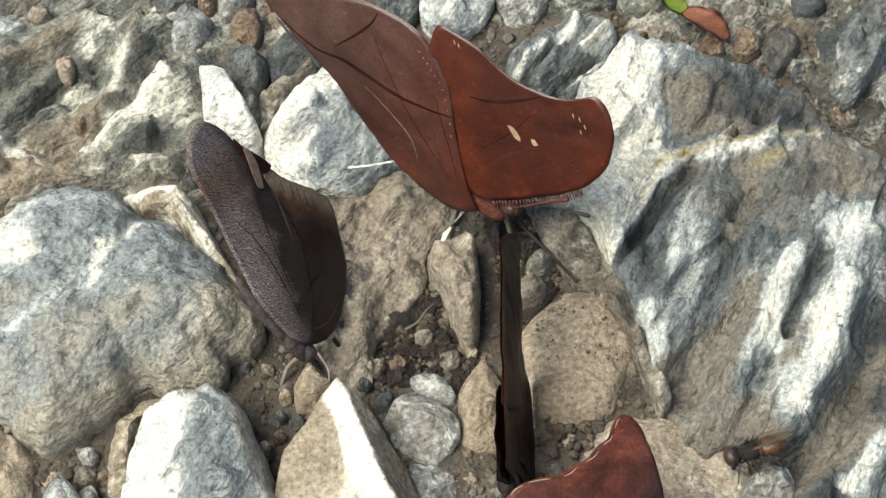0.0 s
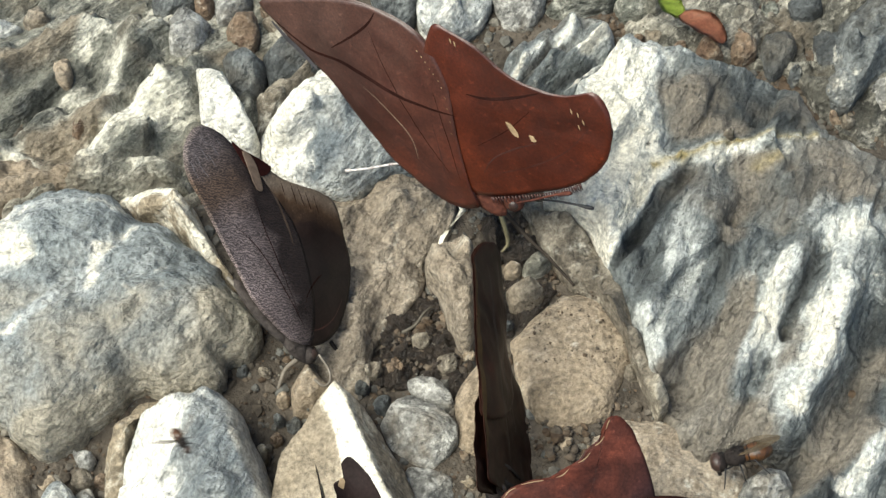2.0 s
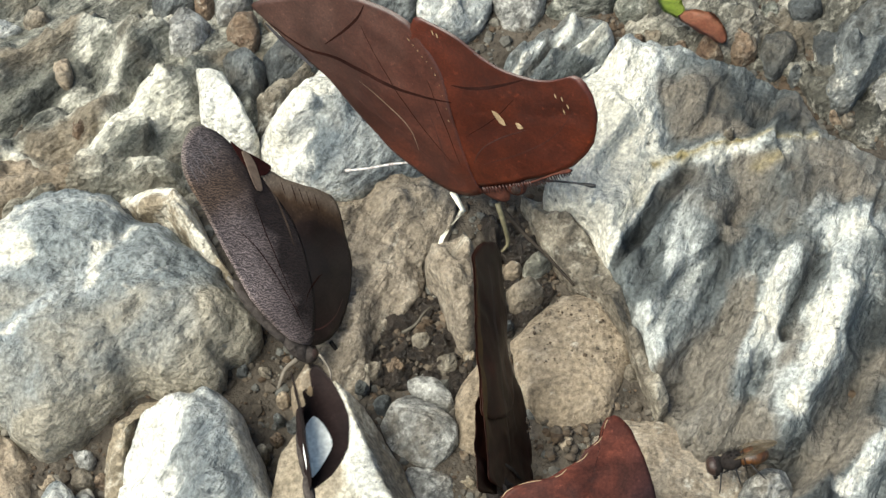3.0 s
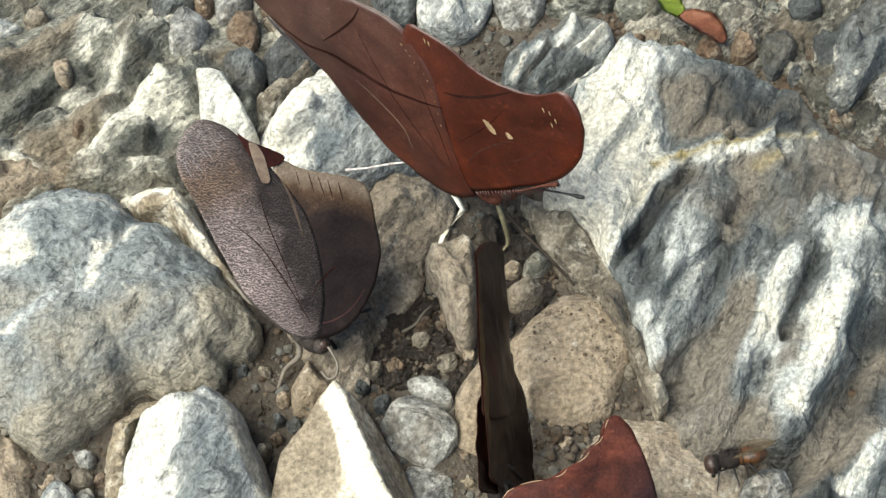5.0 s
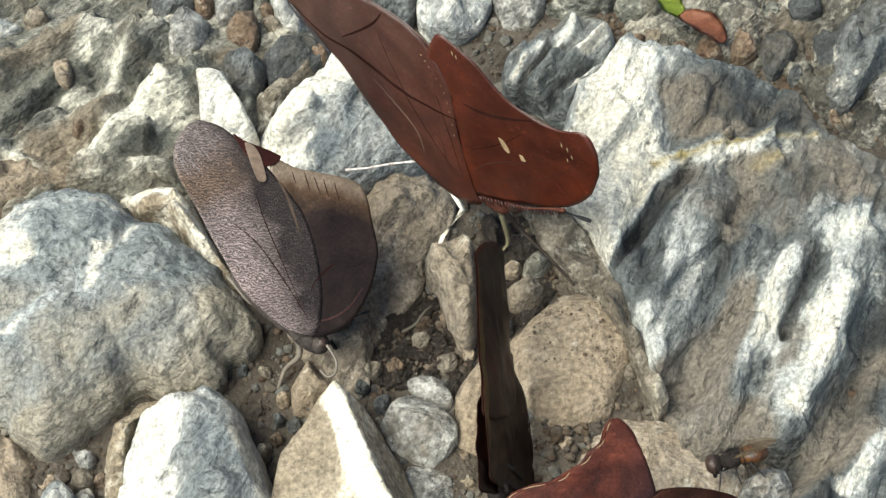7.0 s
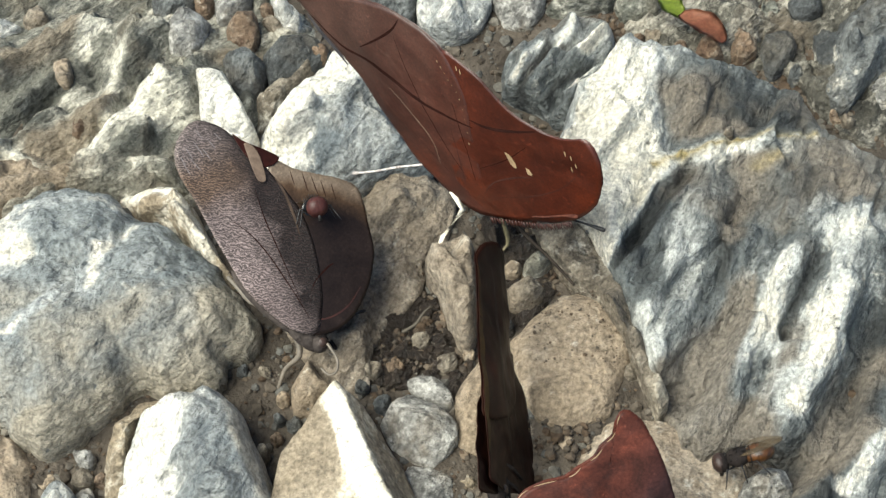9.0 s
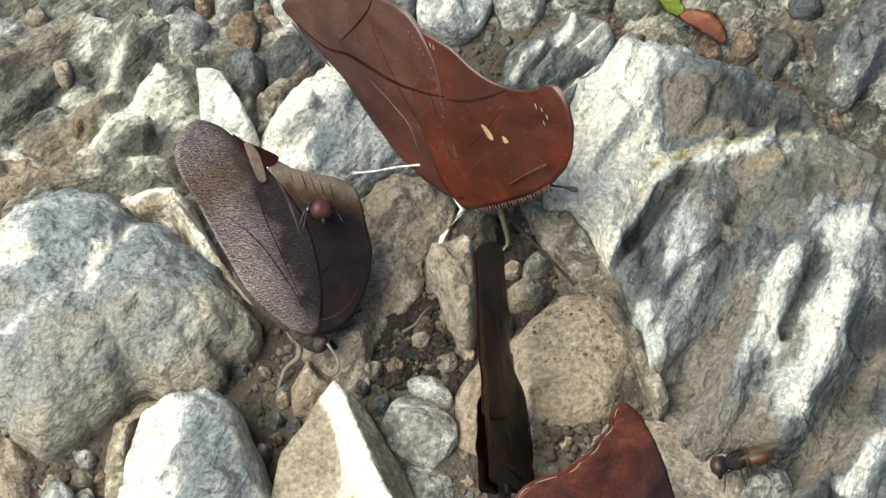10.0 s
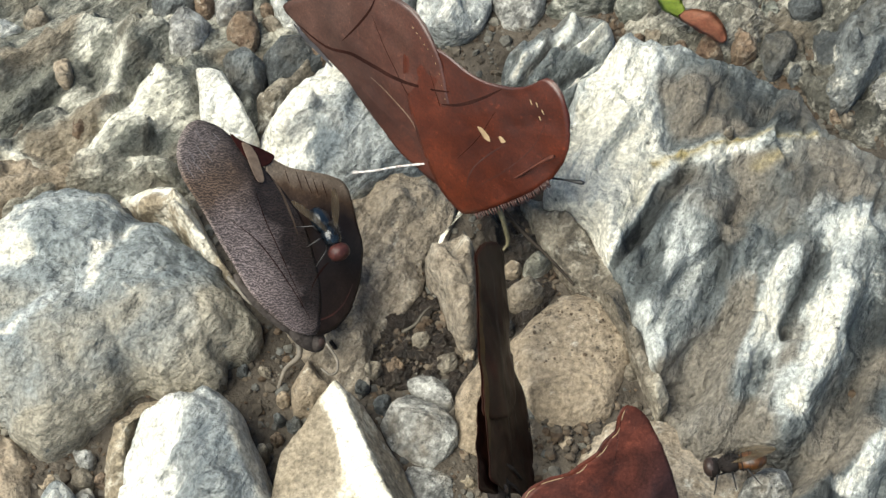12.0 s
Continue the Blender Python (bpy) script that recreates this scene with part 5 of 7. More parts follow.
def wing(name, outline, materials, parent, lift=0.3, bulge=0.8, side=1, strips=(), spots=(), label="", corner=0.25, ripple=0.12, seed=1, thick=0.06, n=96, shared=None, along=1.0):
    """A wing in the parent's XY plane (mm), gently curved, with raised lines (points, half width, slot) and spots (outline, slot)."""
    loop = smooth_loop(outline, n, corner)
    mid = loop.mean(0)
    worn = 1 + 0.006 * fractal(np.column_stack([loop * 1.1, np.full(n, seed * 1.7)]), 3, 0.7)
    loop = mid + (loop - mid) * worn[:, None]
    span = np.ptp(loop, axis=0).max()
    hub, reach = (np.array(shared[:2]), shared[2]) if shared else (mid, 0.42 * span)
    grain = shared[3] if shared else seed

    def height(q):
        q = np.atleast_2d(q)
        d = (((q - hub) * (along, 1.0)) ** 2).sum(1) / reach ** 2
        p3 = np.column_stack([q * 0.25, np.full(len(q), grain * 3.3)])
        return side * (lift + bulge * np.exp(-d) + ripple * fractal(p3, 3))

    rings = 18
    s = np.linspace(0, 1, rings + 1)[1:]
    flat = np.concatenate([[mid]] + [mid + k * (loop - mid) for k in s])
    z = height(flat)
    top = np.column_stack([flat, z + thick / 2])
    bot = np.column_stack([flat, z - thick / 2])
    f = ring_faces(rings, n)
    cnt = len(top)
    faces = list(f) + [tuple(cnt + i for i in reversed(q)) for q in f]
    e0 = 1 + (rings - 1) * n
    faces += [(e0 + k, cnt + e0 + k, cnt + e0 + (k + 1) % n, e0 + (k + 1) % n) for k in range(n)]
    slots = [0] * len(faces)
    verts = [tuple(v) for v in np.concatenate([top, bot])]
    for pts, half, slot in strips:
        c = np.array([(v.x, v.y) for v in bend([(*p, 0) for p in pts], 26)])
        d = np.gradient(c, axis=0)
        nrm = np.column_stack([-d[:, 1], d[:, 0]]) / np.linalg.norm(d, axis=1)[:, None]
        w = half * np.sin(np.linspace(0.25, math.pi - 0.25, len(c)))[:, None]
        base = len(verts)
        for off, up in ((-1, 0.02), (0, 0.032), (1, 0.02)):
            q = c + off * nrm * w
            verts += [tuple(v) for v in np.column_stack([q, height(q) + side * (thick / 2 + up)])]
        for k in range(len(c) - 1):
            for r in (0, 1):
                a = base + r * len(c) + k
                faces.append((a, a + len(c), a + len(c) + 1, a + 1))
                slots.append(slot)
    for shape, slot in spots:
        lp = smooth_loop(shape, 24, 0.3)
        base = len(verts)
        q = np.concatenate([[lp.mean(0)], lp])
        hz = height(q) + side * (thick / 2 + 0.05)
        hz[0] += side * 0.04
        verts += [tuple(v) for v in np.column_stack([q, hz])]
        faces += [(base, base + 1 + k, base + 1 + (k + 1) % 24) for k in range(24)]
        slots += [slot] * 24
    me = link_mesh(name, np.array(verts) * MM, faces, materials)
    me.polygons.foreach_set("material_index", slots)
    ob = new(name, me)
    ob.parent = parent
    return tagged(ob, label)


# ---- butterflies ----
def butterfly(name, base, label, fur, head, thorax, abdomen):
    """The still root and the moving body of one butterfly. Body space: x towards the head, y up the closed wings, z out of the wing's side (mm)."""
    root = thing(name, base, label, "butterfly", "butterflies on the bank")
    tx, ty, _ = thorax
    body = blob_part("body", [((tx - 1.0, ty - 0.3, -0.75), (3.6, 1.6, 0.95)), ((abdomen[0], abdomen[1], -0.75), (5.2, 1.1, 0.8), (1, 0.12, 0))], fur, root)
    hx, hy, _ = head
    blob_part("head", [((hx, hy, -0.8), (1.35, 1.25, 1.1))], fur, body)
    for z in (-1.5, -0.1):
        blob_part("compound_eye", [((hx + 0.25, hy + 0.1, z), (0.7, 0.7, 0.5))], EYE_BROWN, body, "rounded brown eye")
    return root, body


def build_red_leaf_butterfly():
    root, body = butterfly("red_leaf_butterfly", (0.00441, -0.00027, 0.00400), "brick-red leaf-shaped butterfly with closed wings standing on stones", FUR_RED, (2.4, 2.6, 0.0), (0.2, 0.5, 0.0), (-8.0, 0.2, 0))
    lines = [([(-32.7, 0.4), (-27.4, 0.9), (-23.6, 2.8), (-20.3, 3.6), (-16.3, 4.7), (-11.9, 6.6), (-8.9, 8.5)], 0.25, 1), ([(-25.5, 3.4), (-24.2, 6.8), (-23.4, 9.7), (-23.4, 11.8)], 0.17, 1), ([(-33.4, -0.0), (-30.9, -0.4), (-28.1, -0.5), (-25.6, -0.9)], 0.35, 4), ([(-19.7, 2.2), (-15.9, 2.1), (-11.7, 1.2), (-9.3, -0.8)], 0.07, 5), ([(-3.4, -2.1), (-5.7, 0.2), (-7.9, 2.5), (-10.7, 5.2)], 0.09, 3), ([(-2.6, -1.2), (-9.5, -0.6), (-17.0, -0.2), (-24.0, 0.6)], 0.06, 3), ([(-5.2, 0.8), (-11.5, 3.0), (-18.0, 6.2), (-23.0, 9.4)], 0.06, 1), ([(-4.0, 1.2), (-8.4, 5.2), (-12.6, 8.9)], 0.06, 1)]
    dots = [([(x - 0.13 - 0.1 * math.sin(7 * x), y + 0.04), (x, y - 0.06), (x + 0.13, y - 0.04), (x, y + 0.06)], 2) for x, y in [(-16.8, 12.0), (-16.0, 11.8), (-15.3, 11.6), (-14.5, 11.3), (-13.8, 11.1), (-12.9, 10.8), (-12.1, 10.3), (-11.1, 9.5), (-10.2, 8.5), (-9.0, 7.3), (-8.0, 6.0)]]
    wing("hindwing", [(-0.2, -0.5), (-2.9, -3.0), (-7.2, -3.7), (-12.1, -3.5), (-17.4, -2.3), (-22.8, -0.8), (-27.6, -0.4), (-32.6, 0.2), (-35.9, 0.8), (-34.1, 3.5), (-30.3, 7.3), (-26.2, 11.0), (-21.9, 13.0), (-18.0, 13.8), (-14.6, 12.8), (-11.2, 10.6), (-7.2, 6.0), (-2.2, 1.0)], [RED_HIND, INK, CREAM, VEIN, SLATE_SCALE, TAN_SCALE], body, 0.30, 1.0, 1, lines, dots, "red-brown hindwing with a dark midrib line", shared=(-12, 9, 17, 1))
    wing("hindwing", [(-0.2, -0.5), (-2.9, -3.0), (-7.2, -3.7), (-12.1, -3.5), (-17.4, -2.3), (-22.8, -0.8), (-27.6, -0.4), (-32.6, 0.2), (-35.9, 0.8), (-34.1, 3.5), (-30.3, 7.3), (-26.2, 11.0), (-21.9, 13.0), (-18.0, 13.8), (-14.6, 12.8), (-11.2, 10.6), (-7.2, 6.0), (-2.2, 1.0)], [RED_HIND, INK, CREAM, VEIN], body, 0.02, 1.0, 1, seed=2, shared=(-12, 9, 17, 1))
    cream = [([(-4.9, 10.1), (-4.2, 10.4), (-3.1, 10.1), (-2.6, 9.6), (-3.4, 9.4)], 2), ([(-1.9, 10.9), (-1.5, 11.2), (-0.8, 11.0), (-1.2, 10.5)], 2)]
    flecks = [([(x - 0.3, y + 0.2), (x, y - 0.1), (x + 0.28, y - 0.2), (x, y + 0.12)], 2) for x, y in [(-0.1, 17.3), (0.7, 17.5), (1.7, 17.2), (1.7, 16.3), (-14.8, 13.6), (-15.4, 13.5)]]
    near = wing("forewing", [(-0.5, 0.0), (2.3, 3.9), (4.6, 7.5), (6.3, 11.2), (6.5, 14.7), (5.4, 17.8), (3.6, 20.0), (1.6, 21.0), (0.2, 20.9), (-0.7, 19.6), (-1.6, 18.4), (-3.2, 17.1), (-6.4, 15.6), (-9.5, 15.1), (-13.0, 15.1), (-15.9, 14.4), (-18.2, 13.4), (-16.4, 8.6), (-11.6, 3.2), (-6.5, -0.6), (-2.6, -1.6)], [RED_FORE, INK, CREAM, VEIN], body, 0.24, 1.0, 1, [([(-10.3, 9.4), (-8.1, 11.0), (-6.0, 13.4), (-4.1, 16.2)], 0.2, 1), ([(-3.0, 2.0), (-3.2, 4.9), (-2.0, 8.2), (-0.5, 10.9)], 0.09, 3), ([(-2.2, 2.6), (0.6, 7.6), (2.4, 12.4), (2.6, 17.0)], 0.05, 3), ([(-5.6, 4.6), (-4.2, 9.0), (-3.6, 13.4)], 0.05, 1)], cream + flecks, "brick-red hooked forewing with two cream spots", seed=3, shared=(-12, 9, 17, 1))
    hairs = bmesh.new()
    for k, at in enumerate(bend([(-0.5, 0.0, 0.9), (2.3, 3.9, 1.0), (4.6, 7.5, 1.05), (6.0, 10.6, 1.0)], 34)):
        tube(hairs, [at, at + Vector((0.42, -0.3, 0.12 * math.sin(k * 1.7))), at + Vector((0.75, -0.42 + 0.1 * math.sin(k * 2.3), 0.0))], [0.12, 0.09, 0.03], 5)
    part("wing_fringe", hairs, VEIN, near, "short stiff red-brown hairs")
    far = wing("forewing", [(-0.5, 0.0), (2.3, 3.9), (4.6, 7.5), (6.3, 11.2), (6.5, 14.7), (5.4, 17.8), (3.6, 20.0), (1.6, 21.0), (0.2, 20.9), (-0.7, 19.6), (-1.6, 18.4), (-3.2, 17.1), (-6.4, 15.6), (-9.5, 15.1), (-13.0, 15.1), (-15.9, 14.4), (-18.2, 13.4), (-16.4, 8.6), (-11.6, 3.2), (-6.5, -0.6), (-2.6, -1.6)], [RED_FORE, INK, CREAM, VEIN], body, 0.08, 1.0, 1, seed=4, shared=(-12, 9, 17, 1))
    tube_part("antenna", bend([(2.8, 3.8, -0.3), (5.5, 6.2, -1.0), (8.1, 7.8, -1.6), (10.0, 8.8, -2.0)]), [0.13] * 10 + [0.2, 0.26, 0.26, 0.18], BLACK, body, "thin dark clubbed antenna")
    tube_part("antenna", bend([(2.8, 3.9, 0.5), (4.2, 6.7, 1.2), (5.6, 9.6, 1.6), (6.9, 11.8, 2.0)]), [0.13] * 10 + [0.2, 0.26, 0.26, 0.18], FUR_RED, body, "thin dark clubbed antenna")
    tube_part("leg", [(-3.3, 2.5, 5.0), (-2.0, 0.4, 4.0), (-4.5, -1.8, 1.5), (-5.0, -3.5, 1.2)], [0.42, 0.38, 0.34, 0.2], IVORY, root, "bent ivory-white leg")
    hind = tube_part("leg", bend([(-7.1, 5.9, 6.5), (-10.8, 6.2, 5.5), (-13.6, 5.8, 5.2), (-16.3, 5.8, 4.8)], 16), [0.14, 0.13, 0.17, 0.12, 0.14, 0.18, 0.13, 0.15, 0.12, 0.17, 0.13, 0.14, 0.16, 0.13, 0.26, 0.16], PALE_LEG, root, "straight ivory-white leg")
    tube_part("leg", bend([(2.1, 0.7, 5.0), (3.0, -0.9, 2.5), (3.5, -1.6, 0.0), (2.7, -2.2, -1.0)], 8), [0.34, 0.34, 0.32, 0.3, 0.28, 0.25, 0.2, 0.15], STRAW, root, "straw-coloured leg")
    return root, body, hind, (near, far)


def build_grey_leaf_butterfly():
    root, body = butterfly("grey_leaf_butterfly", (-0.01479, -0.01825, 0.00200), "grey-brown dead-leaf butterfly with wrinkled closed wings on a stone", FUR_GREY, (1.4, 0.1, 0.0), (-0.3, -0.1, 0.0), (-6.0, -1.9, 0.0))
    wing("forewing", [(-0.2, -0.4), (1.6, 1.9), (1.7, 5.0), (0.3, 8.6), (-2.2, 11.8), (-5.4, 13.6), (-8.4, 15.1), (-10.1, 15.1), (-12.3, 13.5), (-15.2, 10.8), (-17.4, 9.7), (-18.2, 8.9), (-15.3, 6.7), (-9.6, 4.5), (-4.8, 2.2)], [GREY_FORE, VEIN, INK], body, 0.3, 1.0, 1, [([(-1.6, -0.1), (-0.0, 2.4), (0.4, 5.1), (-0.3, 7.8)], 0.1, 1), ([(-2.2, 1.3), (-4.0, 3.2), (-4.5, 5.7), (-4.4, 6.9)], 0.12, 2), ([(-14.8, 11.0), (-12.5, 10.0)], 0.05, 2), ([(-13.8, 11.6), (-11.4, 10.7)], 0.05, 2), ([(-15.8, 10.0), (-14.2, 9.3)], 0.05, 2), ([(-12.7, 12.2), (-10.7, 11.3)], 0.05, 2), ([(-11.7, 13.0), (-9.8, 12.1)], 0.05, 2)], (), "dark brown forewing with a tan outer edge", seed=6, shared=(-10, 7, 14, 5))
    wing("forewing", [(-0.2, -0.4), (1.6, 1.9), (1.7, 5.0), (0.3, 8.6), (-2.2, 11.8), (-5.4, 13.6), (-8.4, 15.1), (-10.1, 15.1), (-12.3, 13.5), (-15.2, 10.8), (-17.4, 9.7), (-18.2, 8.9), (-15.3, 6.7), (-9.6, 4.5), (-4.8, 2.2)], [GREY_FORE, VEIN, INK], body, 0.12, 1.0, 1, seed=7, shared=(-10, 7, 14, 5))
    wing("hindwing", [(0.4, 0.3), (-1.3, -1.6), (-4.1, -2.6), (-8.6, -3.1), (-14.1, -2.3), (-19.3, -1.2), (-23.6, -0.4), (-25.7, 1.0), (-26.8, 3.2), (-26.7, 5.2), (-24.7, 6.8), (-21.3, 7.6), (-17.1, 8.0), (-11.6, 7.8), (-7.0, 6.2), (-2.3, 3.3)], [GREY_HIND, VEIN, INK, DASH, SEAM], body, 0.345, 1.0, 1, [([(-1.3, 0.5), (-6.5, 1.1), (-12.0, 1.4), (-15.9, 0.5)], 0.07, 2), ([(-3.4, 0.9), (-9.4, 2.6), (-13.4, 3.8), (-16.5, 5.1)], 0.06, 2), ([(-24.4, 4.7), (-22.9, 4.7)], 0.045, 3), ([(-25.1, 3.2), (-23.0, 3.0)], 0.045, 3), ([(-23.9, 3.5), (-22.1, 3.4)], 0.045, 3), ([(-25.1, 2.0), (-23.5, 1.8)], 0.045, 3), ([(-23.9, 1.6), (-21.9, 1.7)], 0.045, 3), ([(-23.9, 0.6), (-22.3, 0.4)], 0.045, 3), ([(-24.4, 5.8), (-23.3, 5.9)], 0.045, 3), ([(-25.9, 4.3), (-24.6, 4.2)], 0.045, 3), ([(-24.6, 0.8), (-23.5, 0.7)], 0.045, 3), ([(-16.3, 8.0), (-14.3, 7.7), (-11.7, 6.8), (-9.4, 5.8)], 0.16, 4)], (), "grey wrinkled hindwing dashed white at the tip", thick=0.03, seed=8, shared=(-10, 7, 14, 5))
    wing("hindwing", [(0.4, 0.3), (-1.3, -1.6), (-4.1, -2.6), (-8.6, -3.1), (-14.1, -2.3), (-19.3, -1.2), (-23.6, -0.4), (-25.7, 1.0), (-26.8, 3.2), (-26.7, 5.2), (-24.7, 6.8), (-21.3, 7.6), (-17.1, 8.0), (-11.6, 7.8), (-7.0, 6.2), (-2.3, 3.3)], [GREY_HIND, VEIN, INK], body, 0.06, 1.0, 1, seed=9, shared=(-10, 7, 14, 5))
    wing("wing_gap", [(-23.1, 7.4), (-21.6, 7.9), (-19.4, 9.2), (-17.7, 10.0), (-17.4, 9.0), (-17.7, 8.1), (-18.3, 7.0), (-20.5, 6.9)], [MAROON], body, 0.44, 1.0, 1, shared=(-10, 7, 14, 5), label="dark maroon inner wing in the notch", n=40)
    wing("wing_lobe", [(-21.4, 7.7), (-20.6, 8.3), (-19.1, 8.1), (-16.6, 6.9), (-17.1, 6.1), (-19.2, 6.7)], [TAN_SCALE], body, 0.55, 1.0, 1, shared=(-10, 7, 14, 5), label="tan curled wing lobe", n=40)
    tube_part("antenna", bend([(1.7, 2.6, -1.0), (1.7, 5.2, -1.4), (2.4, 7.4, -1.6)]), [0.12] * 10 + [0.18, 0.22, 0.22, 0.15], BLACK, body, "thin dark antenna")
    tube_part("proboscis", bend([(2.1, 0.4, 0.4), (4.1, -0.0, 0.8), (5.1, -1.0, 0.9), (4.9, -1.9, 0.6), (3.8, -1.9, 0.0)], 18), 0.16, DULL_LEG, body, "curled pale proboscis")
    tube_part("leg", bend([(-2.0, 1.4, 4.0), (-1.7, -0.2, 3.0), (-3.5, -0.9, 1.0), (-4.3, -2.7, -0.5)], 10), [0.42, 0.4, 0.38, 0.36, 0.34, 0.3, 0.28, 0.26, 0.24, 0.2], DULL_LEG, root)
    tube_part("leg", bend([(-5.4, 3.1, 8.0), (-7.4, 4.2, 8.0), (-8.7, 5.6, 8.5), (-9.9, 6.7, 9.0)], 8), [0.3, 0.36, 0.36, 0.34, 0.32, 0.3, 0.26, 0.2], DULL_LEG, root)
    tube_part("leg", bend([(1.8, 1.7, 3.0), (2.7, 1.0, 1.0), (2.1, 0.3, -0.5)], 6), 0.25, FUR_DARK, root)
    return root, body


def build_dark_leaf_butterfly():
    root, body = butterfly("dark_leaf_butterfly", (0.00661, -0.02406, 0.00300), "dark brown leaf butterfly seen along its closed wings' edge", FUR_DARK, (-23.6, 4.4, 0), (-22.0, 3.9, 0), (-16.6, 3.7, 0))
    streaks = [([(3.3, 7.0), (-3.2, 6.6), (-9.2, 5.8), (-14.8, 4.3), (-19.9, 2.0)], 0.3, 1), ([(3.8, 4.7), (-2.6, 4.2), (-8.8, 3.4), (-12.7, 1.2), (-16.4, -1.3)], 0.22, 1), ([(1.3, 10.6), (-5.2, 10.4), (-11.3, 10.1), (-16.9, 9.6), (-21.0, 9.3)], 0.5, 2)]
    wing("hindwing", [(1.8, 10.7), (3.8, 9.7), (5.6, 8.2), (6.7, 6.4), (7.2, 4.6), (6.5, 2.9), (3.2, 1.7), (-0.4, 1.3), (-6.0, 0.7), (-11.9, 1.2), (-14.7, 4.0), (-16.9, 9.8), (-10.9, 10.5), (-4.0, 10.8)], [DARK_WING, LIGHT_VEIN, AMBER_EDGE], body, 0.05, 0.8, 1, streaks, (), "dark brown hindwing with a thin amber edge", ripple=0.3, seed=10, shared=(-5, 5.5, 4.0, 10), along=0.2)
    wing("hindwing", [(1.8, 10.7), (3.8, 9.7), (5.6, 8.2), (6.7, 6.4), (7.2, 4.6), (6.5, 2.9), (3.2, 1.7), (-0.4, 1.3), (-6.0, 0.7), (-11.9, 1.2), (-14.7, 4.0), (-16.9, 9.8), (-10.9, 10.5), (-4.0, 10.8)], [DARK_WING], body, -0.2, 0.8, 1, ripple=0.3, seed=11, shared=(-5, 5.5, 4.0, 10), along=0.2)
    wing("forewing", [(-13.9, 9.7), (-9.6, 5.2), (-5.8, 0.8), (-6.8, 0.1), (-7.8, -2.2), (-10.9, -4.0), (-13.4, -4.6), (-15.2, -6.1), (-17.4, -5.2), (-19.0, -5.4), (-21.8, -0.8), (-23.9, 5.8), (-24.1, 9.1), (-20.4, 9.4)], [DARK_WING, LIGHT_VEIN], body, 0.2, 0.0, 1, (), (), "dark brown forewing with frosted scales", ripple=0.3, seed=12)
    wing("forewing", [(-14.3, 9.2), (-18.6, 10.2), (-23.3, 10.9), (-25.6, 11.0), (-25.6, 9.4), (-23.6, 4.9), (-17.1, 3.4), (-12.2, 4.6)], [DARK_WING], body, -0.5, 0.0, 1, ripple=0.3, seed=13)
    hx, hy, _ = (-23.6, 4.4, 0)
    for z in (-1, 1):
        tube_part("antenna", bend([(hx - 0.8, hy + 0.5, z * 0.5), (hx - 3, hy + 1.2, z * 1.3), (hx - 6, hy + 0.5, z * 2.2)]), [0.1] * 10 + [0.15, 0.2, 0.2, 0.14], BLACK, body)
        for x in (1.5, 3.5):
            tube_part("leg", [(hx + x, hy - 0.6, z * 0.6 - 0.7), (hx + x, hy - 2.2, z * 1.0 - 0.7), (hx + x - 0.4, hy - 4.2, z * 1.2 - 0.7)], [0.3, 0.24, 0.14], FUR_DARK, body)
    return root, body


def build_rust_butterfly():
    root, body = butterfly("rust_red_butterfly", (0.01609, -0.04563, 0.00200), "rust-red butterfly with a scalloped white-fringed wing edge", FUR_RED, (-2.0, -16.0, -1), (-1.5, -13.0, 0), (2.0, -13.0, 0))
    edge = [(c, 0.05, 1) for c in [[(-10.3, -1.5), (-9.8, -0.8), (-9.1, -0.4)], [(-8.6, -0.1), (-7.4, 0.2), (-6.2, 0.4)], [(-4.9, 0.7), (-4.2, 1.0), (-3.6, 1.6)], [(-2.6, 2.2), (-1.8, 2.7), (-1.3, 3.3)], [(-0.8, 4.0), (-0.2, 4.4), (0.2, 5.0)], [(0.4, 5.7), (0.6, 6.4), (0.8, 6.7)]]]
    wing("forewing", [(-12.4, -5.7), (-10.6, -1.9), (-9.2, -0.5), (-7.2, 0.3), (-5.2, 0.6), (-3.8, 1.5), (-2.1, 2.4), (-1.2, 3.7), (0.0, 4.6), (0.4, 6.1), (1.1, 7.1), (1.9, 7.1), (3.1, 5.9), (4.2, 3.8), (5.4, 0.6), (6.3, -3.5), (6.0, -8.7), (-0.6, -11.5), (-8.3, -10.3)], [RUST_WING, CREAM], body, 0.5, 0.7, 1, edge, (), "rust-red scalloped wing with white fringe", seed=20, corner=0.55)
    wing("forewing", [(-12.4, -5.7), (-10.6, -1.9), (-9.2, -0.5), (-7.2, 0.3), (-5.2, 0.6), (-3.8, 1.5), (-2.1, 2.4), (-1.2, 3.7), (0.0, 4.6), (0.4, 6.1), (1.1, 7.1), (1.9, 7.1), (3.1, 5.9), (4.2, 3.8), (5.4, 0.6), (6.3, -3.5), (6.0, -8.7), (-0.6, -11.5), (-8.3, -10.3)], [RUST_WING, CREAM], body, 0.5, 0.4, -1, (), (), seed=21, corner=0.55)
    for x in (-4, -2):
        tube_part("leg", [(x, -13.5, -0.5), (x - 1.5, -12.5, -4), (x - 2, -15.5, -8)], [0.3, 0.26, 0.16], FUR_DARK, body)
    return root, body


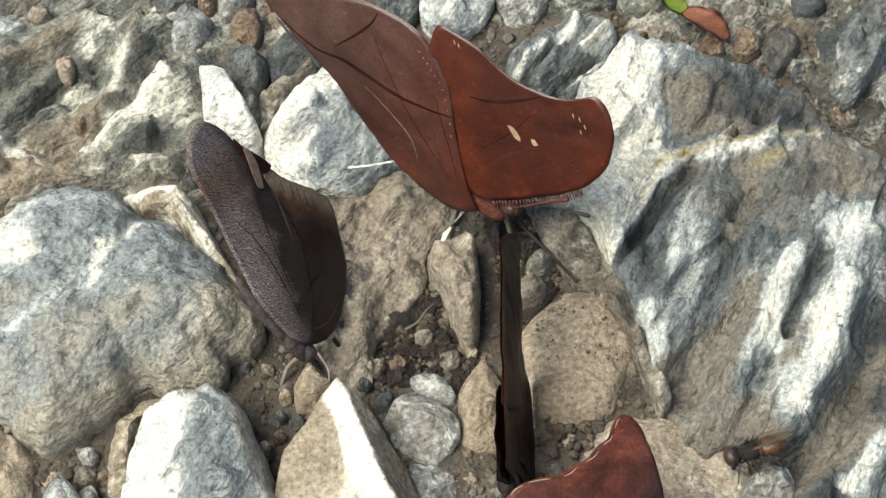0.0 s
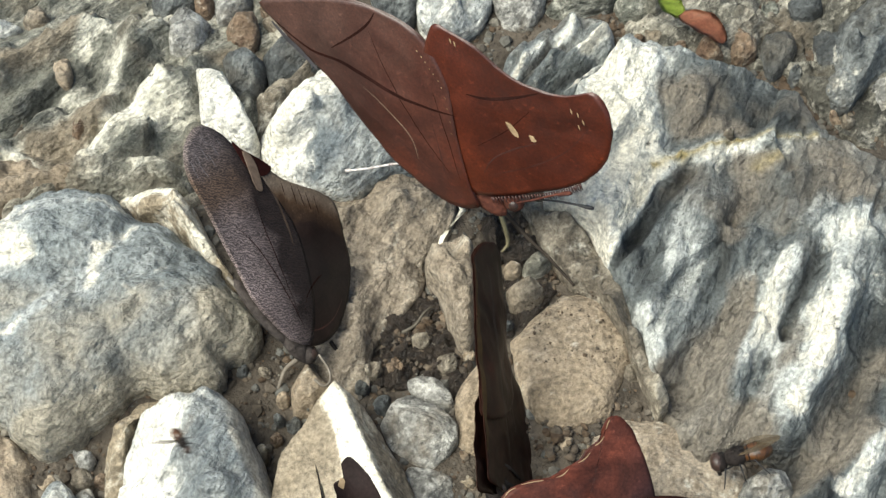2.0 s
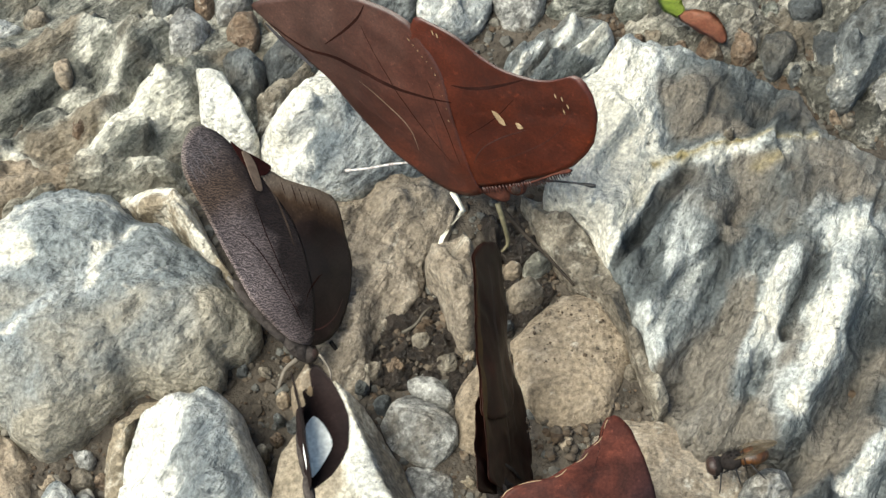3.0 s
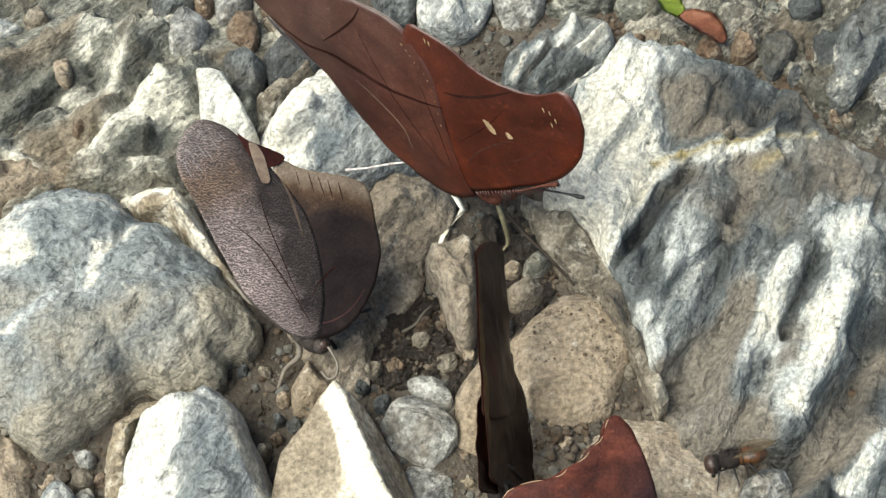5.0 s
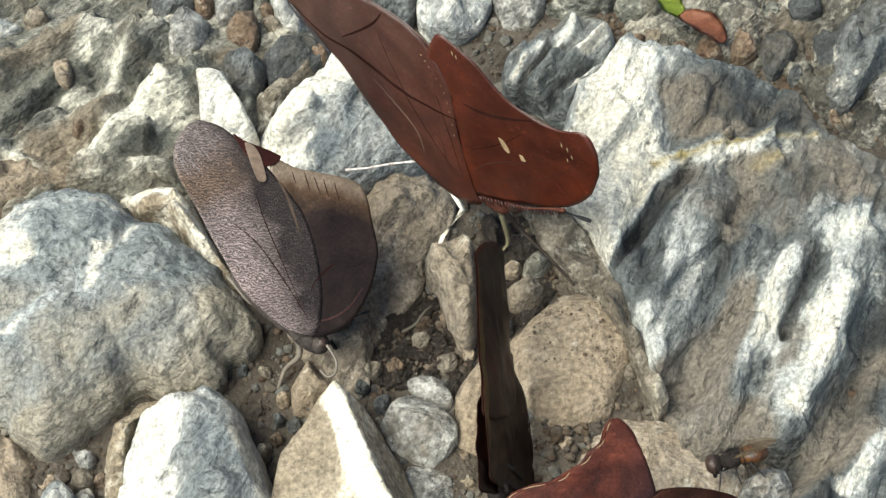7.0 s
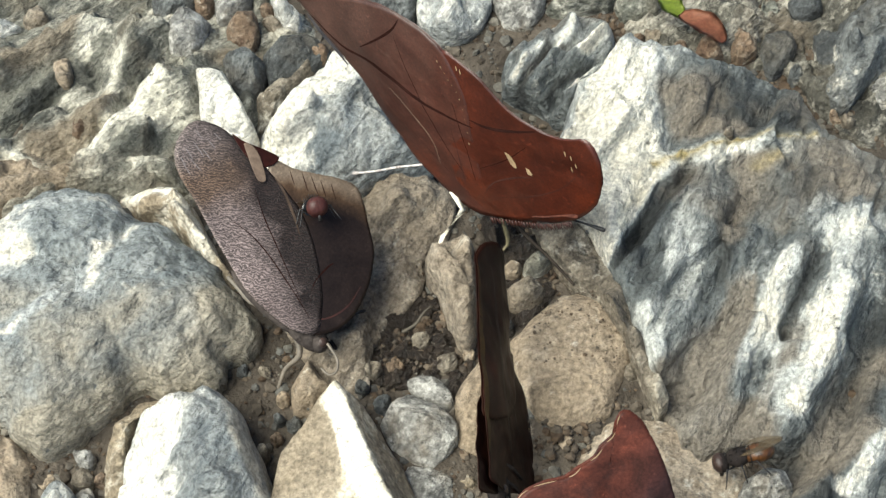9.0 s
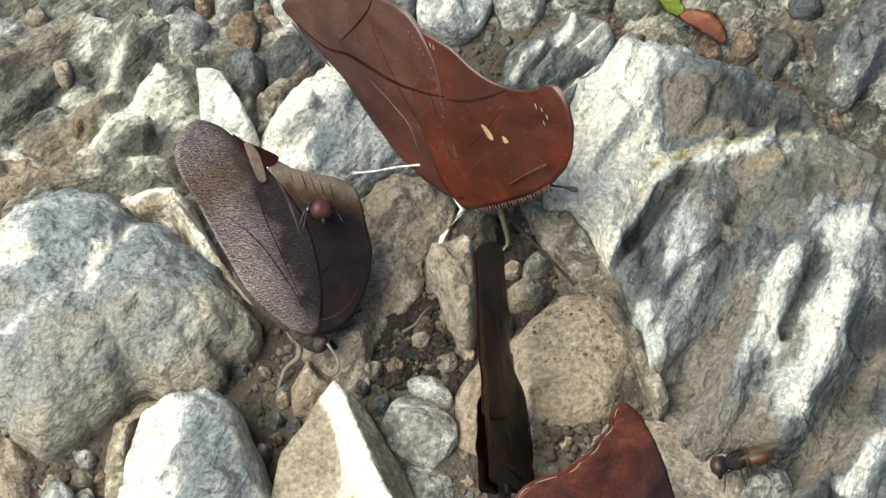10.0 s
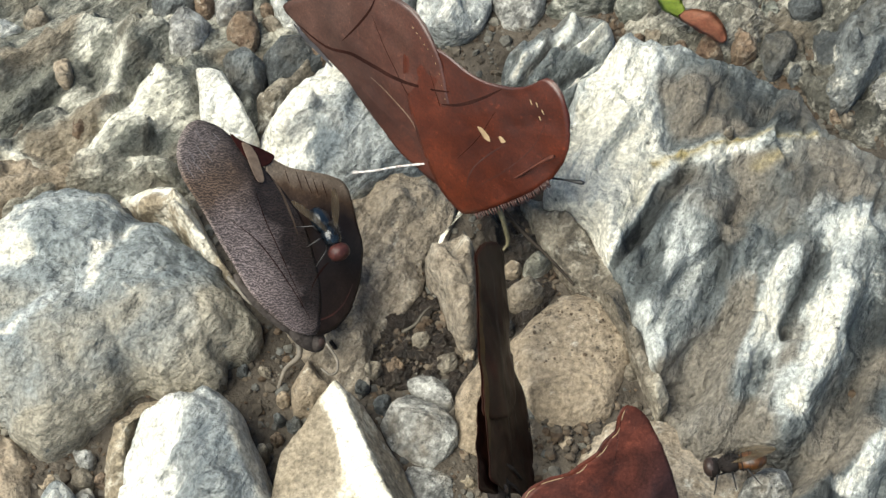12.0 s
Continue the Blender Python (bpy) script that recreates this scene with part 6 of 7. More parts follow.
def build_edge_butterfly():
    root, body = butterfly("brown_butterfly", (0.02612, -0.04721, 0.00200), "dull brown butterfly with closed wings at the slab's foot", FUR_DARK, (-5.0, -6.5, -1), (-3.5, -5.5, 0), (1.0, -5.5, 0))
    for side in (1, -1):
        wing("forewing", [(-5.4, 0.0), (-3.9, 1.6), (-2.4, 2.1), (0.0, 2.2), (2.4, 1.9), (4.6, 1.2), (6.1, -0.6), (5.4, -4.7), (0.6, -6.4), (-4.8, -4.0)], [DARK_WING], body, 0.5, 0.5, side, seed=30 + side)
    for x in (-4, -2):
        tube_part("leg", [(x, -6, -0.5), (x - 1, -6, -3), (x - 1.5, -7, -6)], [0.3, 0.26, 0.16], FUR_DARK, body)
    return root, body


def build_black_white_butterfly():
    root = thing("black_and_white_butterfly", (0, 0, 0), "black butterfly with large white wing patches flying low", "butterfly", "flying insects")
    blob_part("body", [((0.6, 0, 0), (1.8, 0.6, 0.6)), ((-3.0, 0, -0.2), (2.6, 0.42, 0.42))], FUR_GREY, root)
    blob_part("head", [((3.1, 0, 0), (0.8, 0.8, 0.7))], FUR_DARK, root)
    shape = [(0.6, 0.2), (-0.8, 3.2), (-3.2, 5.6), (-6.5, 6.4), (-9.6, 5.4), (-11.8, 3.6), (-11.2, 2.6), (-9.9, 2.7), (-9.4, 1.5), (-8.0, 1.6), (-7.6, 0.4), (-4.0, -0.2), (-1.0, 0.0)]
    patch = [(-0.7, 0.7), (-3.0, 0.3), (-5.6, 1.0), (-6.9, 2.4), (-5.8, 3.4), (-3.8, 3.9), (-2.0, 2.4)]
    orange = [(-9.6, 2.8), (-9.9, 2.4), (-9.2, 2.0), (-8.8, 2.5)]
    wings = []
    for side, nm in ((-1, "right_wing"), (1, "left_wing")):
        flip = [(x, -side * -y) for x, y in shape]
        pt = [(x, -side * -y) for x, y in patch]
        og = [(x, -side * -y) for x, y in orange]
        w = wing(nm, flip, [BLACK_WING, PALE, CREAM], root, 0.05, 0.3, 1, (), [(pt, 1), (og, 2)], "sooty black wing with a large white patch", seed=40 + side, corner=0.4)
        wings.append(w)
    for z in (-1, 1):
        tube_part("antenna", bend([(3.6, z * 0.3, 0.2), (6, z * 1.4, 0.8), (8.5, z * 2.4, 1.2)]), [0.09] * 10 + [0.13, 0.18, 0.18, 0.12], DULL_LEG, root)
    return root, wings


def build_red_banded_butterfly():
    root = thing("red_banded_butterfly", (0, 0, 0), "dark butterfly with orange-red wing bands flying past", "butterfly", "flying insects")
    body = blob_part("body", [((0.6, 0, 0), (2.0, 0.7, 0.7)), ((-3.0, 0, -0.2), (2.8, 0.5, 0.5))], FUR_DARK, root)
    blob_part("head", [((3.2, 0, 0), (0.8, 0.8, 0.7))], FUR_DARK, body)
    shape = [(0.8, 0.3), (3.4, 5.0), (4.6, 9.5), (3.4, 12.0), (0.2, 11.6), (-3.6, 9.6), (-6.4, 6.4), (-6.2, 2.6), (-3.0, 0.3)]
    band = [(2.6, 7.0), (3.8, 9.6), (2.8, 11.2), (0.2, 10.8), (-3.2, 9.0), (-4.6, 7.2), (-1.6, 7.4)]
    for side, nm in ((1, "left_wing"), (-1, "right_wing")):
        wing(nm, [(x, side * y) for x, y in shape], [BLACK_WING, FLAME], root, 0.2, 0.9, 1, (), [([(x, side * y) for x, y in band], 1)], "dark wing with an orange-red band", seed=60 + side)
    return root


def build_pale_butterfly():
    root = thing("white_butterfly", (0, 0, 0), "small white butterfly flying past", "butterfly", "flying insects")
    blob_part("body", [((0, 0, 0), (2.6, 0.5, 0.5))], FUR_GREY, root)
    shape = [(1.0, 0.2), (1.6, 3.0), (0.2, 5.0), (-2.6, 4.6), (-3.4, 2.0), (-1.5, 0.2)]
    for side, nm in ((1, "left_wing"), (-1, "right_wing")):
        wing(nm, [(x, side * y) for x, y in shape], [PALE], root, 0.2, 0.9, 1, seed=50 + side)
    return root


# ---- flies ----
def build_fly(name, label, size, thorax_mat, abdomen_mat, eye_mat, wing_mat, spread=18, head=1.0, head_mat=None):
    """A fly, x forward, z up, standing on z = 0; size is its length in mm."""
    root = thing(name, (0, 0, 0), label, "fly", "flies")
    k = size / 9.0
    blob_part("thorax", [((0.4 * k, 0, 2.4 * k), (1.75 * k, 1.35 * k, 1.3 * k))], thorax_mat, root)
    blob_part("abdomen", [((-2.3 * k, 0, 2.1 * k), (2.2 * k, 1.5 * k, 1.3 * k), (1, 0, 0.1))], abdomen_mat, root)
    for x, r in ((-1.2, 1.42), (-2.2, 1.52), (-3.2, 1.32)):
        blob_part("abdomen_band", [((x * k, 0, (2.1 + 0.1 * (x + 2.3)) * k), (0.2 * k, r * k, 0.88 * r * k), (1, 0, 0.1))], thorax_mat, root, "narrow dark ring")
    bristles = bmesh.new()
    rng = np.random.default_rng(int(size * 10))
    for _ in range(60):
        a, b = rng.uniform(0, 6.283), rng.uniform(0.1, 1.3)
        way = Vector((math.cos(a) * math.sin(b) * 1.75, math.sin(a) * math.sin(b) * 1.35, math.cos(b) * 1.3)) * k
        at = Vector((0.4 * k, 0, 2.4 * k)) + way
        tube(bristles, [at, at + way.normalized() * 0.55 * k + Vector((-0.3 * k, 0, 0))], [0.05 * k, 0.015 * k], 4)
    part("bristles", bristles, BLACK, root, "stiff black bristles")
    hd = blob_part("head", [((2.75 * k, 0, 2.3 * k), (0.85 * k * head, 1.15 * k * head, 1.05 * k * head))], head_mat or thorax_mat, root)
    for s in (-1, 1):
        blob_part("compound_eye", [((2.95 * k, s * 0.14 * k * head, 2.4 * k), (0.85 * k * head, 1.0 * k * head, 1.02 * k * head))], eye_mat, hd, "large faceted eye")
        tube_part("antenna", [(3.5 * k, s * 0.25 * k, 2.3 * k), (4.0 * k, s * 0.4 * k, 2.0 * k)], 0.09 * k, BLACK, hd)
        a = radians(spread)
        shape = [(0.3, 0.3), (-1.2, 1.2), (-3.5, 1.9), (-5.8, 1.5), (-6.2, 0.6), (-4.0, -0.3), (-1.5, -0.3)]
        turned = [((x * math.cos(a) - y * math.sin(a)) * k, s * (-x * math.sin(a) + y * math.cos(a)) * k + s * 0.5 * k) for x, y in shape]
        wing("wing", turned, [wing_mat], root, 3.1 * k, 0.25 * k, 1, ripple=0.03, label="smoky translucent wing", n=40, thick=0.03)
        for x, reach in ((1.3, 1.5), (0.2, 0.0), (-0.8, -1.8)):
            tube_part("leg", [(x * k, s * 0.9 * k, 1.7 * k), ((x + 0.6 * reach) * k, s * 2.0 * k, 2.3 * k), ((x + reach) * k, s * 2.6 * k, 0.9 * k), ((x + 1.3 * reach) * k, s * 3.0 * k, 0.05 * k)], [0.16 * k, 0.14 * k, 0.1 * k, 0.06 * k], BLACK, root)
    tube_part("proboscis", [(3.2 * k, 0, 1.6 * k), (3.3 * k, 0, 0.4 * k)], [0.25 * k, 0.3 * k], BLACK, root)
    return root


# ---- plant bits ----
def build_thin_rod(name, points, radii, material, label):
    bm = bmesh.new()
    b = bend(points, 20)
    at = Vector(b[0])
    tube(bm, [p - at for p in b], [radii * (1 - 0.02 * i) for i in range(20)])
    bmesh.ops.recalc_face_normals(bm, faces=bm.faces)
    ob = part(name, bm, material, None)
    ob.location = at * MM
    return tagged(ob, label, "twig")


def build_leaf_strip(name, points, half, material, parent):
    """A curled strip of leaf: a cupped ribbon with thickness along points."""
    b = bend(points, 18)
    bm = bmesh.new()
    rows = []
    for i, p in enumerate(b):
        d = (b[min(i + 1, 17)] - b[max(i - 1, 0)]).normalized()
        side = d.cross(Vector((0, 0, 1))).normalized()
        w = half * math.sin(0.35 + 2.5 * i / 17)
        row = [bm.verts.new((p + side * w * u + Vector((0, 0, 0.22 * w * u * u + 0.12 * math.sin(i * 1.1 + 2 * u)))) * MM) for u in (-1, -0.5, 0, 0.5, 1)]
        rows.append(row)
    for r0, r1 in zip(rows, rows[1:]):
        for k in range(4):
            bm.faces.new((r0[k], r0[k + 1], r1[k + 1], r1[k]))
    bmesh.ops.solidify(bm, geom=bm.faces[:], thickness=0.12 * MM)
    return part(name, bm, material, parent)


red_root, red_body, red_leg, red_forewings = build_red_leaf_butterfly()
grey_root, grey_body = build_grey_leaf_butterfly()
dark_root, dark_body = build_dark_leaf_butterfly()
rust_root, rust_body = build_rust_butterfly()
edge_root, edge_body = build_edge_butterfly()
flutter_root, flutter_wings = build_black_white_butterfly()
pale_root = build_pale_butterfly()
banded_root = build_red_banded_butterfly()
ground_fly = build_fly("amber_fly", "dark fly with amber abdomen and smoky wings standing on stone", 7.4, FUR_DARK, AMBER, EYE_BROWN, FLY_WING, -12, 1.25)
wing_fly = build_fly("red_eyed_fly", "glossy blue-black fly with red eyes sitting on a butterfly's wing", 7.2, BLUE_CHITIN, BLUE_CHITIN, EYE_RED, FLY_WING, 24, 1.4, EYE_RED)
small_fly = build_fly("small_fly", "small brown fly in flight", 3.4, FUR_DARK, AMBER, EYE_BROWN, FLY_WING, 60)
leaf = thing("leaf_scrap", (0, 0, 0), "curled scrap of leaf, half yellow-green, half withered red", "leaf")
build_leaf_strip("green_half", [(29.4, 36.1, 7.0), (30.2, 33.8, 7.5), (31.7, 32.6, 7.0)], 1.6, LEAF_GREEN, leaf)
build_leaf_strip("red_half", [(31.3, 32.8, 7.2), (33.4, 31.1, 7.6), (35.3, 30.0, 7.2), (36.9, 28.9, 6.0)], 2.0, LEAF_RED, leaf)
# Added dark rod in place of the shadow of the butterfly's legs and antennae.
build_thin_rod("shadow_rod", [(7.5, 2.3, 5.0), (9.9, -1.8, 5.6), (12.5, -5.3, 6.0), (15.4, -9.5, 6.2)], 0.27, SHADOW_DARK, "thin dark rod standing in for a butterfly's cast shadow")
build_thin_rod("rootlet", [(-4.8, -13.4, 2.0), (-3.3, -13.0, 3.0), (-2.3, -11.5, 3.2), (-1.4, -10.2, 2.6)], 0.22, ROOT, "bent grey rootlet in the mud")


def motions():
    """All that moves, but for the camera."""
    walk(red_body, [(0, pose(-0.00008, -0.00122, 0.00615, 71.12, 20.52, -39.25)), (0.5, pose(0.00134, -0.00020, 0.00689, 74.24, 20.95, -33.87)), (1, pose(0.00129, -0.00024, 0.00685, 73.91, 19.87, -34.73)), (1.5, pose(0.00050, -0.00059, 0.00662, 73.27, 21.06, -36.63)), (2, pose(0.00058, -0.00055, 0.00665, 72.54, 20.28, -36.76)), (2.5, pose(0.00069, -0.00039, 0.00677, 71.36, 18.82, -36.85)), (3, pose(0.00090, 0.00076, 0.00761, 73.05, 16.48, -34.61)), (5, pose(-0.00005, 0.00044, 0.00731, 77.87, 17.77, -37.34)), (5.5, pose(-0.00078, -0.00047, 0.00665, 79.21, 17.87, -43.77)), (6, pose(0.00000, 0.00000, 0.00700, 79.24, 21.51, -38.99)), (6.5, pose(0.00025, -0.00013, 0.00690, 79.90, 21.17, -39.97)), (7, pose(0.00086, -0.00035, 0.00675, 81.67, 23.86, -40.10)), (9, pose(0.00263, -0.00143, 0.00594, 78.93, 20.71, -42.63)), (9.5, pose(0.00047, -0.00077, 0.00645, 71.48, 11.43, -47.03)), (10, pose(-0.00013, 0.00036, 0.00732, 68.46, 6.03, -46.79)), (10.5, pose(0.00006, 0.00036, 0.00736, 65.50, 4.89, -46.92)), (11, pose(-0.00056, 0.00051, 0.00748, 65.07, 3.65, -48.60)), (11.5, pose(-0.00012, 0.00057, 0.00752, 65.23, 4.06, -47.34)), (12, pose(0.00039, 0.00072, 0.00761, 66.01, 5.00, -45.97))])
    for one in red_forewings:
        walk(one, [(0, pose(0.00096, 0.00273, 0.00003, 0, 0, -0.76)), (0.5, pose(0.00025, 0.00057, 0.00003, 0, 0, -3.85)), (1, pose(0.00027, 0.00064, 0.00003, 0, 0, -5.37)), (1.5, pose(0.00112, 0.00187, 0.00003, 0, 0, 1.34)), (2, pose(0.00066, 0.00233, 0.00003, 0, 0, -1.44)), (2.5, pose(0.00109, 0.00210, 0.00003, 0, 0, 1.15)), (3, pose(-0.00005, 0.00062, 0.00003, 0, 0, -2.66)), (5, pose(0.00017, 0.00081, 0.00003, 0, 0, -1.88)), (5.5, pose(0.00187, 0.00183, 0.00003, 0, 0, 3.20)), (6, pose(0.00000, 0.00000, 0.00003, 0, 0, 0.00)), (6.5, pose(0.00085, 0.00046, 0.00003, 0, 0, 1.62)), (7, pose(-0.00058, 0.00076, 0.00003, 0, 0, -6.92)), (9, pose(-0.00006, -0.00106, 0.00003, 0, 0, -3.76)), (9.5, pose(0.00155, -0.00033, 0.00003, 0, 0, 0.30)), (10, pose(0.00142, -0.00135, 0.00003, 0, 0, -1.75)), (10.5, pose(0.00157, -0.00190, 0.00003, 0, 0, -0.99)), (11, pose(0.00167, -0.00161, 0.00003, 0, 0, -2.47)), (11.5, pose(0.00111, -0.00205, 0.00003, 0, 0, -1.80)), (12, pose(0.00137, -0.00278, 0.00003, 0, 0, 1.42))])
    walk(red_leg, [(0, pose(0, 0, 0)), (7.2, pose(0, 0, 0)), (8.6, pose(0.0009, -0.0005, 0)), (12, pose(0.0009, -0.0004, 0))])
    walk(grey_body, [(0, pose(-0.00125, -0.00072, 0.00640, -24.87, 47.44, -43.47)), (0.5, pose(-0.00117, -0.00044, 0.00596, -24.51, 46.67, -43.49)), (1, pose(-0.00114, -0.00048, 0.00596, -24.30, 46.29, -43.82)), (1.5, pose(-0.00103, -0.00077, 0.00644, -23.33, 46.37, -43.35)), (2, pose(-0.00093, -0.00021, 0.00587, -20.25, 45.53, -42.37)), (2.5, pose(-0.00083, -0.00037, 0.00625, -18.08, 45.53, -41.19)), (3, pose(-0.00089, -0.00021, 0.00593, -17.59, 45.71, -41.23)), (5, pose(0.00009, 0.00015, 0.00695, 11.61, 36.39, -41.32)), (5.5, pose(0.00012, 0.00000, 0.00744, 8.41, 31.91, -43.15)), (6, pose(0.00000, -0.00000, 0.00750, 6.20, 29.83, -43.99)), (6.5, pose(-0.00004, -0.00002, 0.00754, 5.47, 29.20, -43.93)), (7, pose(-0.00004, -0.00002, 0.00754, 5.47, 29.20, -43.93)), (9, pose(-0.00011, 0.00082, 0.00646, -0.72, 32.19, -42.65)), (9.5, pose(-0.00011, 0.00104, 0.00606, -1.72, 34.27, -41.79)), (10, pose(-0.00010, 0.00089, 0.00628, -2.43, 35.86, -41.29)), (10.5, pose(-0.00014, 0.00118, 0.00584, -2.64, 36.56, -40.75)), (11, pose(-0.00012, 0.00090, 0.00615, -2.48, 39.14, -39.71)), (11.5, pose(-0.00008, 0.00066, 0.00656, -2.98, 42.00, -38.30)), (12, pose(-0.00015, 0.00037, 0.00709, -5.61, 44.90, -36.58))])
    walk(dark_body, [(0, pose(0.00225, 0.01027, 0.00350, 74.47, -2.33, 89.14)), (0.5, pose(0.00164, 0.01000, 0.00350, 70.72, -2.36, 90.68)), (1, pose(0.00088, 0.00975, 0.00350, 67.36, -2.38, 91.69)), (3, pose(0.00098, 0.00975, 0.00350, 66.51, -2.38, 91.38)), (5, pose(0.00124, 0.00969, 0.00350, 66.63, -2.38, 91.05)), (12, pose(0.00124, 0.00969, 0.00350, 66.63, -2.38, 91.05))])
    walk(rust_body, [(0, pose(0.00064, 0.00602, 0.01197, 32.05, 8.36, 2.48)), (0.5, pose(0.00035, 0.00605, 0.01202, 28.76, 6.32, 2.30)), (1, pose(0.00028, 0.00610, 0.01202, 27.68, 8.56, 3.58)), (1.5, pose(0.00010, 0.00616, 0.01205, 29.71, 9.44, 3.83)), (2, pose(0.00007, 0.00617, 0.01204, 30.49, 10.43, 4.29)), (2.5, pose(-0.00008, 0.00615, 0.01215, 28.31, 8.50, 3.74)), (3, pose(0.00001, 0.00613, 0.01208, 27.48, 6.48, 2.55)), (5, pose(0.00013, 0.00609, 0.01206, 26.25, 6.66, 2.79)), (5.5, pose(0.00013, 0.00609, 0.01206, 26.25, 6.66, 2.79)), (6, pose(-0.00000, 0.00600, 0.01200, 29.87, 7.20, 3.67)), (6.5, pose(0.00019, 0.00589, 0.01177, 30.19, 11.33, 5.68)), (7, pose(0.00025, 0.00589, 0.01186, 30.85, 9.16, 5.05)), (9, pose(0.00159, 0.00638, 0.01267, 36.32, 1.73, 4.74)), (9.5, pose(0.00224, 0.00625, 0.01260, 39.00, 2.99, 4.81)), (10, pose(0.00136, 0.00686, 0.01317, 36.87, 6.57, 9.63)), (10.5, pose(0.00132, 0.00689, 0.01323, 36.21, 7.17, 10.49)), (11, pose(0.00183, 0.00708, 0.01337, 38.78, 6.43, 10.09)), (11.5, pose(0.00209, 0.00673, 0.01312, 34.65, 7.43, 9.13)), (12, pose(0.00197, 0.00661, 0.01309, 35.72, 8.60, 9.50))])
    walk(edge_body, [(0, pose(0.00026, 0.00375, 0.00868, 29.86, 7.26, 3.57)), (1.5, pose(-0.00033, 0.00422, 0.00904, 29.86, 7.26, 3.57)), (2, pose(-0.00240, 0.00510, 0.00988, 29.86, 7.26, 3.57)), (2.5, pose(-0.00182, 0.00438, 0.00937, 29.86, 7.26, 3.57)), (4.8, pose(-0.00003, 0.00449, 0.00914, 29.86, 7.26, 3.57)), (5.2, pose(-0.00031, 0.00558, 0.00981, 29.86, 7.26, 3.57)), (5.6, pose(-0.00012, 0.00614, 0.01010, 29.86, 7.26, 3.57)), (6.5, pose(-0.00012, 0.00584, 0.00993, 29.86, 7.26, 3.57)), (7.2, pose(-0.00030, 0.00598, 0.01004, 29.86, 7.26, 3.57)), (8, pose(0.00420, 0.00601, 0.00932, 29.86, 7.26, 3.57)), (8.8, pose(0.00873, 0.00624, 0.00871, 29.86, 7.26, 3.57)), (9.2, pose(0.00960, 0.00432, 0.00748, 29.86, 7.26, 3.57)), (12, pose(0.00899, 0.00403, 0.00741, 29.86, 7.26, 3.57))])
    walk(flutter_root, [(0, pose(-0.01001, -0.06573, 0.01800, -28.93, 34.37, -77.61)), (0.3, pose(-0.01012, -0.05081, 0.01800, -28.93, 34.37, -77.61)), (0.5, pose(-0.00929, -0.05339, 0.01800, -28.93, 34.37, -77.61)), (0.7, pose(-0.00795, -0.04962, 0.01800, -28.93, 34.37, -77.61)), (0.9, pose(-0.01008, -0.05450, 0.01800, -28.93, 34.37, -77.61)), (1.3, pose(-0.01122, -0.05750, 0.01800, -28.93, 34.37, -77.61)), (1.5, pose(-0.01130, -0.05150, 0.01800, -28.93, 34.37, -77.61)), (1.7, pose(-0.01050, -0.05230, 0.01800, -28.93, 34.37, -77.61)), (2, pose(-0.01022, -0.05180, 0.01800, -28.93, 34.37, -77.61)), (2.2, pose(-0.00990, -0.05140, 0.01800, -28.93, 34.37, -77.61)), (2.5, pose(-0.01215, -0.04842, 0.01800, -28.93, 34.37, -77.61)), (2.6, pose(-0.01257, -0.04508, 0.01800, -28.93, 34.37, -77.61)), (2.7, pose(-0.01347, -0.04384, 0.01800, -28.93, 34.37, -77.61)), (2.8, pose(-0.01291, -0.04241, 0.01800, -28.93, 34.37, -77.61)), (2.9, pose(-0.01386, -0.04153, 0.01800, -28.93, 34.37, -77.61)), (3, pose(-0.01358, -0.04153, 0.01800, -28.93, 34.37, -77.61)), (3.1, pose(-0.01314, -0.04115, 0.01800, -28.93, 34.37, -77.61)), (3.2, pose(-0.01311, -0.04178, 0.01800, -28.93, 34.37, -77.61)), (3.6, pose(-0.01337, -0.04600, 0.01800, -28.93, 34.37, -77.61)), (4.1, pose(-0.01204, -0.05716, 0.01800, -28.93, 34.37, -77.61)), (12, pose(-0.01197, -0.05884, 0.01800, -28.93, 34.37, -77.61))])
    walk(flutter_wings[0], [(0, pose(0, 0, 0, -18.6, 0, 0)), (0.3, pose(0, 0, 0, -9.3, 0, 0)), (0.5, pose(0, 0, 0, -46.5, 0, 0)), (0.7, pose(0, 0, 0, -18.6, 0, 0)), (0.9, pose(0, 0, 0, -49.6, 0, 0)), (1.3, pose(0, 0, 0, -60, 0, 0)), (1.5, pose(0, 0, 0, -70, 0, 0)), (1.7, pose(0, 0, 0, -15.5, 0, 0)), (2, pose(0, 0, 0, -56, 0, 0)), (2.2, pose(0, 0, 0, -58, 0, 0)), (2.5, pose(0, 0, 0, -26.04, 0, 0)), (2.6, pose(0, 0, 0, -74, 0, 0)), (2.7, pose(0, 0, 0, -27.9, 0, 0)), (2.8, pose(0, 0, 0, -19.84, 0, 0)), (2.9, pose(0, 0, 0, -70, 0, 0)), (3, pose(0, 0, 0, -64, 0, 0)), (3.1, pose(0, 0, 0, -22.32, 0, 0)), (3.2, pose(0, 0, 0, -19.84, 0, 0)), (3.4, pose(0, 0, 0, -46.5, 0, 0)), (3.6, pose(0, 0, 0, -18.6, 0, 0)), (3.8, pose(0, 0, 0, -46.5, 0, 0)), (4.1, pose(0, 0, 0, -24.8, 0, 0)), (12, pose(0, 0, 0, -37.2, 0, 0))])
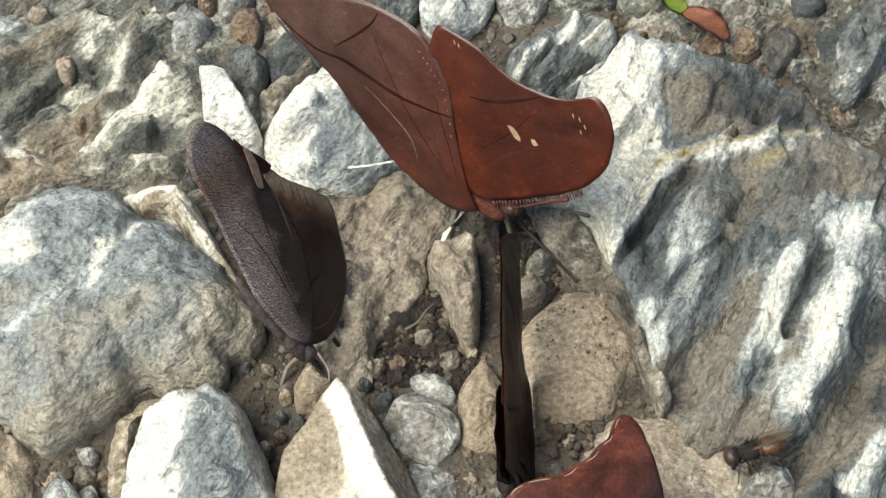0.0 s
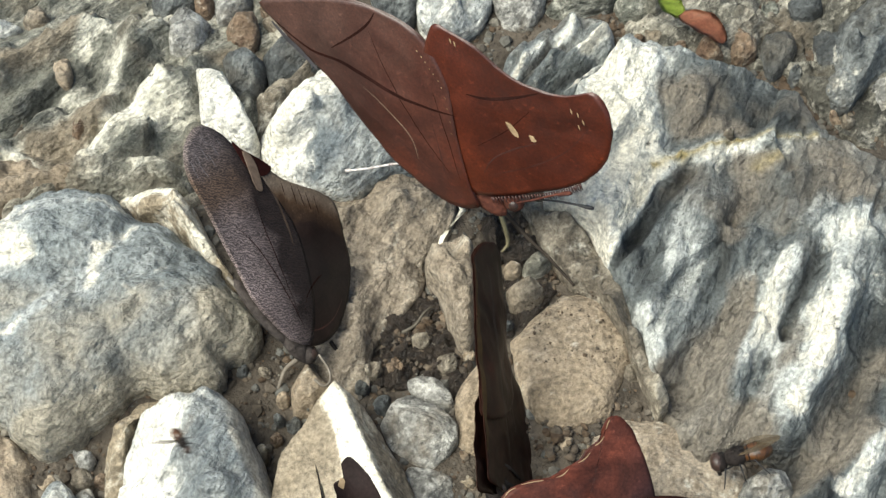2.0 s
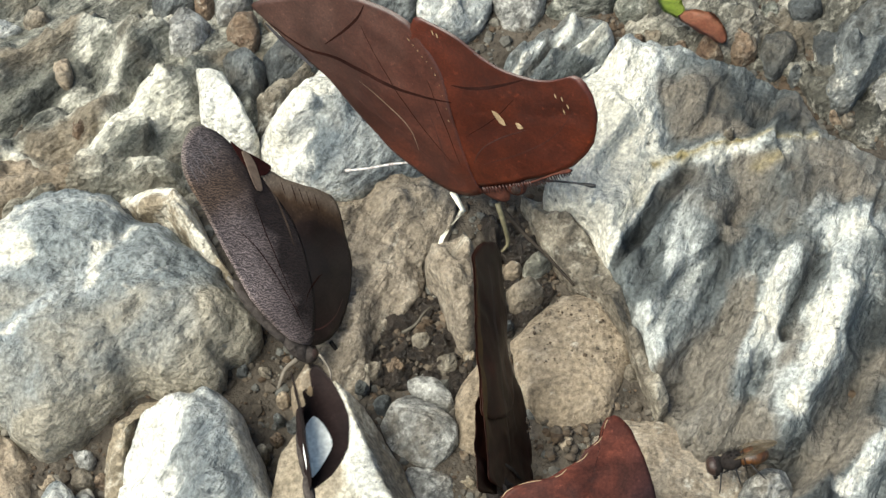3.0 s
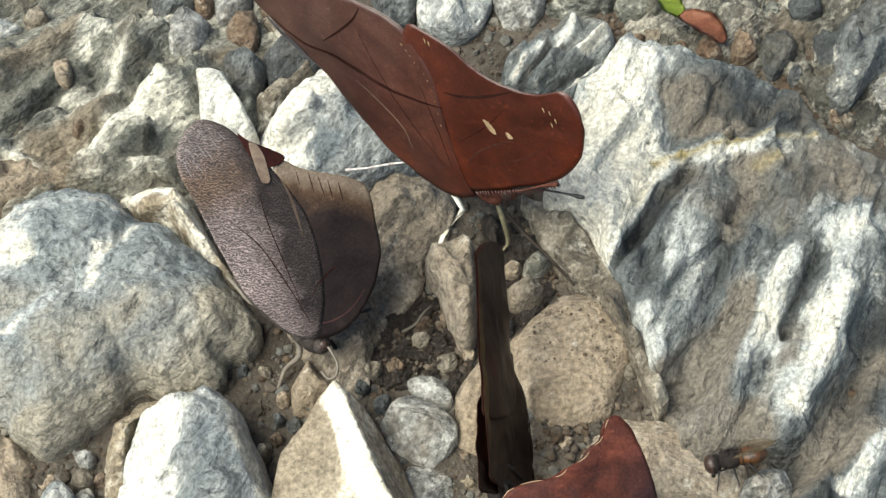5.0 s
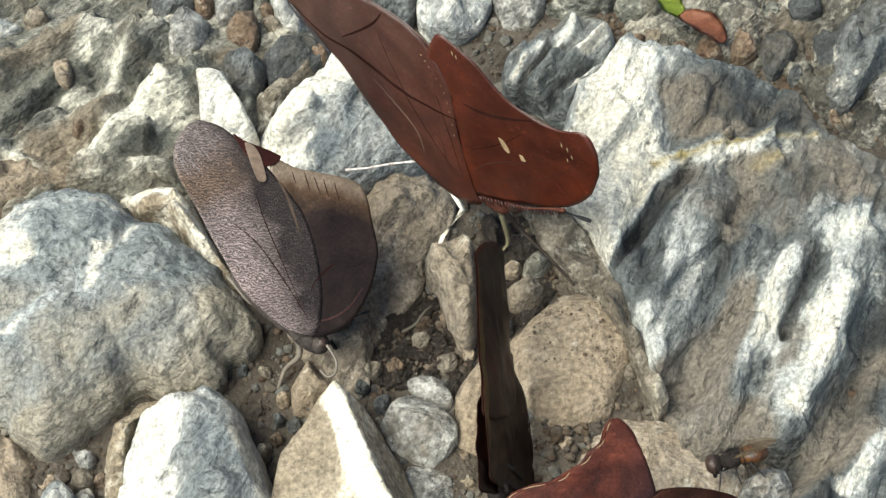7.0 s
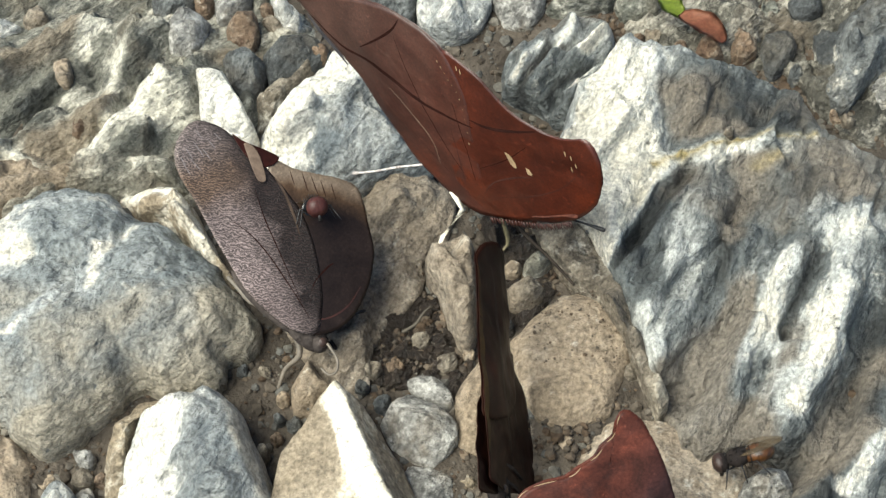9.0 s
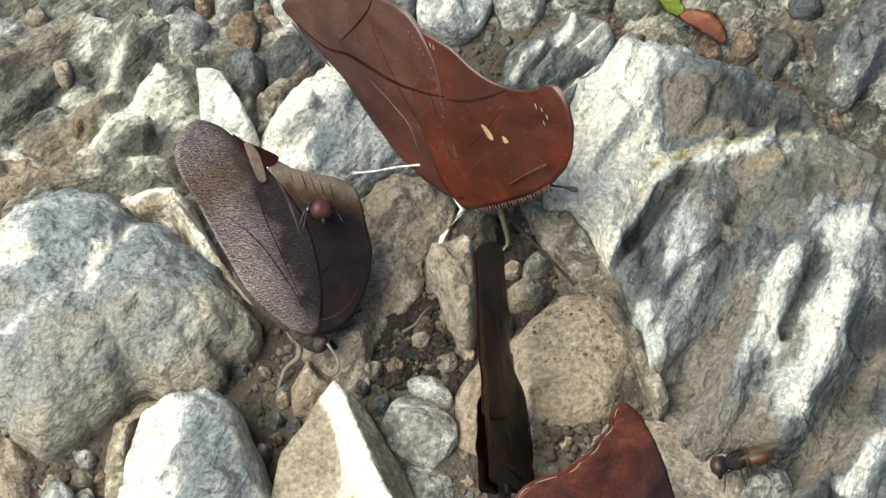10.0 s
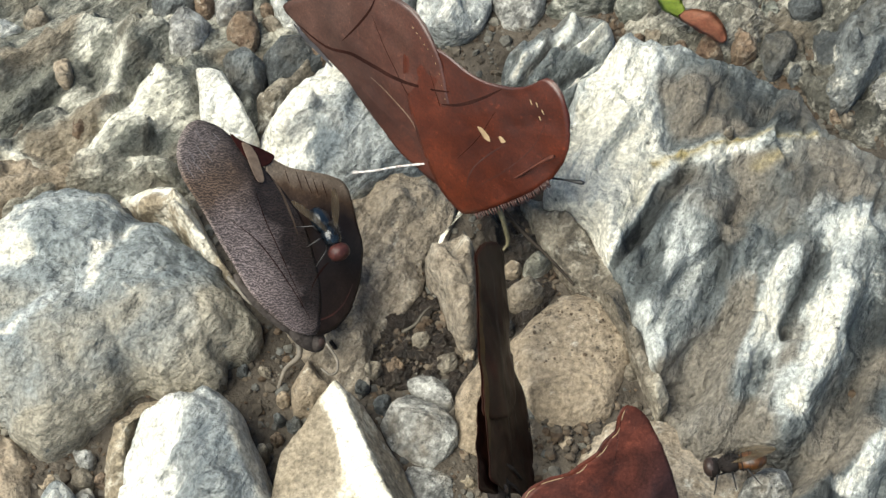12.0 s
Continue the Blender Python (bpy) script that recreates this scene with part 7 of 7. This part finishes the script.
    walk(flutter_wings[1], [(0, pose(0, 0, 0, 18.6, 0, 0)), (0.3, pose(0, 0, 0, 9.3, 0, 0)), (0.5, pose(0, 0, 0, 46.5, 0, 0)), (0.7, pose(0, 0, 0, 18.6, 0, 0)), (0.9, pose(0, 0, 0, 49.6, 0, 0)), (1.3, pose(0, 0, 0, 60, 0, 0)), (1.5, pose(0, 0, 0, 70, 0, 0)), (1.7, pose(0, 0, 0, 15.5, 0, 0)), (2, pose(0, 0, 0, 56, 0, 0)), (2.2, pose(0, 0, 0, 58, 0, 0)), (2.5, pose(0, 0, 0, 26.04, 0, 0)), (2.6, pose(0, 0, 0, 74, 0, 0)), (2.7, pose(0, 0, 0, 27.9, 0, 0)), (2.8, pose(0, 0, 0, 19.84, 0, 0)), (2.9, pose(0, 0, 0, 70, 0, 0)), (3, pose(0, 0, 0, 64, 0, 0)), (3.1, pose(0, 0, 0, 22.32, 0, 0)), (3.2, pose(0, 0, 0, 19.84, 0, 0)), (3.4, pose(0, 0, 0, 46.5, 0, 0)), (3.6, pose(0, 0, 0, 18.6, 0, 0)), (3.8, pose(0, 0, 0, 46.5, 0, 0)), (4.1, pose(0, 0, 0, 24.8, 0, 0)), (12, pose(0, 0, 0, 37.2, 0, 0))])
    walk(pale_root, [(0, pose(0.09823, 0.03061, 0.04000, -22.37, 6.05, -122.01)), (6.9, pose(0.09823, 0.03061, 0.04000, -22.37, 6.05, -122.01)), (7.1, pose(0.05134, -0.00765, 0.04000, -22.37, 6.05, -122.01)), (7.2, pose(0.04141, -0.01676, 0.04000, -22.37, 6.05, -122.01)), (7.35, pose(0.03210, -0.03125, 0.04200, -22.37, 6.05, -122.01)), (7.6, pose(0.03304, -0.05737, 0.04500, -22.37, 6.05, -122.01)), (7.9, pose(0.03983, -0.08569, 0.05000, -22.37, 6.05, -122.01)), (12, pose(0.03983, -0.08569, 0.05000, -22.37, 6.05, -122.01))])
    walk(banded_root, [(0, pose(0.27666, 0.91609, 0.00600, -5.00, 35.51, -116.87)), (11.2, pose(0.27666, 0.91609, 0.00600, -5.00, 35.51, -116.87)), (11.4, pose(0.04671, 0.08899, 0.05800, -5.00, 35.51, -116.87)), (11.5, pose(0.01659, -0.03936, 0.06000, -5.00, 35.51, -116.87)), (11.6, pose(-0.00225, -0.09470, 0.05800, -5.00, 35.51, -116.87)), (11.8, pose(-0.11426, -0.09330, 0.00600, -5.00, 35.51, -116.87)), (12, pose(-0.12926, -0.09330, 0.00600, -5.00, 35.51, -116.87))])
    walk(ground_fly, [(0, pose(0.03425, -0.03303, 0.00572, 29.84, 20.38, -169.71)), (0.5, pose(0.03397, -0.03295, 0.00572, 29.62, 20.56, -171.93)), (1, pose(0.03392, -0.03301, 0.00572, 29.77, 20.05, -169.89)), (1.5, pose(0.03340, -0.03309, 0.00572, 29.62, 20.56, -171.93)), (2, pose(0.03303, -0.03334, 0.00572, 29.84, 20.37, -169.72)), (2.5, pose(0.03286, -0.03355, 0.00572, 29.84, 20.38, -169.71)), (3, pose(0.03251, -0.03389, 0.00571, 29.61, 19.86, -171.11)), (5, pose(0.03232, -0.03378, 0.00571, 29.50, 19.93, -172.19)), (5.5, pose(0.03238, -0.03373, 0.00572, 29.67, 20.16, -170.97)), (6, pose(0.03239, -0.03371, 0.00571, 29.50, 19.93, -172.19)), (6.5, pose(0.03238, -0.03373, 0.00572, 29.67, 20.16, -170.97)), (7, pose(0.03249, -0.03373, 0.00572, 29.74, 20.48, -170.81)), (9, pose(0.03323, -0.03352, 0.00573, 29.80, 20.82, -170.64)), (9.5, pose(0.03319, -0.03362, 0.00572, 29.84, 20.39, -169.71)), (10, pose(0.03298, -0.03394, 0.00572, 29.68, 20.18, -170.95)), (10.5, pose(0.03281, -0.03406, 0.00572, 29.87, 19.99, -168.81)), (11, pose(0.03298, -0.03403, 0.00572, 29.78, 20.09, -169.87)), (11.5, pose(0.03267, -0.03415, 0.00571, 29.62, 19.88, -171.10)), (12, pose(0.03213, -0.03437, 0.00570, 28.87, 19.62, -176.66))])
    walk(wing_fly, [(0, pose(-0.07022, 0.00317, 0.01200, 0.00, -0.00, 0.00)), (7.3, pose(-0.07022, 0.00317, 0.01200, 0.00, -0.00, 0.00)), (8.1, pose(-0.01939, -0.00045, 0.04188, 25.16, 5.87, 2.75)), (8.6, pose(-0.01442, -0.00695, 0.01511, -10.50, -50, -62)), (9, pose(-0.01448, -0.00697, 0.01513, -10.50, -50, -64)), (9.5, pose(-0.01435, -0.00694, 0.01480, -13.09, -50, -66)), (10, pose(-0.01411, -0.00731, 0.01501, -14.58, -50, -64)), (10.5, pose(-0.01420, -0.00714, 0.01451, -17.29, -46, -58)), (10.8, pose(-0.01428, -0.00771, 0.01507, -18.11, -38, -46)), (11, pose(-0.01411, -0.00785, 0.01457, -15.32, -21, -38)), (11.2, pose(-0.01386, -0.00792, 0.01437, -12.73, 1.12, -34.53)), (11.5, pose(-0.01362, -0.00864, 0.01469, -15.93, 8.31, -39.40)), (11.7, pose(-0.01367, -0.00895, 0.01467, -18.28, 13.49, -45.67)), (12, pose(-0.01380, -0.00956, 0.01519, -27.65, 22.80, -59.71))])
    walk(small_fly, [(0, pose(-0.04780, 0.03212, 0.03000, 10.02, 5.71, -53.13)), (0.5, pose(-0.03327, -0.01882, 0.02800, 10.02, 5.71, -53.13)), (0.7, pose(-0.03088, -0.02656, 0.02600, 10.02, 5.71, -53.13)), (0.8, pose(-0.02980, -0.03012, 0.02500, 10.02, 5.71, -53.13)), (0.9, pose(-0.02911, -0.03132, 0.02500, 10.02, 5.71, -53.13)), (1.1, pose(-0.02955, -0.03401, 0.02400, 10.02, 5.71, -53.13)), (1.3, pose(-0.03067, -0.03621, 0.02400, 10.02, 5.71, -53.13)), (1.5, pose(-0.02134, -0.04070, 0.02400, 10.02, 5.71, -53.13)), (1.7, pose(-0.01972, -0.04256, 0.02400, 10.02, 5.71, -53.13)), (1.85, pose(-0.02107, -0.04286, 0.02400, 10.02, 5.71, -53.13)), (2, pose(-0.02544, -0.04008, 0.02400, 10.02, 5.71, -53.13)), (2.2, pose(-0.03178, -0.05154, 0.02600, 10.02, 5.71, -53.13)), (3, pose(-0.03261, -0.07100, 0.03000, 10.02, 5.71, -53.13)), (12, pose(-0.03261, -0.07100, 0.03000, 10.02, 5.71, -53.13))])


motions()
